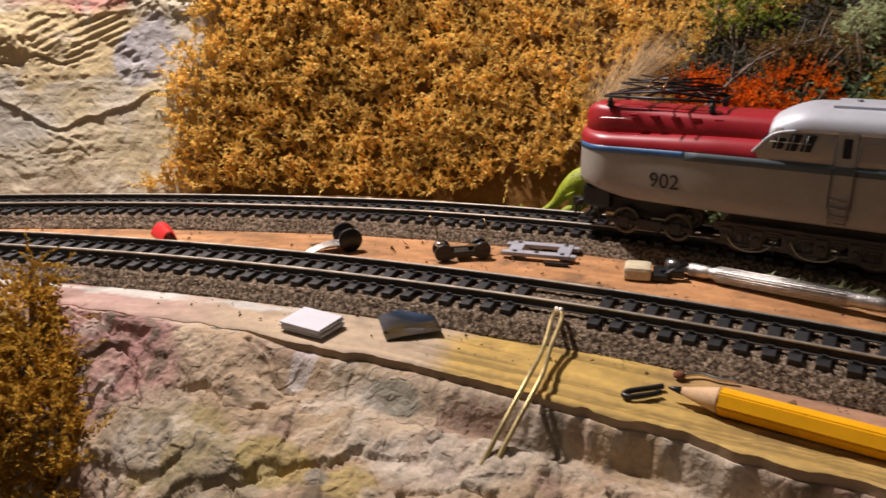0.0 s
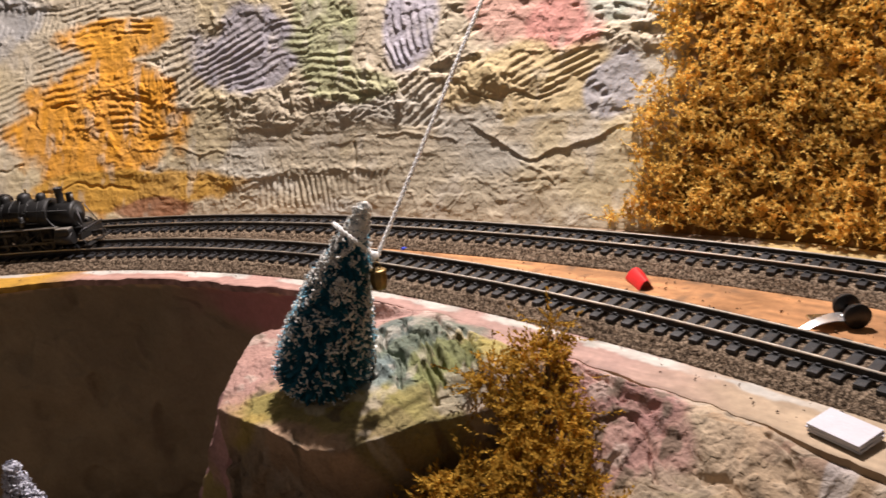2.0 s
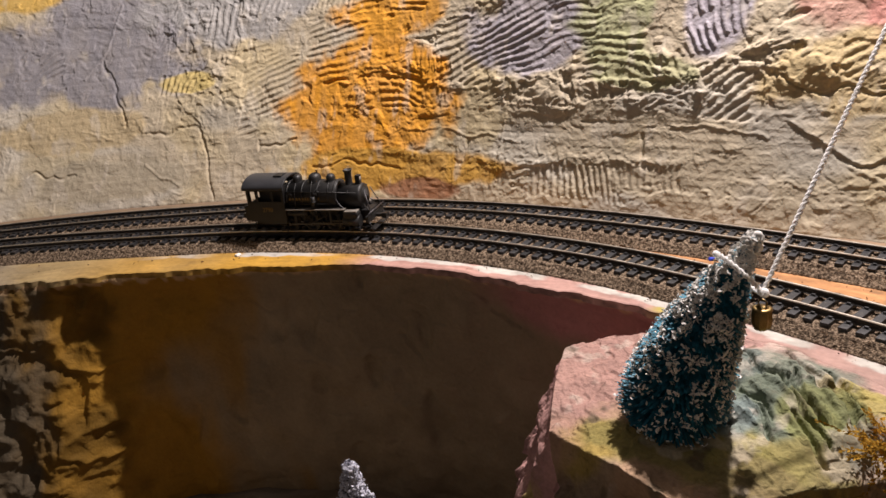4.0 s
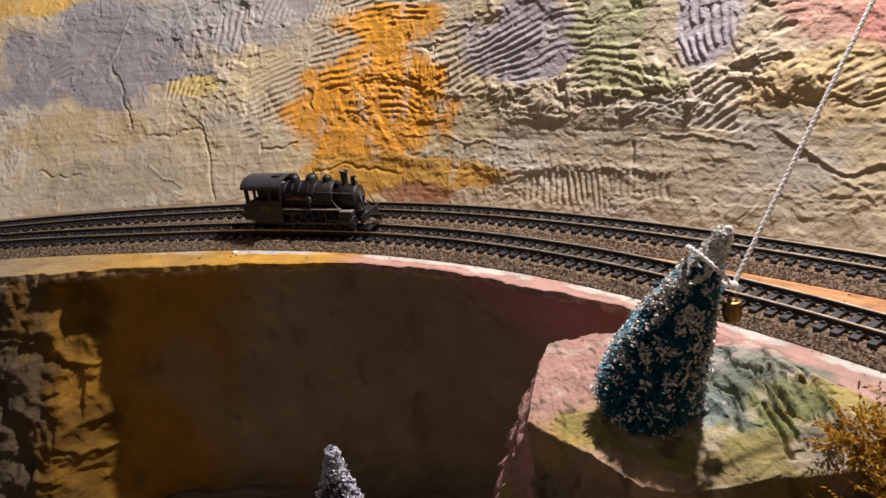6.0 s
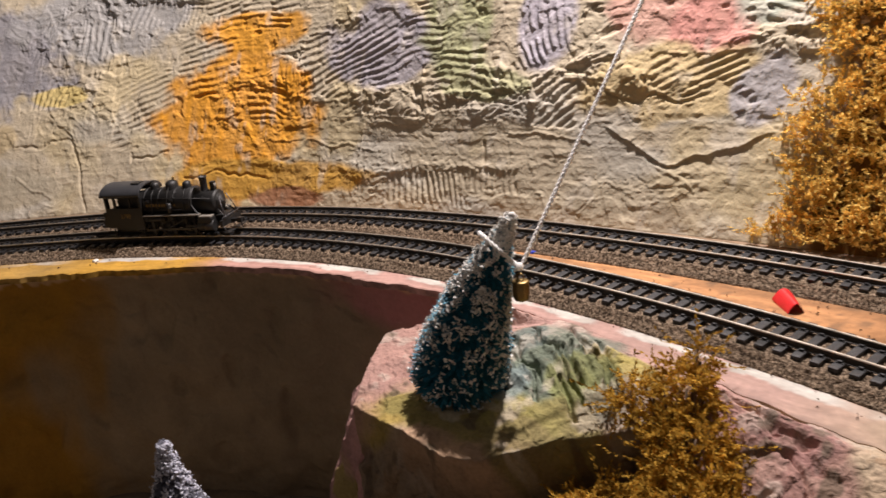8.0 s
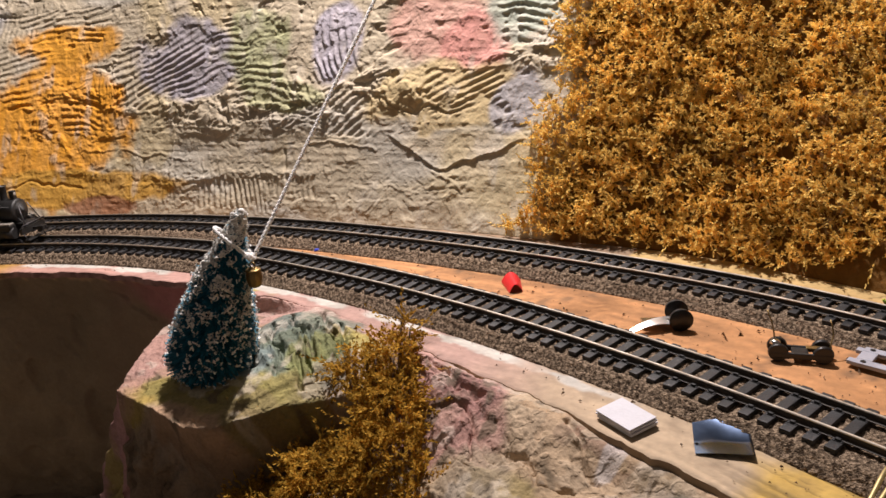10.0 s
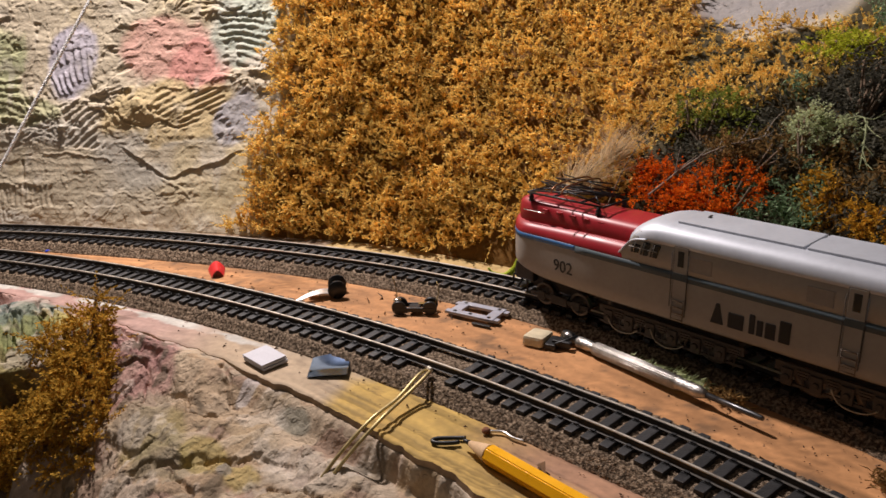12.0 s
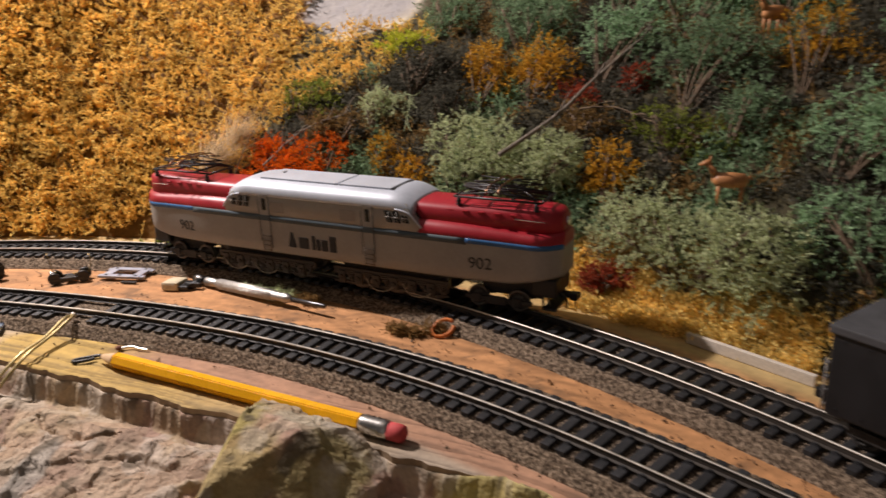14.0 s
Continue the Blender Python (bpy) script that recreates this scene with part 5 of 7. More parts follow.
        bm = box(bmesh.new(), tuple(sorted((s * .1165, s * .1285))), (-.0105, .0105), (.0095, .0185), .0012)
        box(bm, tuple(sorted((s * .1225, s * .1290))), (-.0125, .0125), (.0040, .0054), .0004)
        for y in (-.0115, .0115):
            rod(bm, (s * .1260, y, .0048), (s * .1240, y * .8, .0100), .0006, None, 6)
        part("pilot", bm, BLACK, lo)
        part("air_hose", tube(bmesh.new(), bow([(s * .1285, -.0062, .0112), (s * .1320, -.0070, .0095), (s * .1325, -.0072, .0050)], .001), .0006, 6), BLACK, lo)
    for x, r in ((-.1095, .0052), (-.0885, .0052), (-.064, .0082), (-.042, .0082), (-.020, .0082), (.020, .0082), (.042, .0082), (.064, .0082), (.0885, .0052), (.1095, .0052)):
        for y in (-.0083, .0083):
            wheel(lo, x, y, r + .0003, r, drab, "wheel", 9)
    pale = mat("pale_wire", (.42, .36, .26), .5, var=.2, scale=300)
    for x in (-.062, -.040, .034, .056):
        bm = tube(bmesh.new(), bow([(x - .007, -.0150, .0078), (x - .004, -.0154, .0036), (x + .001, -.0156, .0022), (x + .006, -.0154, .0030), (x + .009, -.0150, .0052)], .001), .00028, 6)
        part("brake_pipe", bm, pale, lo)
    coupler(lo, -.126, -1, .0085)
    coupler(lo, .126, 1, .0085)
    pantograph(lo, -.099, 1)
    pantograph(lo, .099, -1)
    return lo


electric_loco(Matrix.Translation((.1884, .3270, .0096)) @ Matrix.Rotation(radians(-31.5), 4, "Z"))

# ---- the steam switcher on the front track ----
IRON = mat("weathered_black_iron", (.013, .0125, .0125), .5, var=.45, scale=160, bump=.00015, bscale=1500)
DUST = mat("dusty_running_board", (.22, .20, .17), .7, var=.3, scale=300)
GOLD = mat("faded_gold_paint", (.22, .14, .04), .6, var=.3, scale=400)


def steam_loco(m):
    lo = thing("steam_locomotive", m, "weathered black steam switcher model with gold lettering on the front track", "model train")
    # cab with window openings cut as separate wall pieces
    cab = new("cab")
    cab.parent = lo
    for y in (-.0128, .0128):
        a, b = (y, y + .0008) if y < 0 else (y - .0008, y)
        bm = bmesh.new()
        box(bm, (-.0545, -.0215), (a, b), (.0080, .0225), .0002)
        box(bm, (-.0545, -.0525), (a, b), (.0225, .0315))
        box(bm, (-.0465, -.0440), (a, b), (.0225, .0315))
        box(bm, (-.0325, -.0305), (a, b), (.0225, .0315))
        box(bm, (-.0235, -.0215), (a, b), (.0225, .0315))
        box(bm, (-.0545, -.0215), (a, b), (.0300, .0325))
        box(bm, (-.0300, -.0215), (a, b), (.0060, .0085), .0002)
        part("side_wall", bm, IRON, cab)
    bm = bmesh.new()
    box(bm, (-.0222, -.0212), (-.0125, .0125), (.0080, .0330))
    part("front_wall", bm, IRON, cab)
    bm = bmesh.new()
    box(bm, (-.0545, -.0537), (-.0125, .0125), (.0080, .0210))
    box(bm, (-.0545, -.0537), (-.0125, -.0085), (.0205, .0330))
    box(bm, (-.0545, -.0537), (.0085, .0125), (.0205, .0330))
    part("rear_wall", bm, IRON, cab)
    secs = []
    for x in (-.0566, -.0564, -.0200, -.0198):
        ring = [(x, .0146 * math.sin(a), .0312 + .0075 * math.cos(a) if abs(a) < 1.4 else .0318) for a in np.linspace(-1.5, 1.5, 17)]
        ring += [(x, .0140 * math.sin(a), .0304 + .0074 * math.cos(a)) for a in np.linspace(1.5, -1.5, 17)]
        secs.append(ring)
    roof = part("roof", loft(bmesh.new(), secs), mat("grey_black_roof", (.035, .036, .040), .45, var=.3, scale=120), cab)
    part("hatch", box(bmesh.new(), (-.032, -.025), (-.006, .001), (.0383, .0392), .0002), IRON, roof)
    bm = box(bmesh.new(), (-.0600, -.0545), (-.0105, .0105), (.0075, .0190), .0006)
    part("coal_bunker", bm, IRON, lo)
    part("motor", box(bmesh.new(), (-.0455, -.0235), (-.0090, .0090), (.0100, .0300), .0010), IRON, cab)
    part("ash_pan", box(bmesh.new(), (-.0520, -.0225), (-.0095, .0095), (.0040, .0100), .0012), IRON, lo)
    bm = bmesh.new()
    for s in (-1, 1):
        for x in (-.0250, -.0535):
            box(bm, (x - .0036, x + .0036), tuple(sorted((s * .0112, s * .0132))), (.0018, .0026), .0002)
            box(bm, (x - .0036, x + .0036), tuple(sorted((s * .0116, s * .0132))), (.0052, .0058), .0002)
    part("cab_step", bm, IRON, lo)
    # boiler, smokebox and fittings
    bx = Matrix.Rotation(radians(90), 4, "Y")
    part("boiler", lathe(bmesh.new(), [(.0106, -.0225), (.0106, .0215), (.0103, .0222), (.0090, .0226)], 36, Matrix.Translation((0, 0, .0232)) @ bx), IRON, lo)
    part("smokebox", lathe(bmesh.new(), [(.0090, .0220), (.0090, .0400), (.0087, .0412), (.0072, .0420), (.0064, .0422), (.0060, .0430), (.0030, .0438), (.0008, .0440)], 32, Matrix.Translation((0, 0, .0222)) @ bx), IRON, lo)
    for x in (-.020, -.007, .0065, .0208):
        part("boiler_band", lathe(bmesh.new(), [(.0105, x - .0005), (.0110, x - .0004), (.0110, x + .0004), (.0105, x + .0005)], 36, Matrix.Translation((0, 0, .0232)) @ bx), IRON, lo)
    for x, r, h in ((-.0145, .0037, .0050), (.0010, .0050, .0060), (.0148, .0036, .0052)):
        part("dome", lathe(bmesh.new(), [(r * 1.15, -.003), (r * 1.0, -.0008), (r * .98, h * .45), (r * .86, h * .75), (r * .5, h * .95), (r * .1, h)], 22, Matrix.Translation((x, 0, .0332))), IRON, lo)
    part("whistle", lathe(bmesh.new(), [(.0006, 0), (.0007, .002), (.0011, .0026), (.0004, .0034)], 10, Matrix.Translation((.0035, 0, .0385))), BRASS, lo)
    part("chimney", lathe(bmesh.new(), [(.0042, -.002), (.0030, .0008), (.0026, .003), (.0028, .0095), (.0034, .0104), (.0034, .0112), (.0026, .0112), (.0022, .006)], 22, Matrix.Translation((.0300, 0, .0298))), IRON, lo)
    lamp = part("headlamp", box(bmesh.new(), (.0362, .0400), (-.0020, .0020), (.0305, .0372), .0006), IRON, lo)
    part("lens", lathe(bmesh.new(), [(.0015, -.0004), (.0015, .0001), (.0006, .0003)], 14, Matrix.Translation((.0400, 0, .0345)) @ bx), mat("dull_lamp_glass", (.30, .28, .25), .2, var=.1, scale=300), lamp, "unlit glass lens")
    part("bell", lathe(bmesh.new(), [(.0016, 0), (.0012, .001), (.0008, .0022), (.0003, .0026)], 12, Matrix.Translation((.0200, 0, .0318))), IRON, lo)
    part("smokebox_door", lathe(bmesh.new(), [(.0052, .0430), (.0050, .0436), (.0010, .0446), (.0008, .0452)], 24, Matrix.Translation((0, 0, .0222)) @ bx), IRON, lo)
    # pipes and rails along the boiler
    for s in (-1, 1):
        bm = bmesh.new()
        rod(bm, (-.0210, s * .0104, .0288), (.0400, s * .0096, .0272), .00035, None, 6)
        rod(bm, (-.0210, s * .0105, .0200), (.0160, s * .0108, .0200), .0005, None, 6)
        tube(bm, bow([(.020, s * .0082, .0260), (.024, s * .0100, .0200), (.030, s * .0108, .0150)], .002), .0006, 6)
        tube(bm, bow([(.043, s * .0060, .0180), (.048, s * .0080, .0140), (.0505, s * .0090, .0110)], .002), .0004, 6)
        part("pipe", bm, IRON, lo)
        bm = bmesh.new()
        for x in (-.016, .006):
            box(bm, (x - .0012, x + .0012), (s * .0108 - .0008, s * .0108 + .0008), (.0258, .0275), .0003)
        part("sand_valve", bm, IRON, lo)
        for x in (-.0190, -.0060, .0080, .0205, .0330):
            part("stanchion", rod(bmesh.new(), (x, s * .0088, .0284), (x, s * .0106, .0284), .00045, .0003, 6), IRON, lo)
        bm = rod(bmesh.new(), (-.0200, s * .0112, .0136), (-.0020, s * .0112, .0136), .0019, None, 14)
        for x in (-.0165, -.0055):
            rod(bm, (x - .0004, s * .0112, .0136), (x + .0004, s * .0112, .0136), .0021, None, 14)
        part("air_tank", bm, IRON, lo)
        bm = rod(bmesh.new(), (.0040, s * .0118, .0185), (.0040, s * .0118, .0255), .0018, None, 12)
        rod(bm, (.0040, s * .0118, .0212), (.0040, s * .0118, .0224), .0022, None, 12)
        part("air_pump", bm, IRON, lo)
        bm = tube(bmesh.new(), bow([(.0040, s * .0112, .0255), (.0050, s * .0095, .0288), (.0080, s * .0060, .0318)], .001), .0005, 6)
        tube(bm, bow([(-.0140, s * .0040, .0330), (-.0130, s * .0085, .0300), (-.0128, s * .0108, .0240), (-.0125, s * .0115, .0165)], .001), .0004, 6)
        tube(bm, bow([(.0150, s * .0036, .0335), (.0158, s * .0085, .0300), (.0160, s * .0108, .0240), (.0160, s * .0110, .0090)], .001), .00035, 6)
        tube(bm, bow([(.0010, s * .0048, .0345), (.0016, s * .0090, .0300), (.0016, s * .0112, .0240), (.0010, s * .0110, .0090)], .001), .00035, 6)
        part("sand_pipe", bm, IRON, lo)
        bm = bmesh.new()
        for x in (-.0150, .0040, .0230):
            box(bm, (x - .0014, x + .0014), tuple(sorted((s * .0094, s * .0108))), (.0030, .0120), .0004)
        box(bm, (-.0230, .0290), tuple(sorted((s * .0072, s * .0080))), (.0075, .0150), .0004)
        part("brake_gear", bm, IRON, lo)
        bm = box(bmesh.new(), (.0170, .0290), tuple(sorted((s * .0122, s * .0130))), (.0080, .0092), .0002)
        box(bm, (.0165, .0180), tuple(sorted((s * .0120, s * .0130))), (.0070, .0150), .0003)
        tube(bm, [(.0170, s * .0128, .0140), (.0080, s * .0128, .0100), (-.0010, s * .0128, .0064)], .0005, 6)
        part("valve_gear", bm, IRON, lo)
        part("running_board", box(bmesh.new(), (-.0212, .0300), (min(s * .0085, s * .0135), max(s * .0085, s * .0135)), (.0160, .0168), .0002), DUST, lo)
        bm = box(bmesh.new(), (.0290, .0415), (min(s * .0085, s * .0150), max(s * .0085, s * .0150)), (.0055, .0150), .0012)
        rod(bm, (.0285, s * .0118, .0085), (.0422, s * .0118, .0085), .0040, None, 20)
        part("cylinder", bm, IRON, lo)
        part("cylinder_top", box(bmesh.new(), (.0300, .0405), (min(s * .0090, s * .0145), max(s * .0090, s * .0145)), (.0148, .0158), .0003), DUST, lo)
        for x in (-.0200, -.0010, .0180):
            wheel(lo, x, s * .0083, .0078, .0074, IRON, "driving_wheel", 12, .0026)
        bm = bmesh.new()
        box(bm, (-.0215, .0195), (min(s * .0105, s * .0114), max(s * .0105, s * .0114)), (.0050, .0062), .0002)
        box(bm, (-.001, .031), (min(s * .0116, s * .0124), max(s * .0116, s * .0124)), (.0060, .0070), .0002)
        for x in (-.0200, -.0010, .0180):
            rod(bm, (x, s * .0100, .0056), (x, s * .0120, .0056), .0012, None, 10)
        part("side_rod", bm, mat("dull_rod_steel", (.07, .066, .062), .5, metal=.7, var=.3, scale=300), lo)
        bm = bmesh.new()
        for x in (-.0505, -.0250):
            rod(bm, (x, s * .0122, .0090), (x, s * .0122, .0010), .0005, None, 6)
            box(bm, (x - .0030, x + .0030), (s * .0122 - .0008, s * .0122 + .0008), (.0008, .0014))
        part("step", bm, IRON, lo)
        x0 = -.0180
        for wide in (.0024, .0022, .0022, .0020, .0022, .0014, .0018, .0022, .0020, .0012, .0020):
            bm = box(bmesh.new(), (x0, x0 + wide * .75), (s * .01045 - .0002, s * .01045 + .0002), (.0226, .0244))
            part("letter_bar", bm, GOLD, lo, "faded gold bar in place of a letter")
            x0 += wide * 1.28
        bm = bmesh.new()
        turn = Matrix.Translation((-.0370, s * .0130, .0165)) @ Matrix.Rotation(0 if s < 0 else math.pi, 4, "Z") @ Matrix.Rotation(radians(90), 4, "X")
        text_mesh("2790", .0046, GOLD, lo, turn, "number", .0001)
    # frame, pilot and couplers
    bm = box(bmesh.new(), (-.0580, .0480), (-.0060, .0060), (.0060, .0140), .0006)
    box(bm, (-.020, .018), (-.0075, .0075), (.0100, .0165), .001)
    part("frame", bm, IRON, lo)
    bm = box(bmesh.new(), (.0470, .0495), (-.0135, .0135), (.0070, .0115), .0004)
    box(bm, (.0490, .0540), (-.0130, .0130), (.0022, .0030), .0002)
    for y in (-.012, .012):
        rod(bm, (.0482, y, .008), (.0520, y, .0026), .0005, None, 6)
    part("pilot", bm, IRON, lo)
    bm = bmesh.new()
    rod(bm, (.0500, -.0130, .0135), (.0500, .0130, .0135), .0004, None, 6)
    for y in (-.013, -.006, .006, .013):
        rod(bm, (.0495, y, .0110), (.0500, y, .0135), .0003, None, 6)
    rod(bm, (.0445, -.0050, .0270), (.0500, -.0090, .0130), .0004, None, 6)
    rod(bm, (.0445, .0050, .0270), (.0500, .0090, .0130), .0004, None, 6)
    part("handrail", bm, mat("tarnished_wire", (.10, .095, .10), .45, metal=.6, var=.3, scale=300), lo)
    coupler(lo, .0490, 1, .0085)
    coupler(lo, -.0590, -1, .0085)
    return lo


steam_loco(Matrix.Translation(spot(-.357, float(TRACK_A(-.357)) + .001, .0096)) @ Matrix.Rotation(.360 + .073, 4, "Z") @ Matrix.Diagonal((.79, .95, .90, 1)))


# ---- shrubs and trees of the hillside ----
def on_slope(th, z, out=0.0):
    return spot(th, float(slope_r(th, z)) - out, z)


SAGE = leaf("sage_lichen", (.52, .57, .33), .3, 70, .3)
DEEP = leaf("deep_green_lichen", (.22, .32, .18), .4, 70, .35)
PINE = leaf("blue_green_lichen", (.34, .50, .29), .35, 70, .3)
LIME = leaf("lime_lichen", (.55, .58, .06), .3, 70, .3)
OLIVE = leaf("olive_lichen", (.24, .28, .05), .35, 70, .35)
OCHRE = leaf("ochre_lichen", (.62, .34, .04), .35, 60, .3)
FLAME = leaf("orange_red_lichen", (.72, .15, .012), .3, 60, .3)
RUSSET = leaf("russet_lichen", (.34, .07, .035), .35, 60, .35)
BROWN = leaf("brown_lichen", (.26, .16, .06), .4, 60, .35)
SOOT = leaf("blackish_lichen", (.11, .105, .08), .4, 60, .4)
STRAW = leaf("straw_grass", (.72, .58, .38), .25, 90, .3)
YELLOW = leaf("yellow_grass", (.90, .70, .26), .3, 60, .25)

WOODS = [  # theta, height, half width, half depth, half height, stuff, label, tufts
    (.485, .086, .018, .012, .015, OLIVE, "olive-green lichen shrub on the hillside", 220),
    (.512, .051, .046, .013, .013, FLAME, "bright orange-red lichen shrub behind the electric locomotive", 520),
    (.470, .056, .010, .008, .010, FLAME, "small orange-red lichen shrub on the slope", 110),
    (.520, .068, .020, .012, .014, BROWN, "brown twiggy shrub among the autumn trees", 200),
    (.550, .078, .016, .012, .016, SAGE, "sparse grey-sage shrub on the hillside", 170),
    (.565, .102, .026, .016, .018, SOOT, "dark, almost black lichen thicket", 300),
    (.535, .120, .020, .013, .010, LIME, "lime-yellow lichen shrub below the bare rock", 240),
    (.560, .138, .026, .016, .016, DEEP, "dark green lichen tree on the upper slope", 260),
    (.575, .055, .014, .010, .012, OCHRE, "small ochre shrub on the slope", 160),
    (.600, .048, .014, .009, .009, OCHRE, "low ochre shrub near the tracks", 130),
    (.645, .056, .034, .020, .022, SAGE, "broad pale sage shrub behind the locomotive", 520),
    (.695, .056, .032, .018, .020, SAGE, "pale sage shrub under the grey branch", 420),
    (.622, .099, .022, .015, .020, OCHRE, "rounded ochre tree on the hillside", 240),
    (.662, .102, .024, .015, .021, OCHRE, "broad ochre-yellow tree on the hillside", 280),
    (.610, .080, .020, .014, .016, SOOT, "blackish twiggy shrub in the shade", 190),
    (.635, .128, .026, .018, .020, DEEP, "dark green tree of the upper wood", 240),
    (.705, .120, .028, .018, .030, PINE, "tall blue-green tree beside a grey branch", 340),
    (.720, .078, .022, .014, .016, BROWN, "brown shrub with dead twigs", 200),
    (.727, .099, .010, .008, .008, RUSSET, "small russet shrub beside the branch", 90),
    (.690, .090, .016, .010, .006, RUSSET, "low russet shrub on the slope", 110),
    (.758, .052, .015, .012, .020, OCHRE, "upright ochre shrub beside the sage bushes", 220),
    (.772, .108, .034, .020, .030, DEEP, "large dark green tree in the middle of the wood", 420),
    (.782, .076, .026, .014, .016, OLIVE, "olive shrub in the shadow of the wood", 200),
    (.825, .042, .050, .026, .030, SAGE, "large grey-sage bush beside the back track", 760),
    (.836, .116, .022, .016, .026, OCHRE, "tall ochre tree of the upper wood", 280),
    (.880, .082, .036, .020, .030, PINE, "grey-green tree in the shade", 380),
    (.815, .088, .022, .016, .022, DEEP, "dark green shrub in the shade of the wood", 230),
    (.900, .128, .036, .020, .026, DEEP, "dark green tree at the end of the wood", 300),
    (.925, .050, .036, .020, .026, PINE, "blue-green shrub beside the dark tender", 320),
    (.740, .140, .030, .018, .024, PINE, "blue-green tree on top of the slope", 280),
    (.690, .148, .026, .018, .018, DEEP, "dark green treetop on the upper slope", 220),
    (.800, .148, .034, .018, .020, DEEP, "dark green treetop on the upper slope", 260),
    (.960, .090, .040, .020, .036, DEEP, "dark green tree closing the wood", 280),
    (.775, .014, .012, .008, .006, RUSSET, "low red-brown shrub beside the back track", 110)]
for i, (th, z, a, d, h, stuff, label, tufts) in enumerate(WOODS):
    c = on_slope(th, z, d * .6)
    g = random.Random(100 + i)
    right = Vector((math.cos(th), -math.sin(th), 0))
    back = Vector((math.sin(th), math.cos(th), 0))
    blobs = []
    for _ in range(4 if tufts < 200 else 7):
        o = right * g.uniform(-.75, .75) * a + back * g.uniform(-.5, .5) * d + Vector((0, 0, g.uniform(-.6, .6) * h))
        k = g.uniform(.44, .70)
        blobs.append((*(c + o), k * (a + d) / 2 + .001, k * (a + d) / 2 + .001, k * h + .001))
    bush("lichen_shrub" if h < .02 else "lichen_tree", on_slope(th, max(z - h * .9, .002), .001), blobs, stuff, label, "shrub" if h < .02 else "tree", int(tufts * 2.6), 14, .0029, .00058, .0019, 200 + i * 3, 3, lift=.8)


def grass_clump(name, base, n, tall, spread, lean, stuff, label, seed):
    """A tuft of long fine strands that fan out and bow over."""
    g = np.random.default_rng(seed)
    ob = thing(name, Matrix.Translation(base), label, "dry grass")
    foot = g.normal(0, spread * .16, (n, 3)) * np.array((1, .6, .4))
    way = np.array((*lean[:2], 1.0)) + g.normal(0, .26, (n, 3)) + foot / spread * 1.2
    way /= np.linalg.norm(way, axis=1, keepdims=True)
    side = np.cross(way, g.normal(0, 1, (n, 3)))
    side /= np.linalg.norm(side, axis=1, keepdims=True)
    le, k = tall * g.uniform(.45, 1.15, (n, 1, 1)), np.linspace(0, 1, 6)[None, :, None]
    line = foot[:, None] + way[:, None] * le * k + (g.normal(0, .12, (n, 1, 3)) + np.array((.14, -.05, -.10))) * le * k**2
    half = side[:, None] * .00016 * (1.15 - k)
    v = np.stack([line - half, line + half], 2).reshape(-1, 3)
    i = (np.arange(n)[:, None] * 12 + np.arange(5)[None] * 2).reshape(-1, 1)
    raw("blades", v, np.concatenate([i, i + 1, i + 3, i + 2], 1), stuff, ob)
    bm = bmesh.new()
    for _ in range(7):
        rod(bm, Vector((0, 0, -.002)), Vector((lean[0], lean[1], 1.0)).normalized() * tall * .6 + Vector(g.normal(0, .002, 3)), .0003, .00015, 5)
    part("stalks", bm, BARK, ob)
    return ob


grass_clump("dry_grass", on_slope(.420, .046, .010), 420, .034, .022, (.55, -.10, 0), STRAW, "pale dry grass tuft leaning on the mossy slope", 5)
grass_clump("dry_grass", on_slope(.434, .062, .010), 300, .026, .018, (.5, -.10, 0), STRAW, "pale dry grass tuft beside the orange shrub", 6)


def build_undergrowth():
    """Low dark growth that covers the ground of the wood."""
    g = np.random.default_rng(23)
    n = 5200
    th, z = g.uniform(.44, 1.12, n), g.uniform(.004, .175, n)
    keep = (th > .462 + .05 * smooth(.085, .105, z) + .03 * (fbm(z * 50, z * 0, 3, 2) - .5)) & ~((th < .55) & (z > .125)) & ~((th > .70) & (z < .022))
    th, z = th[keep], z[keep]
    which = fbm(th * U * 30, z * 30, 11, 3)
    for stuff, lo, hi, label in ((SOOT, 0, .46, "blackish undergrowth between the shrubs"), (BROWN, .46, .55, "brown undergrowth between the shrubs"), (DEEP, .55, 1, "dark green undergrowth between the shrubs")):
        pick = (which >= lo) & (which < hi)
        a, b = th[pick], z[pick]
        c = ringed(a, slope_r(a, b) - .002 - .006 * g.random(len(a)), b + .001)
        nrm = np.stack([-np.sin(a) * .7, -np.cos(a) * .7, np.full(len(a), .7)], -1)
        v, f = blades(c, nrm, 16, .0052, .00065, .0026, 29, .6)
        tagged(raw("undergrowth", v, f, stuff), label, "undergrowth", "", "stuff")


build_undergrowth()


def build_yellow_ground():
    g = np.random.default_rng(8)
    n = 1500
    th = g.uniform(.70, .99, n)
    z = np.abs(g.normal(0, .013, n)) + .001
    keep = vnoise(th * 60, z * 90, 5) > .30
    th, z = th[keep], z[keep]
    c = ringed(th, slope_r(th, z) - .001 - .008 * (z < .006) * g.random(len(th)), z)
    nrm = np.stack([-np.sin(th) * .5, -np.cos(th) * .5, np.full(len(th), .8)], -1)
    v, f = blades(c, nrm, 18, .0026, .0006, .0016, 19, .8)
    tagged(raw("yellow_turf", v, f, YELLOW), "yellow grass turf at the foot of the wood", "turf", "", "stuff")


build_yellow_ground()


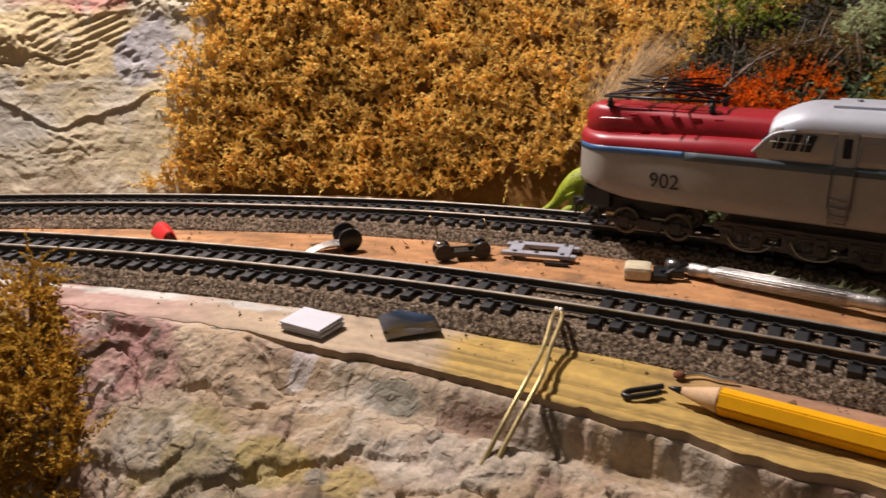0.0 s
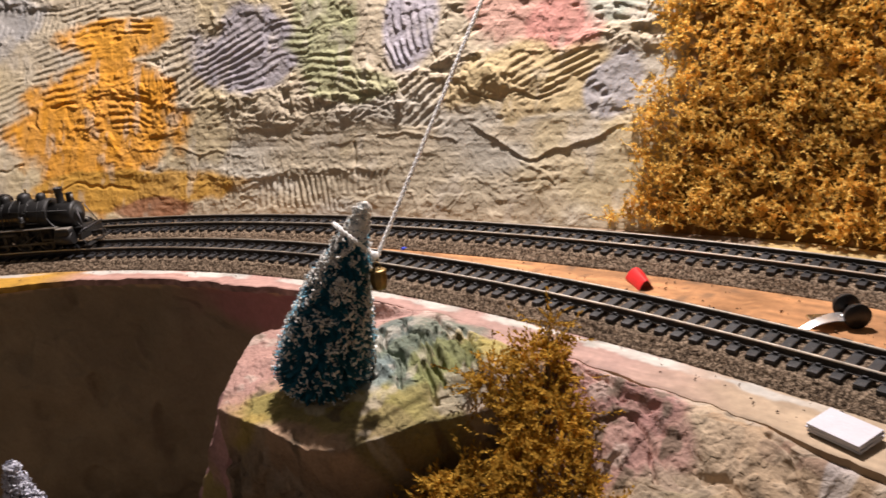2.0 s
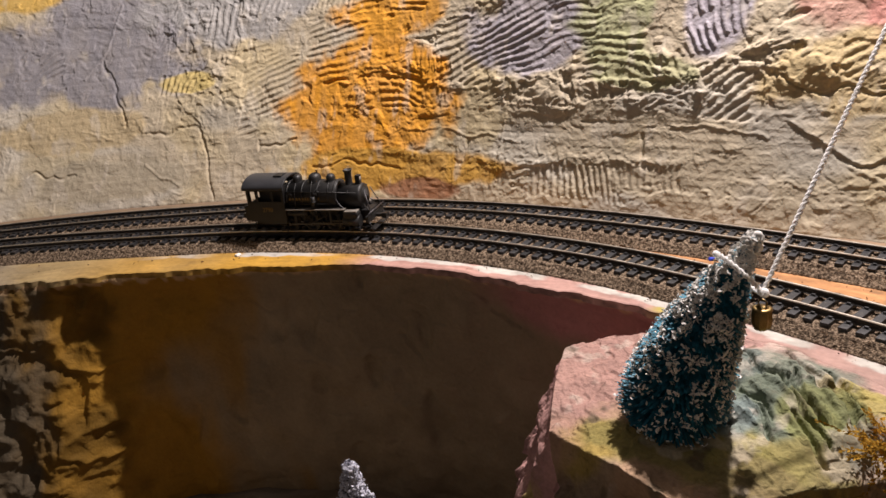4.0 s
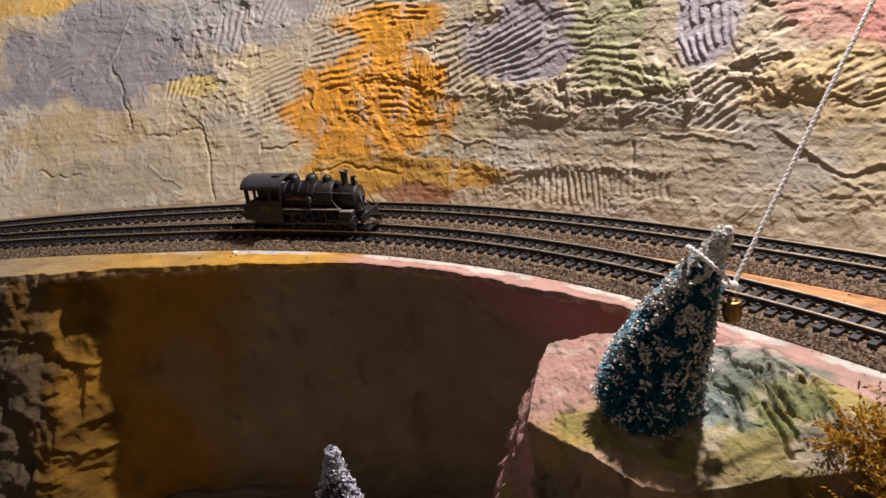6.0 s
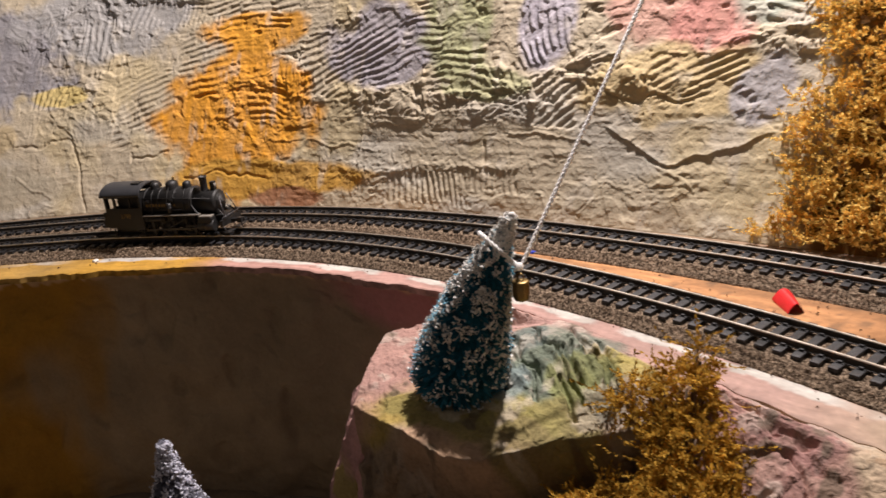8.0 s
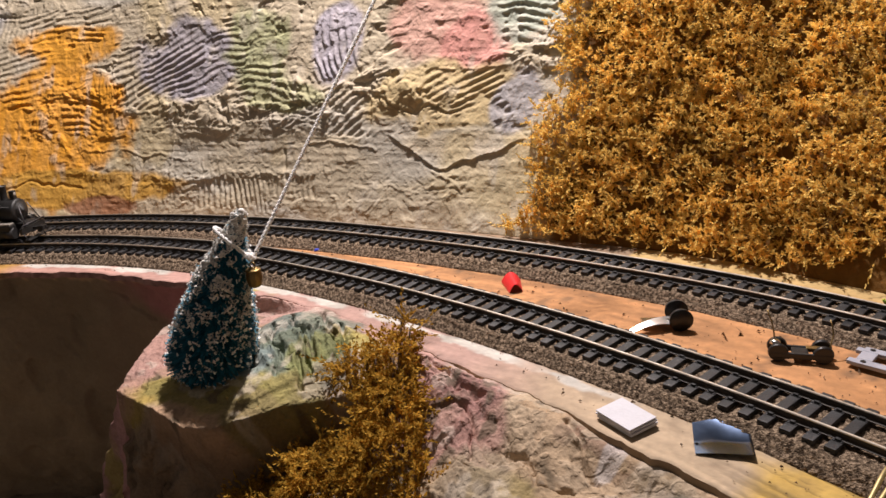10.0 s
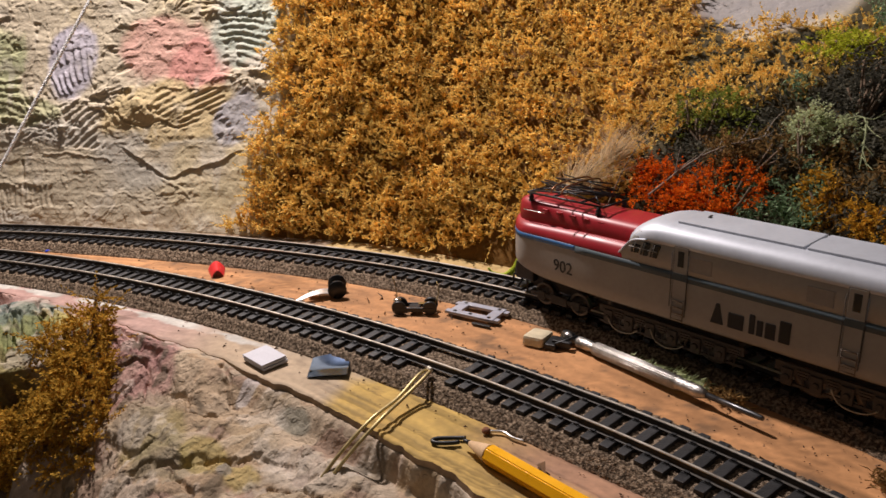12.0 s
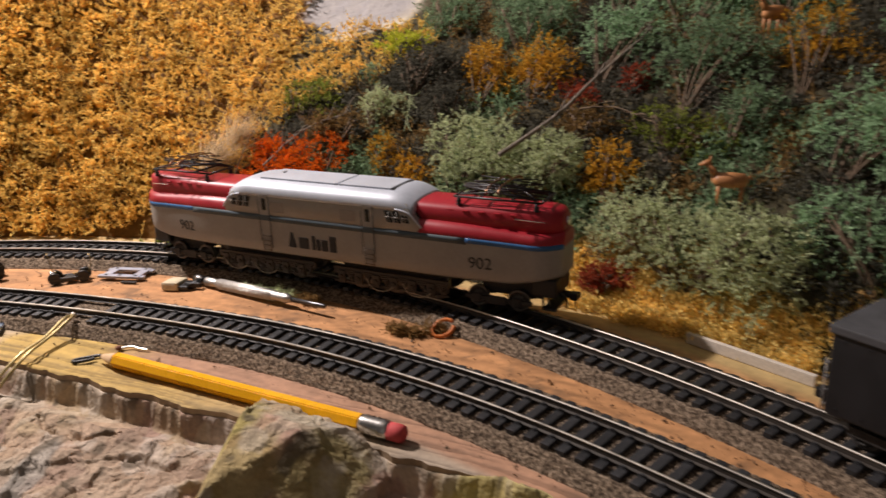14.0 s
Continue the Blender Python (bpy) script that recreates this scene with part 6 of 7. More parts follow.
def branch(points, r, label, seed, forks=4, material=None):
    ob = thing("dead_branch", Matrix(), label, "branch")
    g = random.Random(seed)
    line = bow(points, .003)
    part("stem", tube(bmesh.new(), line, [r * (1 - .7 * i / len(line)) for i in range(len(line))], 7), material or BARK, ob)
    for _ in range(forks):
        i = g.randrange(len(line) // 4, len(line) - 1)
        p = line[i]
        way = (line[min(i + 2, len(line) - 1)] - line[max(i - 2, 0)]).normalized()
        e = p + (way + Vector((g.uniform(-1, 1), g.uniform(-1, 1), g.uniform(-.4, 1))) * .7).normalized() * g.uniform(.008, .02)
        w = bow([p, p.lerp(e, .5) + Vector((0, 0, g.uniform(-.002, .003))), e], .002)
        part("twig", tube(bmesh.new(), w, [r * .5 * (1 - .7 * k / len(w)) for k in range(len(w))], 5), material or BARK, ob)
    return ob


GREYWOOD = mat("grey_dead_wood", (.22, .18, .14), .9, var=.35, scale=300, bump=.0003, bscale=1500)
branch([(0.2800, 0.3428, 0.0693), (0.3142, 0.3492, 0.0889), (0.3417, 0.3763, 0.1039), (0.3910, 0.4194, 0.1292)], .0014, "grey dead branch leaning across the wood", 3, 6, GREYWOOD)
branch([on_slope(.478, .052, .024), on_slope(.500, .072, .026), on_slope(.530, .082, .022)], .0008, "thin dead twig above the orange shrub", 4, 9, GREYWOOD)
branch([on_slope(.452, .045, .020), on_slope(.452, .066, .020), on_slope(.455, .088, .016)], .0004, "single upright dry stem behind the locomotive", 5, 1)
branch([on_slope(.555, .086, .020), on_slope(.572, .092, .024), on_slope(.585, .072, .024)], .0005, "pale forked twig in the dark thicket", 6, 6, SAGE)
branch([on_slope(.70, .086, .030), on_slope(.735, .090, .034), on_slope(.765, .084, .030)], .0007, "reddish dead twig under the blue-green tree", 7, 6)


# ---- toy animals, plain shapes ----
def deer(base, heading, scale, label):
    bm = bmesh.new()
    lathe(bm, [(.0005, -.009), (.0036, -.007), (.0042, 0), (.0036, .006), (.0012, .0085)], 12, Matrix.Translation((0, 0, .012)) @ Matrix.Rotation(radians(90), 4, "Y"))
    for x, y in ((-.006, -.002), (-.006, .002), (.005, -.002), (.005, .002)):
        rod(bm, (x, y, .010), (x + .0004, y, 0), .0010, .0005, 7)
    rod(bm, (.006, 0, .013), (.0105, 0, .020), .0022, .0013, 8)
    lathe(bm, [(.0003, -.0025), (.0015, -.001), (.0014, .001), (.0005, .004)], 8, Matrix.Translation((.0115, 0, .0208)) @ Matrix.Rotation(radians(110), 4, "Y"))
    for y in (-.001, .001):
        rod(bm, (.0105, y, .0218), (.0095, y * 2.6, .0245), .0005, .0001, 5)
    rod(bm, (-.0085, 0, .014), (-.0105, 0, .0125), .0008, .0003, 6)
    bm.transform(Matrix.Translation(base) @ Matrix.Rotation(heading, 4, "Z") @ Matrix.Scale(scale, 4))
    tagged(part("deer_figurine", bm, mat("tan_toy_plastic", (.50, .22, .08), .5, var=.25, scale=200)), label, "figurine")


deer(on_slope(.845, .060, .050), radians(160), .9, "orange-tan toy deer standing among the bushes")
deer(on_slope(.806, .126, .030), radians(200), 1.0, "pale tan toy deer on the upper slope")


def toy_dinosaur():
    bm = bmesh.new()
    spine = bow([(.0505, .4242, .0088), (.0531, .4238, .0062), (.0601, .4226, .0056), (.0660, .4216, .0096), (.0712, .4208, .0160), (.0769, .4199, .0208), (.0830, .4190, .0232), (.0890, .4181, .0262), (.0935, .4172, .0318), (.0985, .4160, .0335)], .001)
    count = len(spine)
    tube(bm, spine, [.0006 + .0042 * math.exp(-((i / count - .60) / .20) ** 2) + .0012 * min(1, 4 * i / count) for i in range(count)], 12)
    for x, y in ((.0722, .4180), (.0770, .4236)):
        leg = bow([(x + .001, y, .0165), (x + .0035, y - .001, .0105), (x - .0025, y - .001, .0058), (x - .0020, y - .001, .0014), (x + .0035, y - .003, .0008)], .001)
        tube(bm, leg, [.0036 - .0024 * i / len(leg) for i in range(len(leg))], 9)
    for y in (.4155, .4210):
        rod(bm, (.0875, y, .0235), (.0925, y - .002, .0200), .0012, .0005, 6)
    lime = mat("lime_toy_plastic", (.34, .42, .02), .4, var=.4, scale=260, bump=.0006, bscale=1300)
    tagged(part("dinosaur_toy", bm, lime), "lime-green plastic toy dinosaur standing behind the back track", "toy")


toy_dinosaur()


# ---- loose things on the deck ----
def along(a, b, z=0.0):
    """A frame at a, its x axis towards b."""
    d = Vector((b[0] - a[0], b[1] - a[1], 0))
    return Matrix.Translation((a[0], a[1], z)) @ Matrix.Rotation(math.atan2(d.y, d.x), 4, "Z"), d.length


def pencil():
    m, length = along((.079, .259), (.219, .172))
    ob = thing("pencil", m, "yellow hexagonal pencil with a red eraser lying on the deck", "pencil")
    r, z = .0038, .0036
    turn = Matrix.Translation((0, 0, z)) @ Matrix.Rotation(radians(90), 4, "Y")
    yellow = mat("yellow_lacquer", (.90, .44, .008), .28, var=.08, scale=80)
    bm = bmesh.new()
    bmesh.ops.create_cone(bm, cap_ends=True, segments=6, radius1=r, radius2=r, depth=length - .032)
    bmesh.ops.bevel(bm, geom=bm.edges[:], offset=.0004, segments=2, affect="EDGES")
    bm.transform(turn @ Matrix.Translation((0, 0, .013 + (length - .032) / 2)))
    part("shaft", bm, yellow, ob)
    part("sharpened_wood", lathe(bmesh.new(), [(.0010, .0035), (.0034, .0128), (.0035, .0132)], 18, turn), mat("bare_cedar", (.62, .42, .24), .75, var=.2, scale=300), ob, "bare cedar cone")
    part("lead", lathe(bmesh.new(), [(.0001, 0), (.0005, .0008), (.0011, .0037)], 10, turn), mat("graphite", (.03, .03, .035), .35, var=.2, scale=400), ob)
    e = length - .019
    rows = [(.0036, e)] + [(.0037 + .0003 * (k % 2), e + .001 + k * .0012) for k in range(9)] + [(.0036, e + .0125)]
    part("ferrule", lathe(bmesh.new(), rows, 22, turn), STEEL, ob, "bright ribbed metal ferrule")
    part("eraser", lathe(bmesh.new(), [(.0034, e + .012), (.0035, e + .0165), (.0032, e + .0182), (.0022, e + .0190), (.0004, e + .0192)], 20, turn), mat("red_rubber", (.50, .06, .06), .8, var=.15, scale=300), ob)


pencil()


KNURL = mat("worn_knurled_steel", (.50, .48, .45), .42, metal=1.0, var=.3, scale=400, bump=.0003, bscale=1400)


def screwdriver():
    m, length = along((.107, .352), (.182, .294))
    ob = thing("screwdriver", m, "slim steel precision screwdriver lying between the tracks", "screwdriver")
    turn = Matrix.Translation((0, 0, .0031)) @ Matrix.Rotation(radians(88.4), 4, "Y")
    bm = bmesh.new()
    rows = [(.0020, .003), (.0026, .0035), (.0026, .010), (.0022, .011), (.0022, .0125), (.0029, .0135), (.0029, .058), (.0025, .0595), (.0025, .0605), (.0026, .0675), (.0014, .0710)]
    lathe(bm, rows, 28, turn)
    part("handle", bm, KNURL, ob, "knurled bright steel handle")
    for k in range(22):
        bm = bmesh.new()
        a = 2 * math.pi * k / 22
        p, q = Vector((.0029 * math.cos(a), .0029 * math.sin(a), .0140)), Vector((.0029 * math.cos(a), .0029 * math.sin(a), .0576))
        rod(bm, turn @ p, turn @ q, .00022, None, 5)
        part("rib", bm, KNURL, ob)
    part("swivel_cap", lathe(bmesh.new(), [(.0010, -.006), (.0030, -.0056), (.0030, -.0015), (.0016, 0), (.0014, .0032)], 20, turn), mat("dark_steel", (.30, .29, .28), .3, metal=1.0, var=.25, scale=300), ob)
    bm = lathe(bmesh.new(), [(.0012, .0705), (.0011, .086), (.0012, .090), (.0010, length - .0008), (.0008, length)], 12, turn)
    part("blade", bm, mat("blued_steel", (.10, .10, .105), .35, metal=.9, var=.3, scale=300), ob)


screwdriver()


def paper_pad():
    m, _ = along((-.0365, .3035), (-.0180, .2930), .0)
    ob = thing("paper_pad", m, "small pad of white paper squares on the deck edge", "paper")
    g = random.Random(5)
    white = mat("white_paper", (.60, .60, .65), .85, var=.06, scale=200, bump=.0001, bscale=900)
    for i in range(5):
        z = .0006 + i * .00062
        bm = box(bmesh.new(), (.0015, .0180), (.0, .0125), (z, z + .0005), .00012)
        bm.transform(Matrix.Translation((g.uniform(-.0004, .0004), g.uniform(-.0004, .0004), 0)) @ Matrix.Rotation(g.uniform(-.03, .03), 4, "Z"))
        for v in bm.verts:
            v.co.z += .0007 * (v.co.y / .0135) ** 2 * i / 5
        part("sheet", bm, white, ob)


paper_pad()


def foil():
    ob = thing("metal_foil", Matrix.Translation((.007, .303, .0)), "slightly bent square of bluish mirror foil on the deck edge", "foil")
    u, v = np.meshgrid(np.linspace(0, 1, 24), np.linspace(0, 1, 24), indexing="ij")
    a, b, c, d = (np.array(q) for q in ((-.0066, -.0088, 0), (.0108, -.0048, 0), (.0050, .0150, 0), (-.0110, .0068, 0)))
    flat = a * ((1 - u) * (1 - v))[..., None] + b * (u * (1 - v))[..., None] + c * (u * v)[..., None] + d * ((1 - u) * v)[..., None]
    flat[..., 2] = .0006 + .0018 * u + .0056 * np.maximum(0, v - .35) ** 1.3 * (.4 + .6 * u) + .0002 * np.sin(u * 5 + v * 3)
    low = flat - np.array((0, 0, .00012))
    sheet("foil", np.concatenate([flat, low[::-1]], 0), mat("blue_mirror_foil", (.15, .21, .34), .13, metal=1.0, var=.10, scale=60), ob)


foil()


def wires():
    g = random.Random(2)
    gold = mat("gilded_wire", (.50, .40, .19), .4, metal=.6, var=.35, scale=300)
    for k, off in enumerate((0, .0030)):
        ob = thing("feeder_wire", Matrix(), "gold-coloured feeder wire soldered to the rail, hanging over the edge", "wire", "feeder wires")
        pts = [(.0535 + off * .6, .2985 - off * .4, .0085), (.0525 + off * .7, .2925, .0088), (.0475 + off * .8, .2780, .0055), (.0425 + off, .2635, .0045), (.0355 + off, .2520, -.0030), (.0260 + off * 1.1, .2410, -.0150), (.0160 + off * 1.2, .2290, -.0280), (.008 + off, .218, -.040)]
        pts = [Vector(p) + Vector((g.uniform(-1, 1), g.uniform(-1, 1), g.uniform(-.5, .5))) * .0006 for p in pts]
        line = bow(pts, .0016)
        bm = tube(bmesh.new(), line, .00072, 8)
        part("conductor", bm, gold, ob)
        part("solder", lathe(bmesh.new(), [(.0003, -.0014), (.0010, -.0006), (.0011, .0006), (.0003, .0015)], 10, Matrix.Translation(pts[0])), RAIL, ob, "dull solder blob")


wires()


def wheelset():
    m, _ = along((-.0380, .3820), (-.0250, .3880), .0)
    ob = thing("loose_wheelset", m, "loose pair of black wheels on a silver bracket between the tracks", "model part")
    bm = box(bmesh.new(), (-.003, .0105), (-.0030, .0030), (.0020, .0034), .0005)
    rod(bm, (.012, -.001, .0040), (.007, -.001, .0030), .0012, .0010, 8)
    part("bracket", bm, STEEL, ob)
    u, v = np.meshgrid(np.linspace(0, 1, 20), np.linspace(-1, 1, 8), indexing="ij")
    tongue = np.stack([-.0105 + u * .021, -.008 + u * .007 + v * (.0010 + .0024 * u), .0010 + .0034 * np.sin(u * 2.4) + .0004 * v], -1)
    sheet("tongue", np.concatenate([tongue, (tongue - np.array((0, 0, .0004)))[::-1]], 0), mat("bright_tin", (.80, .80, .80), .3, metal=.8, var=.1, scale=200), ob)
    bm = bmesh.new()
    rod(bm, (.0130, -.0055, .0052), (.0130, .0062, .0052), .0010, None, 10)
    part("axle", bm, STEEL, ob)
    for y in (-.0045, .0055):
        wh = part("wheel", lathe(bmesh.new(), [(.0004, -.0011), (.0022, -.0012), (.0030, -.0004), (.0036, -.0004), (.0038, -.0011), (.0047, -.0011), (.0047, .0006), (.0051, .0008), (.0051, .0012), (.0004, .0012)], 28, Matrix.Translation((.0130, y, .0052)) @ Matrix.Rotation(radians(90), 4, "X")), BLACK, ob)
        part("hub", lathe(bmesh.new(), [(.0026, -.0008), (.0026, .0008)], 14, Matrix.Translation((.0130, y, .0052)) @ Matrix.Rotation(radians(90), 4, "X")), BLACK, wh)


wheelset()


def loose_truck():
    m, _ = along((.0135, .3715), (.0340, .3755), .0)
    ob = thing("loose_truck", m, "loose black truck frame with chrome and brass bits", "model part")
    bm = box(bmesh.new(), (-.001, .021), (-.0040, -.0028), (.0018, .0042), .0004)
    box(bm, (-.001, .021), (.0028, .0040), (.0018, .0042), .0004)
    box(bm, (.007, .013), (-.0035, .0035), (.0022, .0038), .0004)
    part("frame", bm, BLACK, ob)
    for x in (.002, .018):
        for y in (-.0030, .0030):
            part("wheel", lathe(bmesh.new(), [(.0034, -.0009), (.0038, -.0006), (.0034, .0009)], 18, Matrix.Translation((x, y, .0037)) @ Matrix.Rotation(radians(90), 4, "X")), BLACK, ob)
    part("chrome_cap", lathe(bmesh.new(), [(.0020, 0), (.0020, .0012), (.0004, .0016)], 14, Matrix.Translation((.001, 0, .0062))), STEEL, ob)
    part("brass_tab", box(bmesh.new(), (.012, .020), (-.0012, .0012), (.0050, .0056), .0002), BRASS, ob)
    bm = bmesh.new()
    tube(bm, bow([(.001, .001, .006), (.000, .004, .012), (-.002, .007, .017)], .002), .0003, 5)
    tube(bm, bow([(.020, .001, .004), (.022, .005, .009), (.021, .008, .014)], .002), .0003, 5)
    part("wire", bm, BRASS, ob)


loose_truck()


def loose_plate():
    m, _ = along((.0415, .3715), (.0665, .3645), .0)
    ob = thing("loose_plate", m, "grey-lilac plastic mounting plate with slots between the tracks", "model part")
    lilac = mat("grey_lilac_plastic", (.36, .37, .43), .4, var=.12, scale=200)
    bm = bmesh.new()
    for x, y in (((0, .0255), (0, .0040)), ((0, .0255), (.0115, .0155)), ((0, .0055), (.0040, .0115)), ((.0200, .0255), (.0040, .0115))):
        box(bm, x, y, (.0018, .0034), .0003)
    for x, y in ((-.0025, .001), (-.0025, .0115), (.0235, .001), (.0235, .0115)):
        box(bm, (x, x + .0045), (y, y + .0032), (.0014, .0030), .0003)
    part("plate", bm, lilac, ob)
    for x, y in ((.003, .002), (.0225, .002), (.003, .0135), (.0225, .0135), (.012, .0020)):
        part("screw_hole", lathe(bmesh.new(), [(.0010, .0033), (.0010, .00362)], 12, Matrix.Translation((x, y, 0))), BLACK, ob)
    part("rail_tab", box(bmesh.new(), (.016, .026), (-.004, -.002), (.0006, .0016), .0002), BLACK, ob)


loose_plate()

m, _ = along((.085, .346), (.093, .344), .0)
ob = thing("cream_block", m, "worn cream eraser block with a black clip", "eraser")
bm = box(bmesh.new(), (-.001, .009), (.000, .0140), (.0004, .0054), .0014)
bm.transform(Matrix.Rotation(radians(-6), 4, "X"))
part("block", bm, mat("cream_rubber", (.58, .50, .34), .8, var=.2, scale=200, bump=.0004, bscale=500), ob)
bm = box(bmesh.new(), (.0095, .0150), (.001, .012), (.0004, .0030), .0006)
box(bm, (.012, .021), (.004, .007), (.001, .0042), .0006)
rod(bm, (.014, .002, .003), (.022, .011, .005), .0008, None, 8)
part("clip", bm, BLACK, ob)

bm = bmesh.new()
u, v = np.meshgrid(np.linspace(-1, 1, 16), np.linspace(0, 1, 10), indexing="ij")
shell = np.stack([u * .0040 * (1 - .3 * v), v * .0125 - .006, .0066 - .0054 * u**2 - .0015 * v], -1)
inner = shell - np.array((0, 0, .0007))
ob = sheet("red_shell", np.concatenate([shell, inner[::-1]], 0), mat("red_plastic", (.72, .025, .03), .35, var=.12, scale=200))
ob.matrix_world = Matrix.Translation((-.113, .405, .0002)) @ Matrix.Rotation(radians(215), 4, "Z") @ Matrix.Diagonal((1.25, 1.15, .85, 1))
tagged(ob, "broken red plastic shell on the orange deck", "plastic scrap")

for label, p, size, colour in (("small white chip beside the track", (-.264, .4235), (.0035, .0026, .0022), (.75, .74, .72)), ("small blue plastic chip between the tracks", (-.2515, .4205), (.0058, .0028, .0012), (.02, .05, .50)),
                               ("folded scrap of white paper between the tracks", (-.528, .352), (.0075, .0050, .0022), (.75, .76, .78)), ("white chip lying on the rim", (-.505, .2965), (.0042, .0030, .0012), (.80, .78, .74))):
    bm = box(bmesh.new(), (-size[0] / 2, size[0] / 2), (-size[1] / 2, size[1] / 2), (0, size[2]), size[2] * .3, None, .25)
    bm.transform(Matrix.Translation((p[0], p[1], .0003)) @ Matrix.Rotation(p[0] * 9, 4, "Z"))
    tagged(part("chip", bm, mat("chip_" + label.split()[1], colour, .6, var=.12, scale=200)), label, "scrap")

# black staple-like clip by the pencil tip, a bent nail, an orange ring, dry sprigs
bm = tube(bmesh.new(), bow([(.0790, .2635, .0014), (.0740, .2625, .0012), (.0690, .2610, .0012), (.0675, .2592, .0012), (.0690, .2580, .0012), (.0745, .2590, .0014), (.0775, .2600, .0016)], .0008), .0008, 8)
tagged(part("wire_clip", bm, BLACK), "small black bent wire clip at the pencil point", "clip")
nail = thing("bent_nail", Matrix(), "bent bright nail with a rusty head on the deck", "nail")
part("shank", tube(bmesh.new(), bow([(.0860, .2700, .0012), (.0910, .2705, .0014), (.0950, .2680, .0012), (.0998, .2664, .0012)], .001), .0006, 7), STEEL, nail)
part("head", lathe(bmesh.new(), [(.0016, -.0007), (.0018, 0), (.0010, .0009)], 10, Matrix.Translation((.0850, .2700, .0015))), mat("rust", (.16, .06, .03), .9, var=.4, scale=400), nail)
hoop = [Vector((.240 + .0052 * math.cos(a), .2615 + .0032 * math.sin(a), .0040 + .0030 * math.sin(a + .5))) for a in np.linspace(.4, 2 * math.pi - .2, 26)]
tagged(part("orange_ring", tube(bmesh.new(), hoop, .0009, 8), mat("orange_rubber", (.62, .17, .025), .55, var=.2, scale=300)), "small orange rubber ring between the tracks", "ring")


def sprig(p, way, n, stuff, label, seed):
    g = np.random.default_rng(seed)
    ob = thing("dry_sprig", Matrix.Translation(p), label, "dry plant")
    k = g.random((n, 1))
    c = k * np.array(way) + g.normal(0, .0014, (n, 3)) * (1.2 - k)
    c[:, 2] = np.abs(c[:, 2]) + .0008
    v, f = blades(c, np.tile(np.array((way[0], way[1], .004)) * 60, (n, 1)), 5, .0045, .00035, .0008, seed, .5)
    v[:, 2] = np.maximum(v[:, 2], .0002)
    raw("leaves", v, f, stuff, ob)
    part("stem", tube(bmesh.new(), bow([(0, 0, .0012), Vector(way) * .5 + Vector((0, 0, .002)), Vector(way)], .002), .0004, 5), BARK, ob)


sprig((.132, .338, 0), (.030, -.017, .002), 130, SAGE, "dried grey-green sprig beside the screwdriver", 41)
sprig((.166, .316, 0), (.010, -.006, .002), 60, BROWN, "dried brown sprig beside the screwdriver", 43)
sprig((.214, .270, 0), (.014, -.008, .001), 110, BROWN, "crumbled brown sprig between the tracks", 44)
sprig((.176, .343, .0), (-.012, .010, .001), 50, OCHRE, "ochre sprig lying by the back track", 45)
sprig((.232, .2655, 0), (.010, -.004, .001), 70, BROWN, "brown leaf litter beside the orange ring", 46)

m, length = along((.350, .236), (.384, .189))
bm = box(bmesh.new(), (0, length), (-.0012, .0012), (.0002, .0052), .0003)
bm.transform(m)
tagged(part("wood_strip", bm, mat("whitewashed_wood", (.62, .56, .48), .8, var=.2, scale=150, stretch=(1, 6, 6))), "whitewashed wooden strip beside the back track", "wood strip")


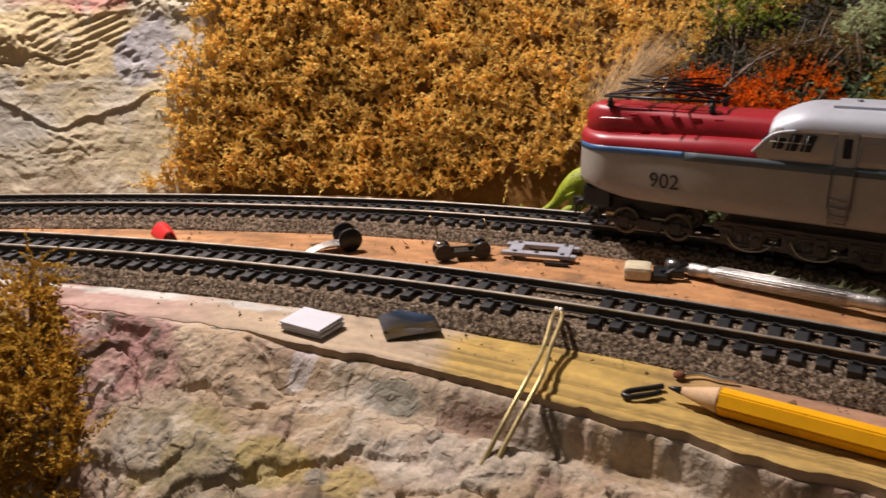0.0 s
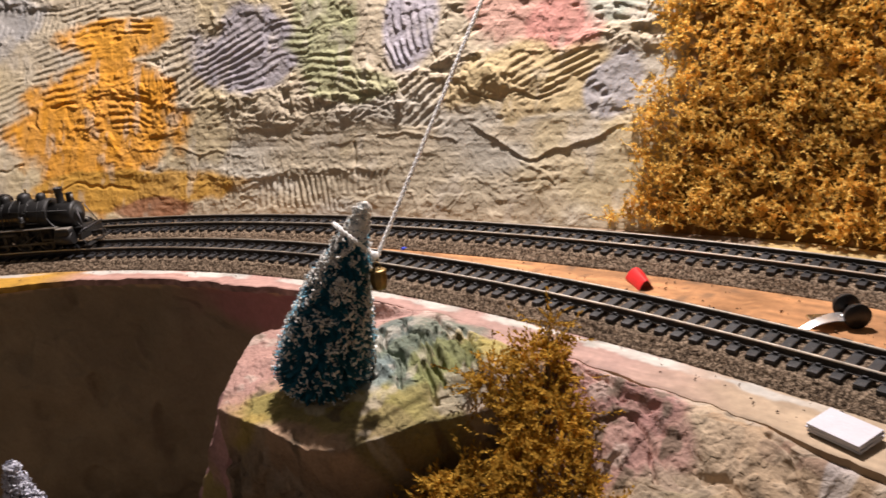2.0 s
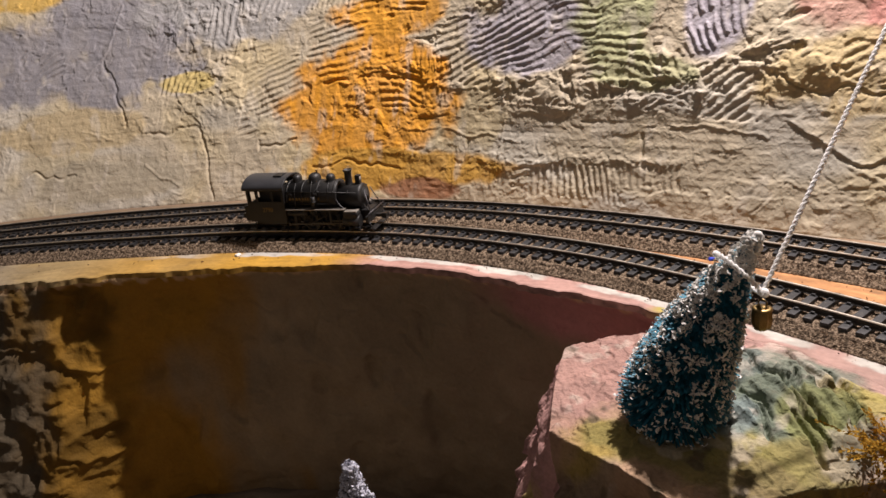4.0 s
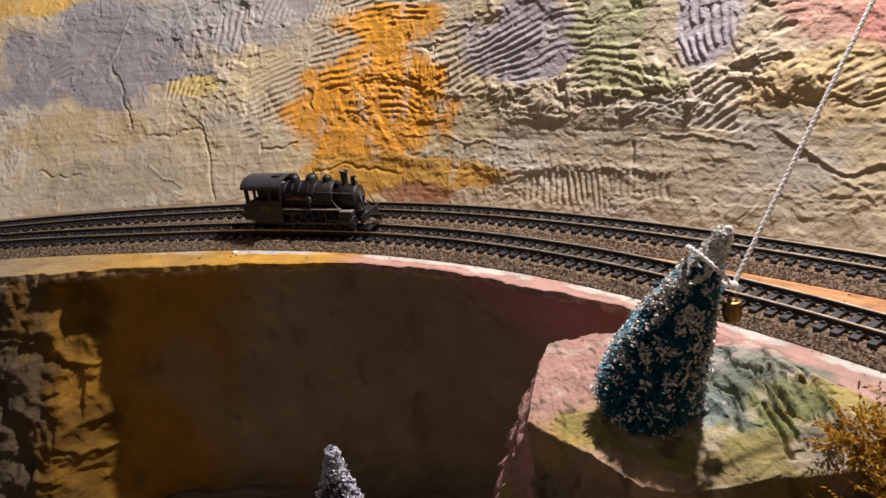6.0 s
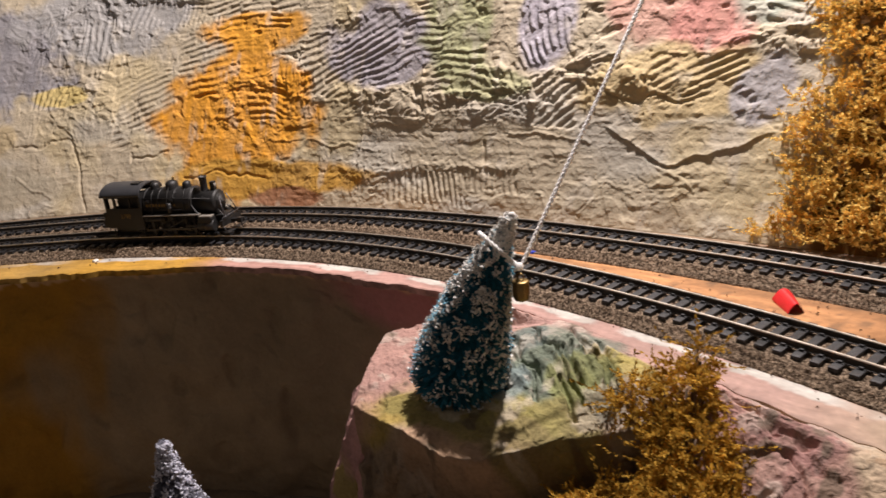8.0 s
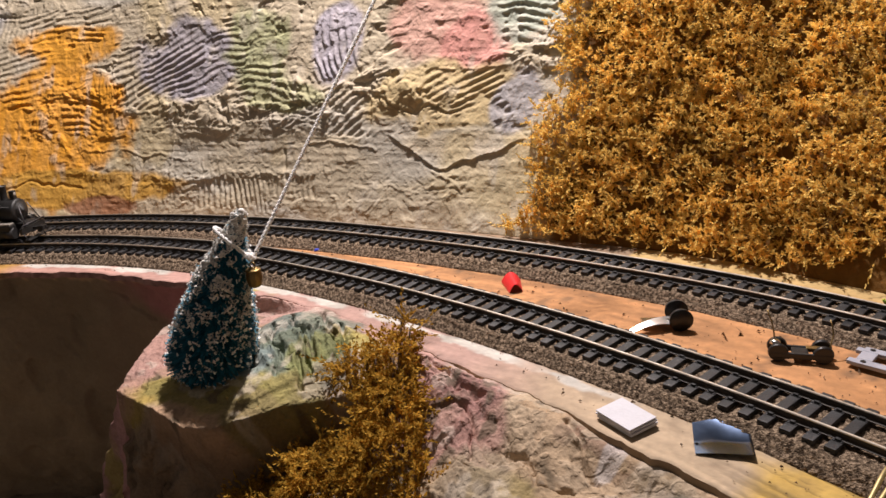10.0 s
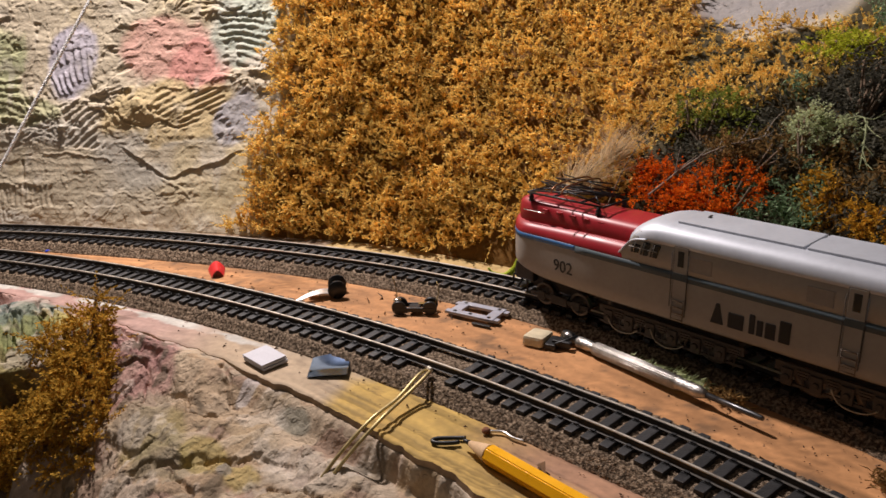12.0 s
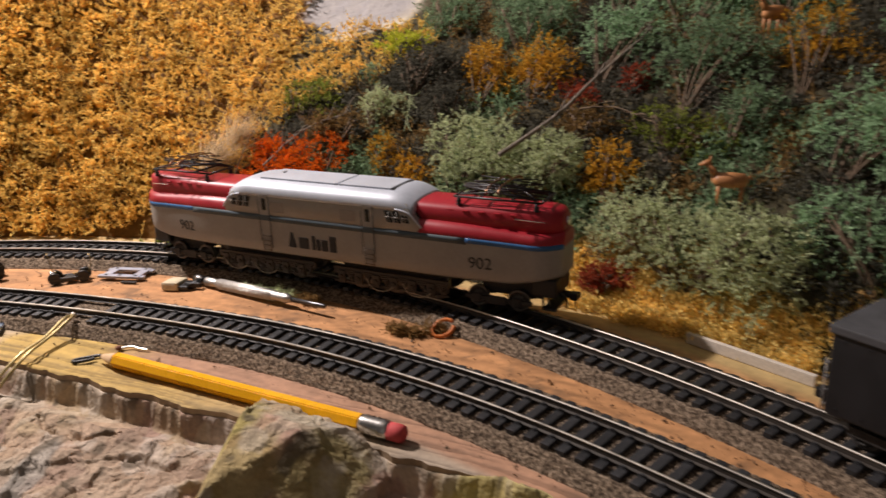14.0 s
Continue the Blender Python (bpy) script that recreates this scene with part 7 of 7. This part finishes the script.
def tender(m):
    ob = thing("coal_tender", m, "dark grey model tender car on the back track", "model train")
    dark = mat("dark_grey_paint", (.010, .010, .012), .5, var=.25, scale=120)
    body = part("body", box(bmesh.new(), (-.048, .048), (-.0155, .0155), (.0110, .0400), .0008), dark, ob)
    part("rim", box(bmesh.new(), (-.0490, .0490), (-.0165, .0165), (.0395, .0425), .0006), mat("pale_grey_edge", (.07, .07, .075), .55, var=.2, scale=150), ob, "paler grey top rim")
    bm = bmesh.new()
    for x in np.linspace(-.044, .044, 12):
        for z in (.0135, .0375):
            for y in (-.0156, .0156):
                rod(bm, (x, y - .0002, z), (x, y + .0002, z), .0004, None, 6)
    part("rivets", bm, dark, body)
    part("underframe", box(bmesh.new(), (-.049, .049), (-.0110, .0110), (.0080, .0112), .0004), GRIME, ob)
    for x in (-.036, -.018, .018, .036):
        for y in (-.0083, .0083):
            wheel(ob, x, y, .0056, .0053, GRIME, "wheel", 8)
    for cx in (-.027, .027):
        bm = bmesh.new()
        for y in (-.0115, .0115):
            box(bm, (cx - .014, cx + .014), (y - .0008, y + .0008), (.0045, .0080), .0004)
        part("truck", bm, GRIME, ob)
    for y in (-.0130, .0130):
        bm = bmesh.new()
        for q in (-.0018, .0018):
            rod(bm, (-.0490, y + q, .0100), (-.0490, y + q, .0300), .0003, None, 5)
        for z in (.0130, .0180, .0230, .0280):
            rod(bm, (-.0490, y - .0018, z), (-.0490, y + .0018, z), .0003, None, 5)
        part("ladder", bm, mat("pale_grey_wire", (.30, .29, .28), .5, var=.2, scale=200), ob)
    coupler(ob, -.0480, -1, .0095)
    coupler(ob, .0480, 1, .0095)


tender(Matrix.Translation(spot(1.012, float(TRACK_B(1.012)) + .004, .0096)) @ Matrix.Rotation(-1.012 - .03, 4, "Z"))


def build_crumbs():
    """Crumbs of cork, leaf and gravel scattered over the deck."""
    g = np.random.default_rng(17)
    n = 3200
    th = g.uniform(-.78, 1.0, n)
    a, b = TRACK_A(th) + .021, TRACK_B(th) - .021
    r = np.where(g.random(n) < .72, a + (b - a) * g.beta(.7, .7, n), EDGE(th) + .004 + (TRACK_A(th) - .024 - EDGE(th)) * g.random(n) ** .6)
    keep = (g.random(n) < .25 + .75 * smooth(.15, .5, th)) | (g.random(n) < .2)
    th, r = th[keep], r[keep]
    n = len(th)
    size = .00028 * np.exp(g.normal(0, .55, n))[:, None]
    c = ringed(th, r, .0004 + size[:, 0] * .5)
    d = g.normal(0, 1, (n, 4, 3))
    d /= np.linalg.norm(d, axis=2, keepdims=True)
    d[:, 0] = (0, 0, 1)
    d[:, 1:, 2] = -.4
    v = (c[:, None] + d * size[:, None] * np.array((1.6, 1.6, .9))).reshape(-1, 3)
    i = np.arange(n)[:, None] * 4
    f = np.concatenate([np.concatenate([i + p, i + q, i + s], 1) for p, q, s in ((0, 1, 2), (0, 2, 3), (0, 3, 1), (1, 3, 2))], 0)
    tagged(raw("crumbs", v, f, mat("crumbs", (.13, .08, .045), .95, var=.4, scale=300, island=.6)), "brown crumbs and leaf litter scattered on the deck", "litter", "", "stuff")


build_crumbs()
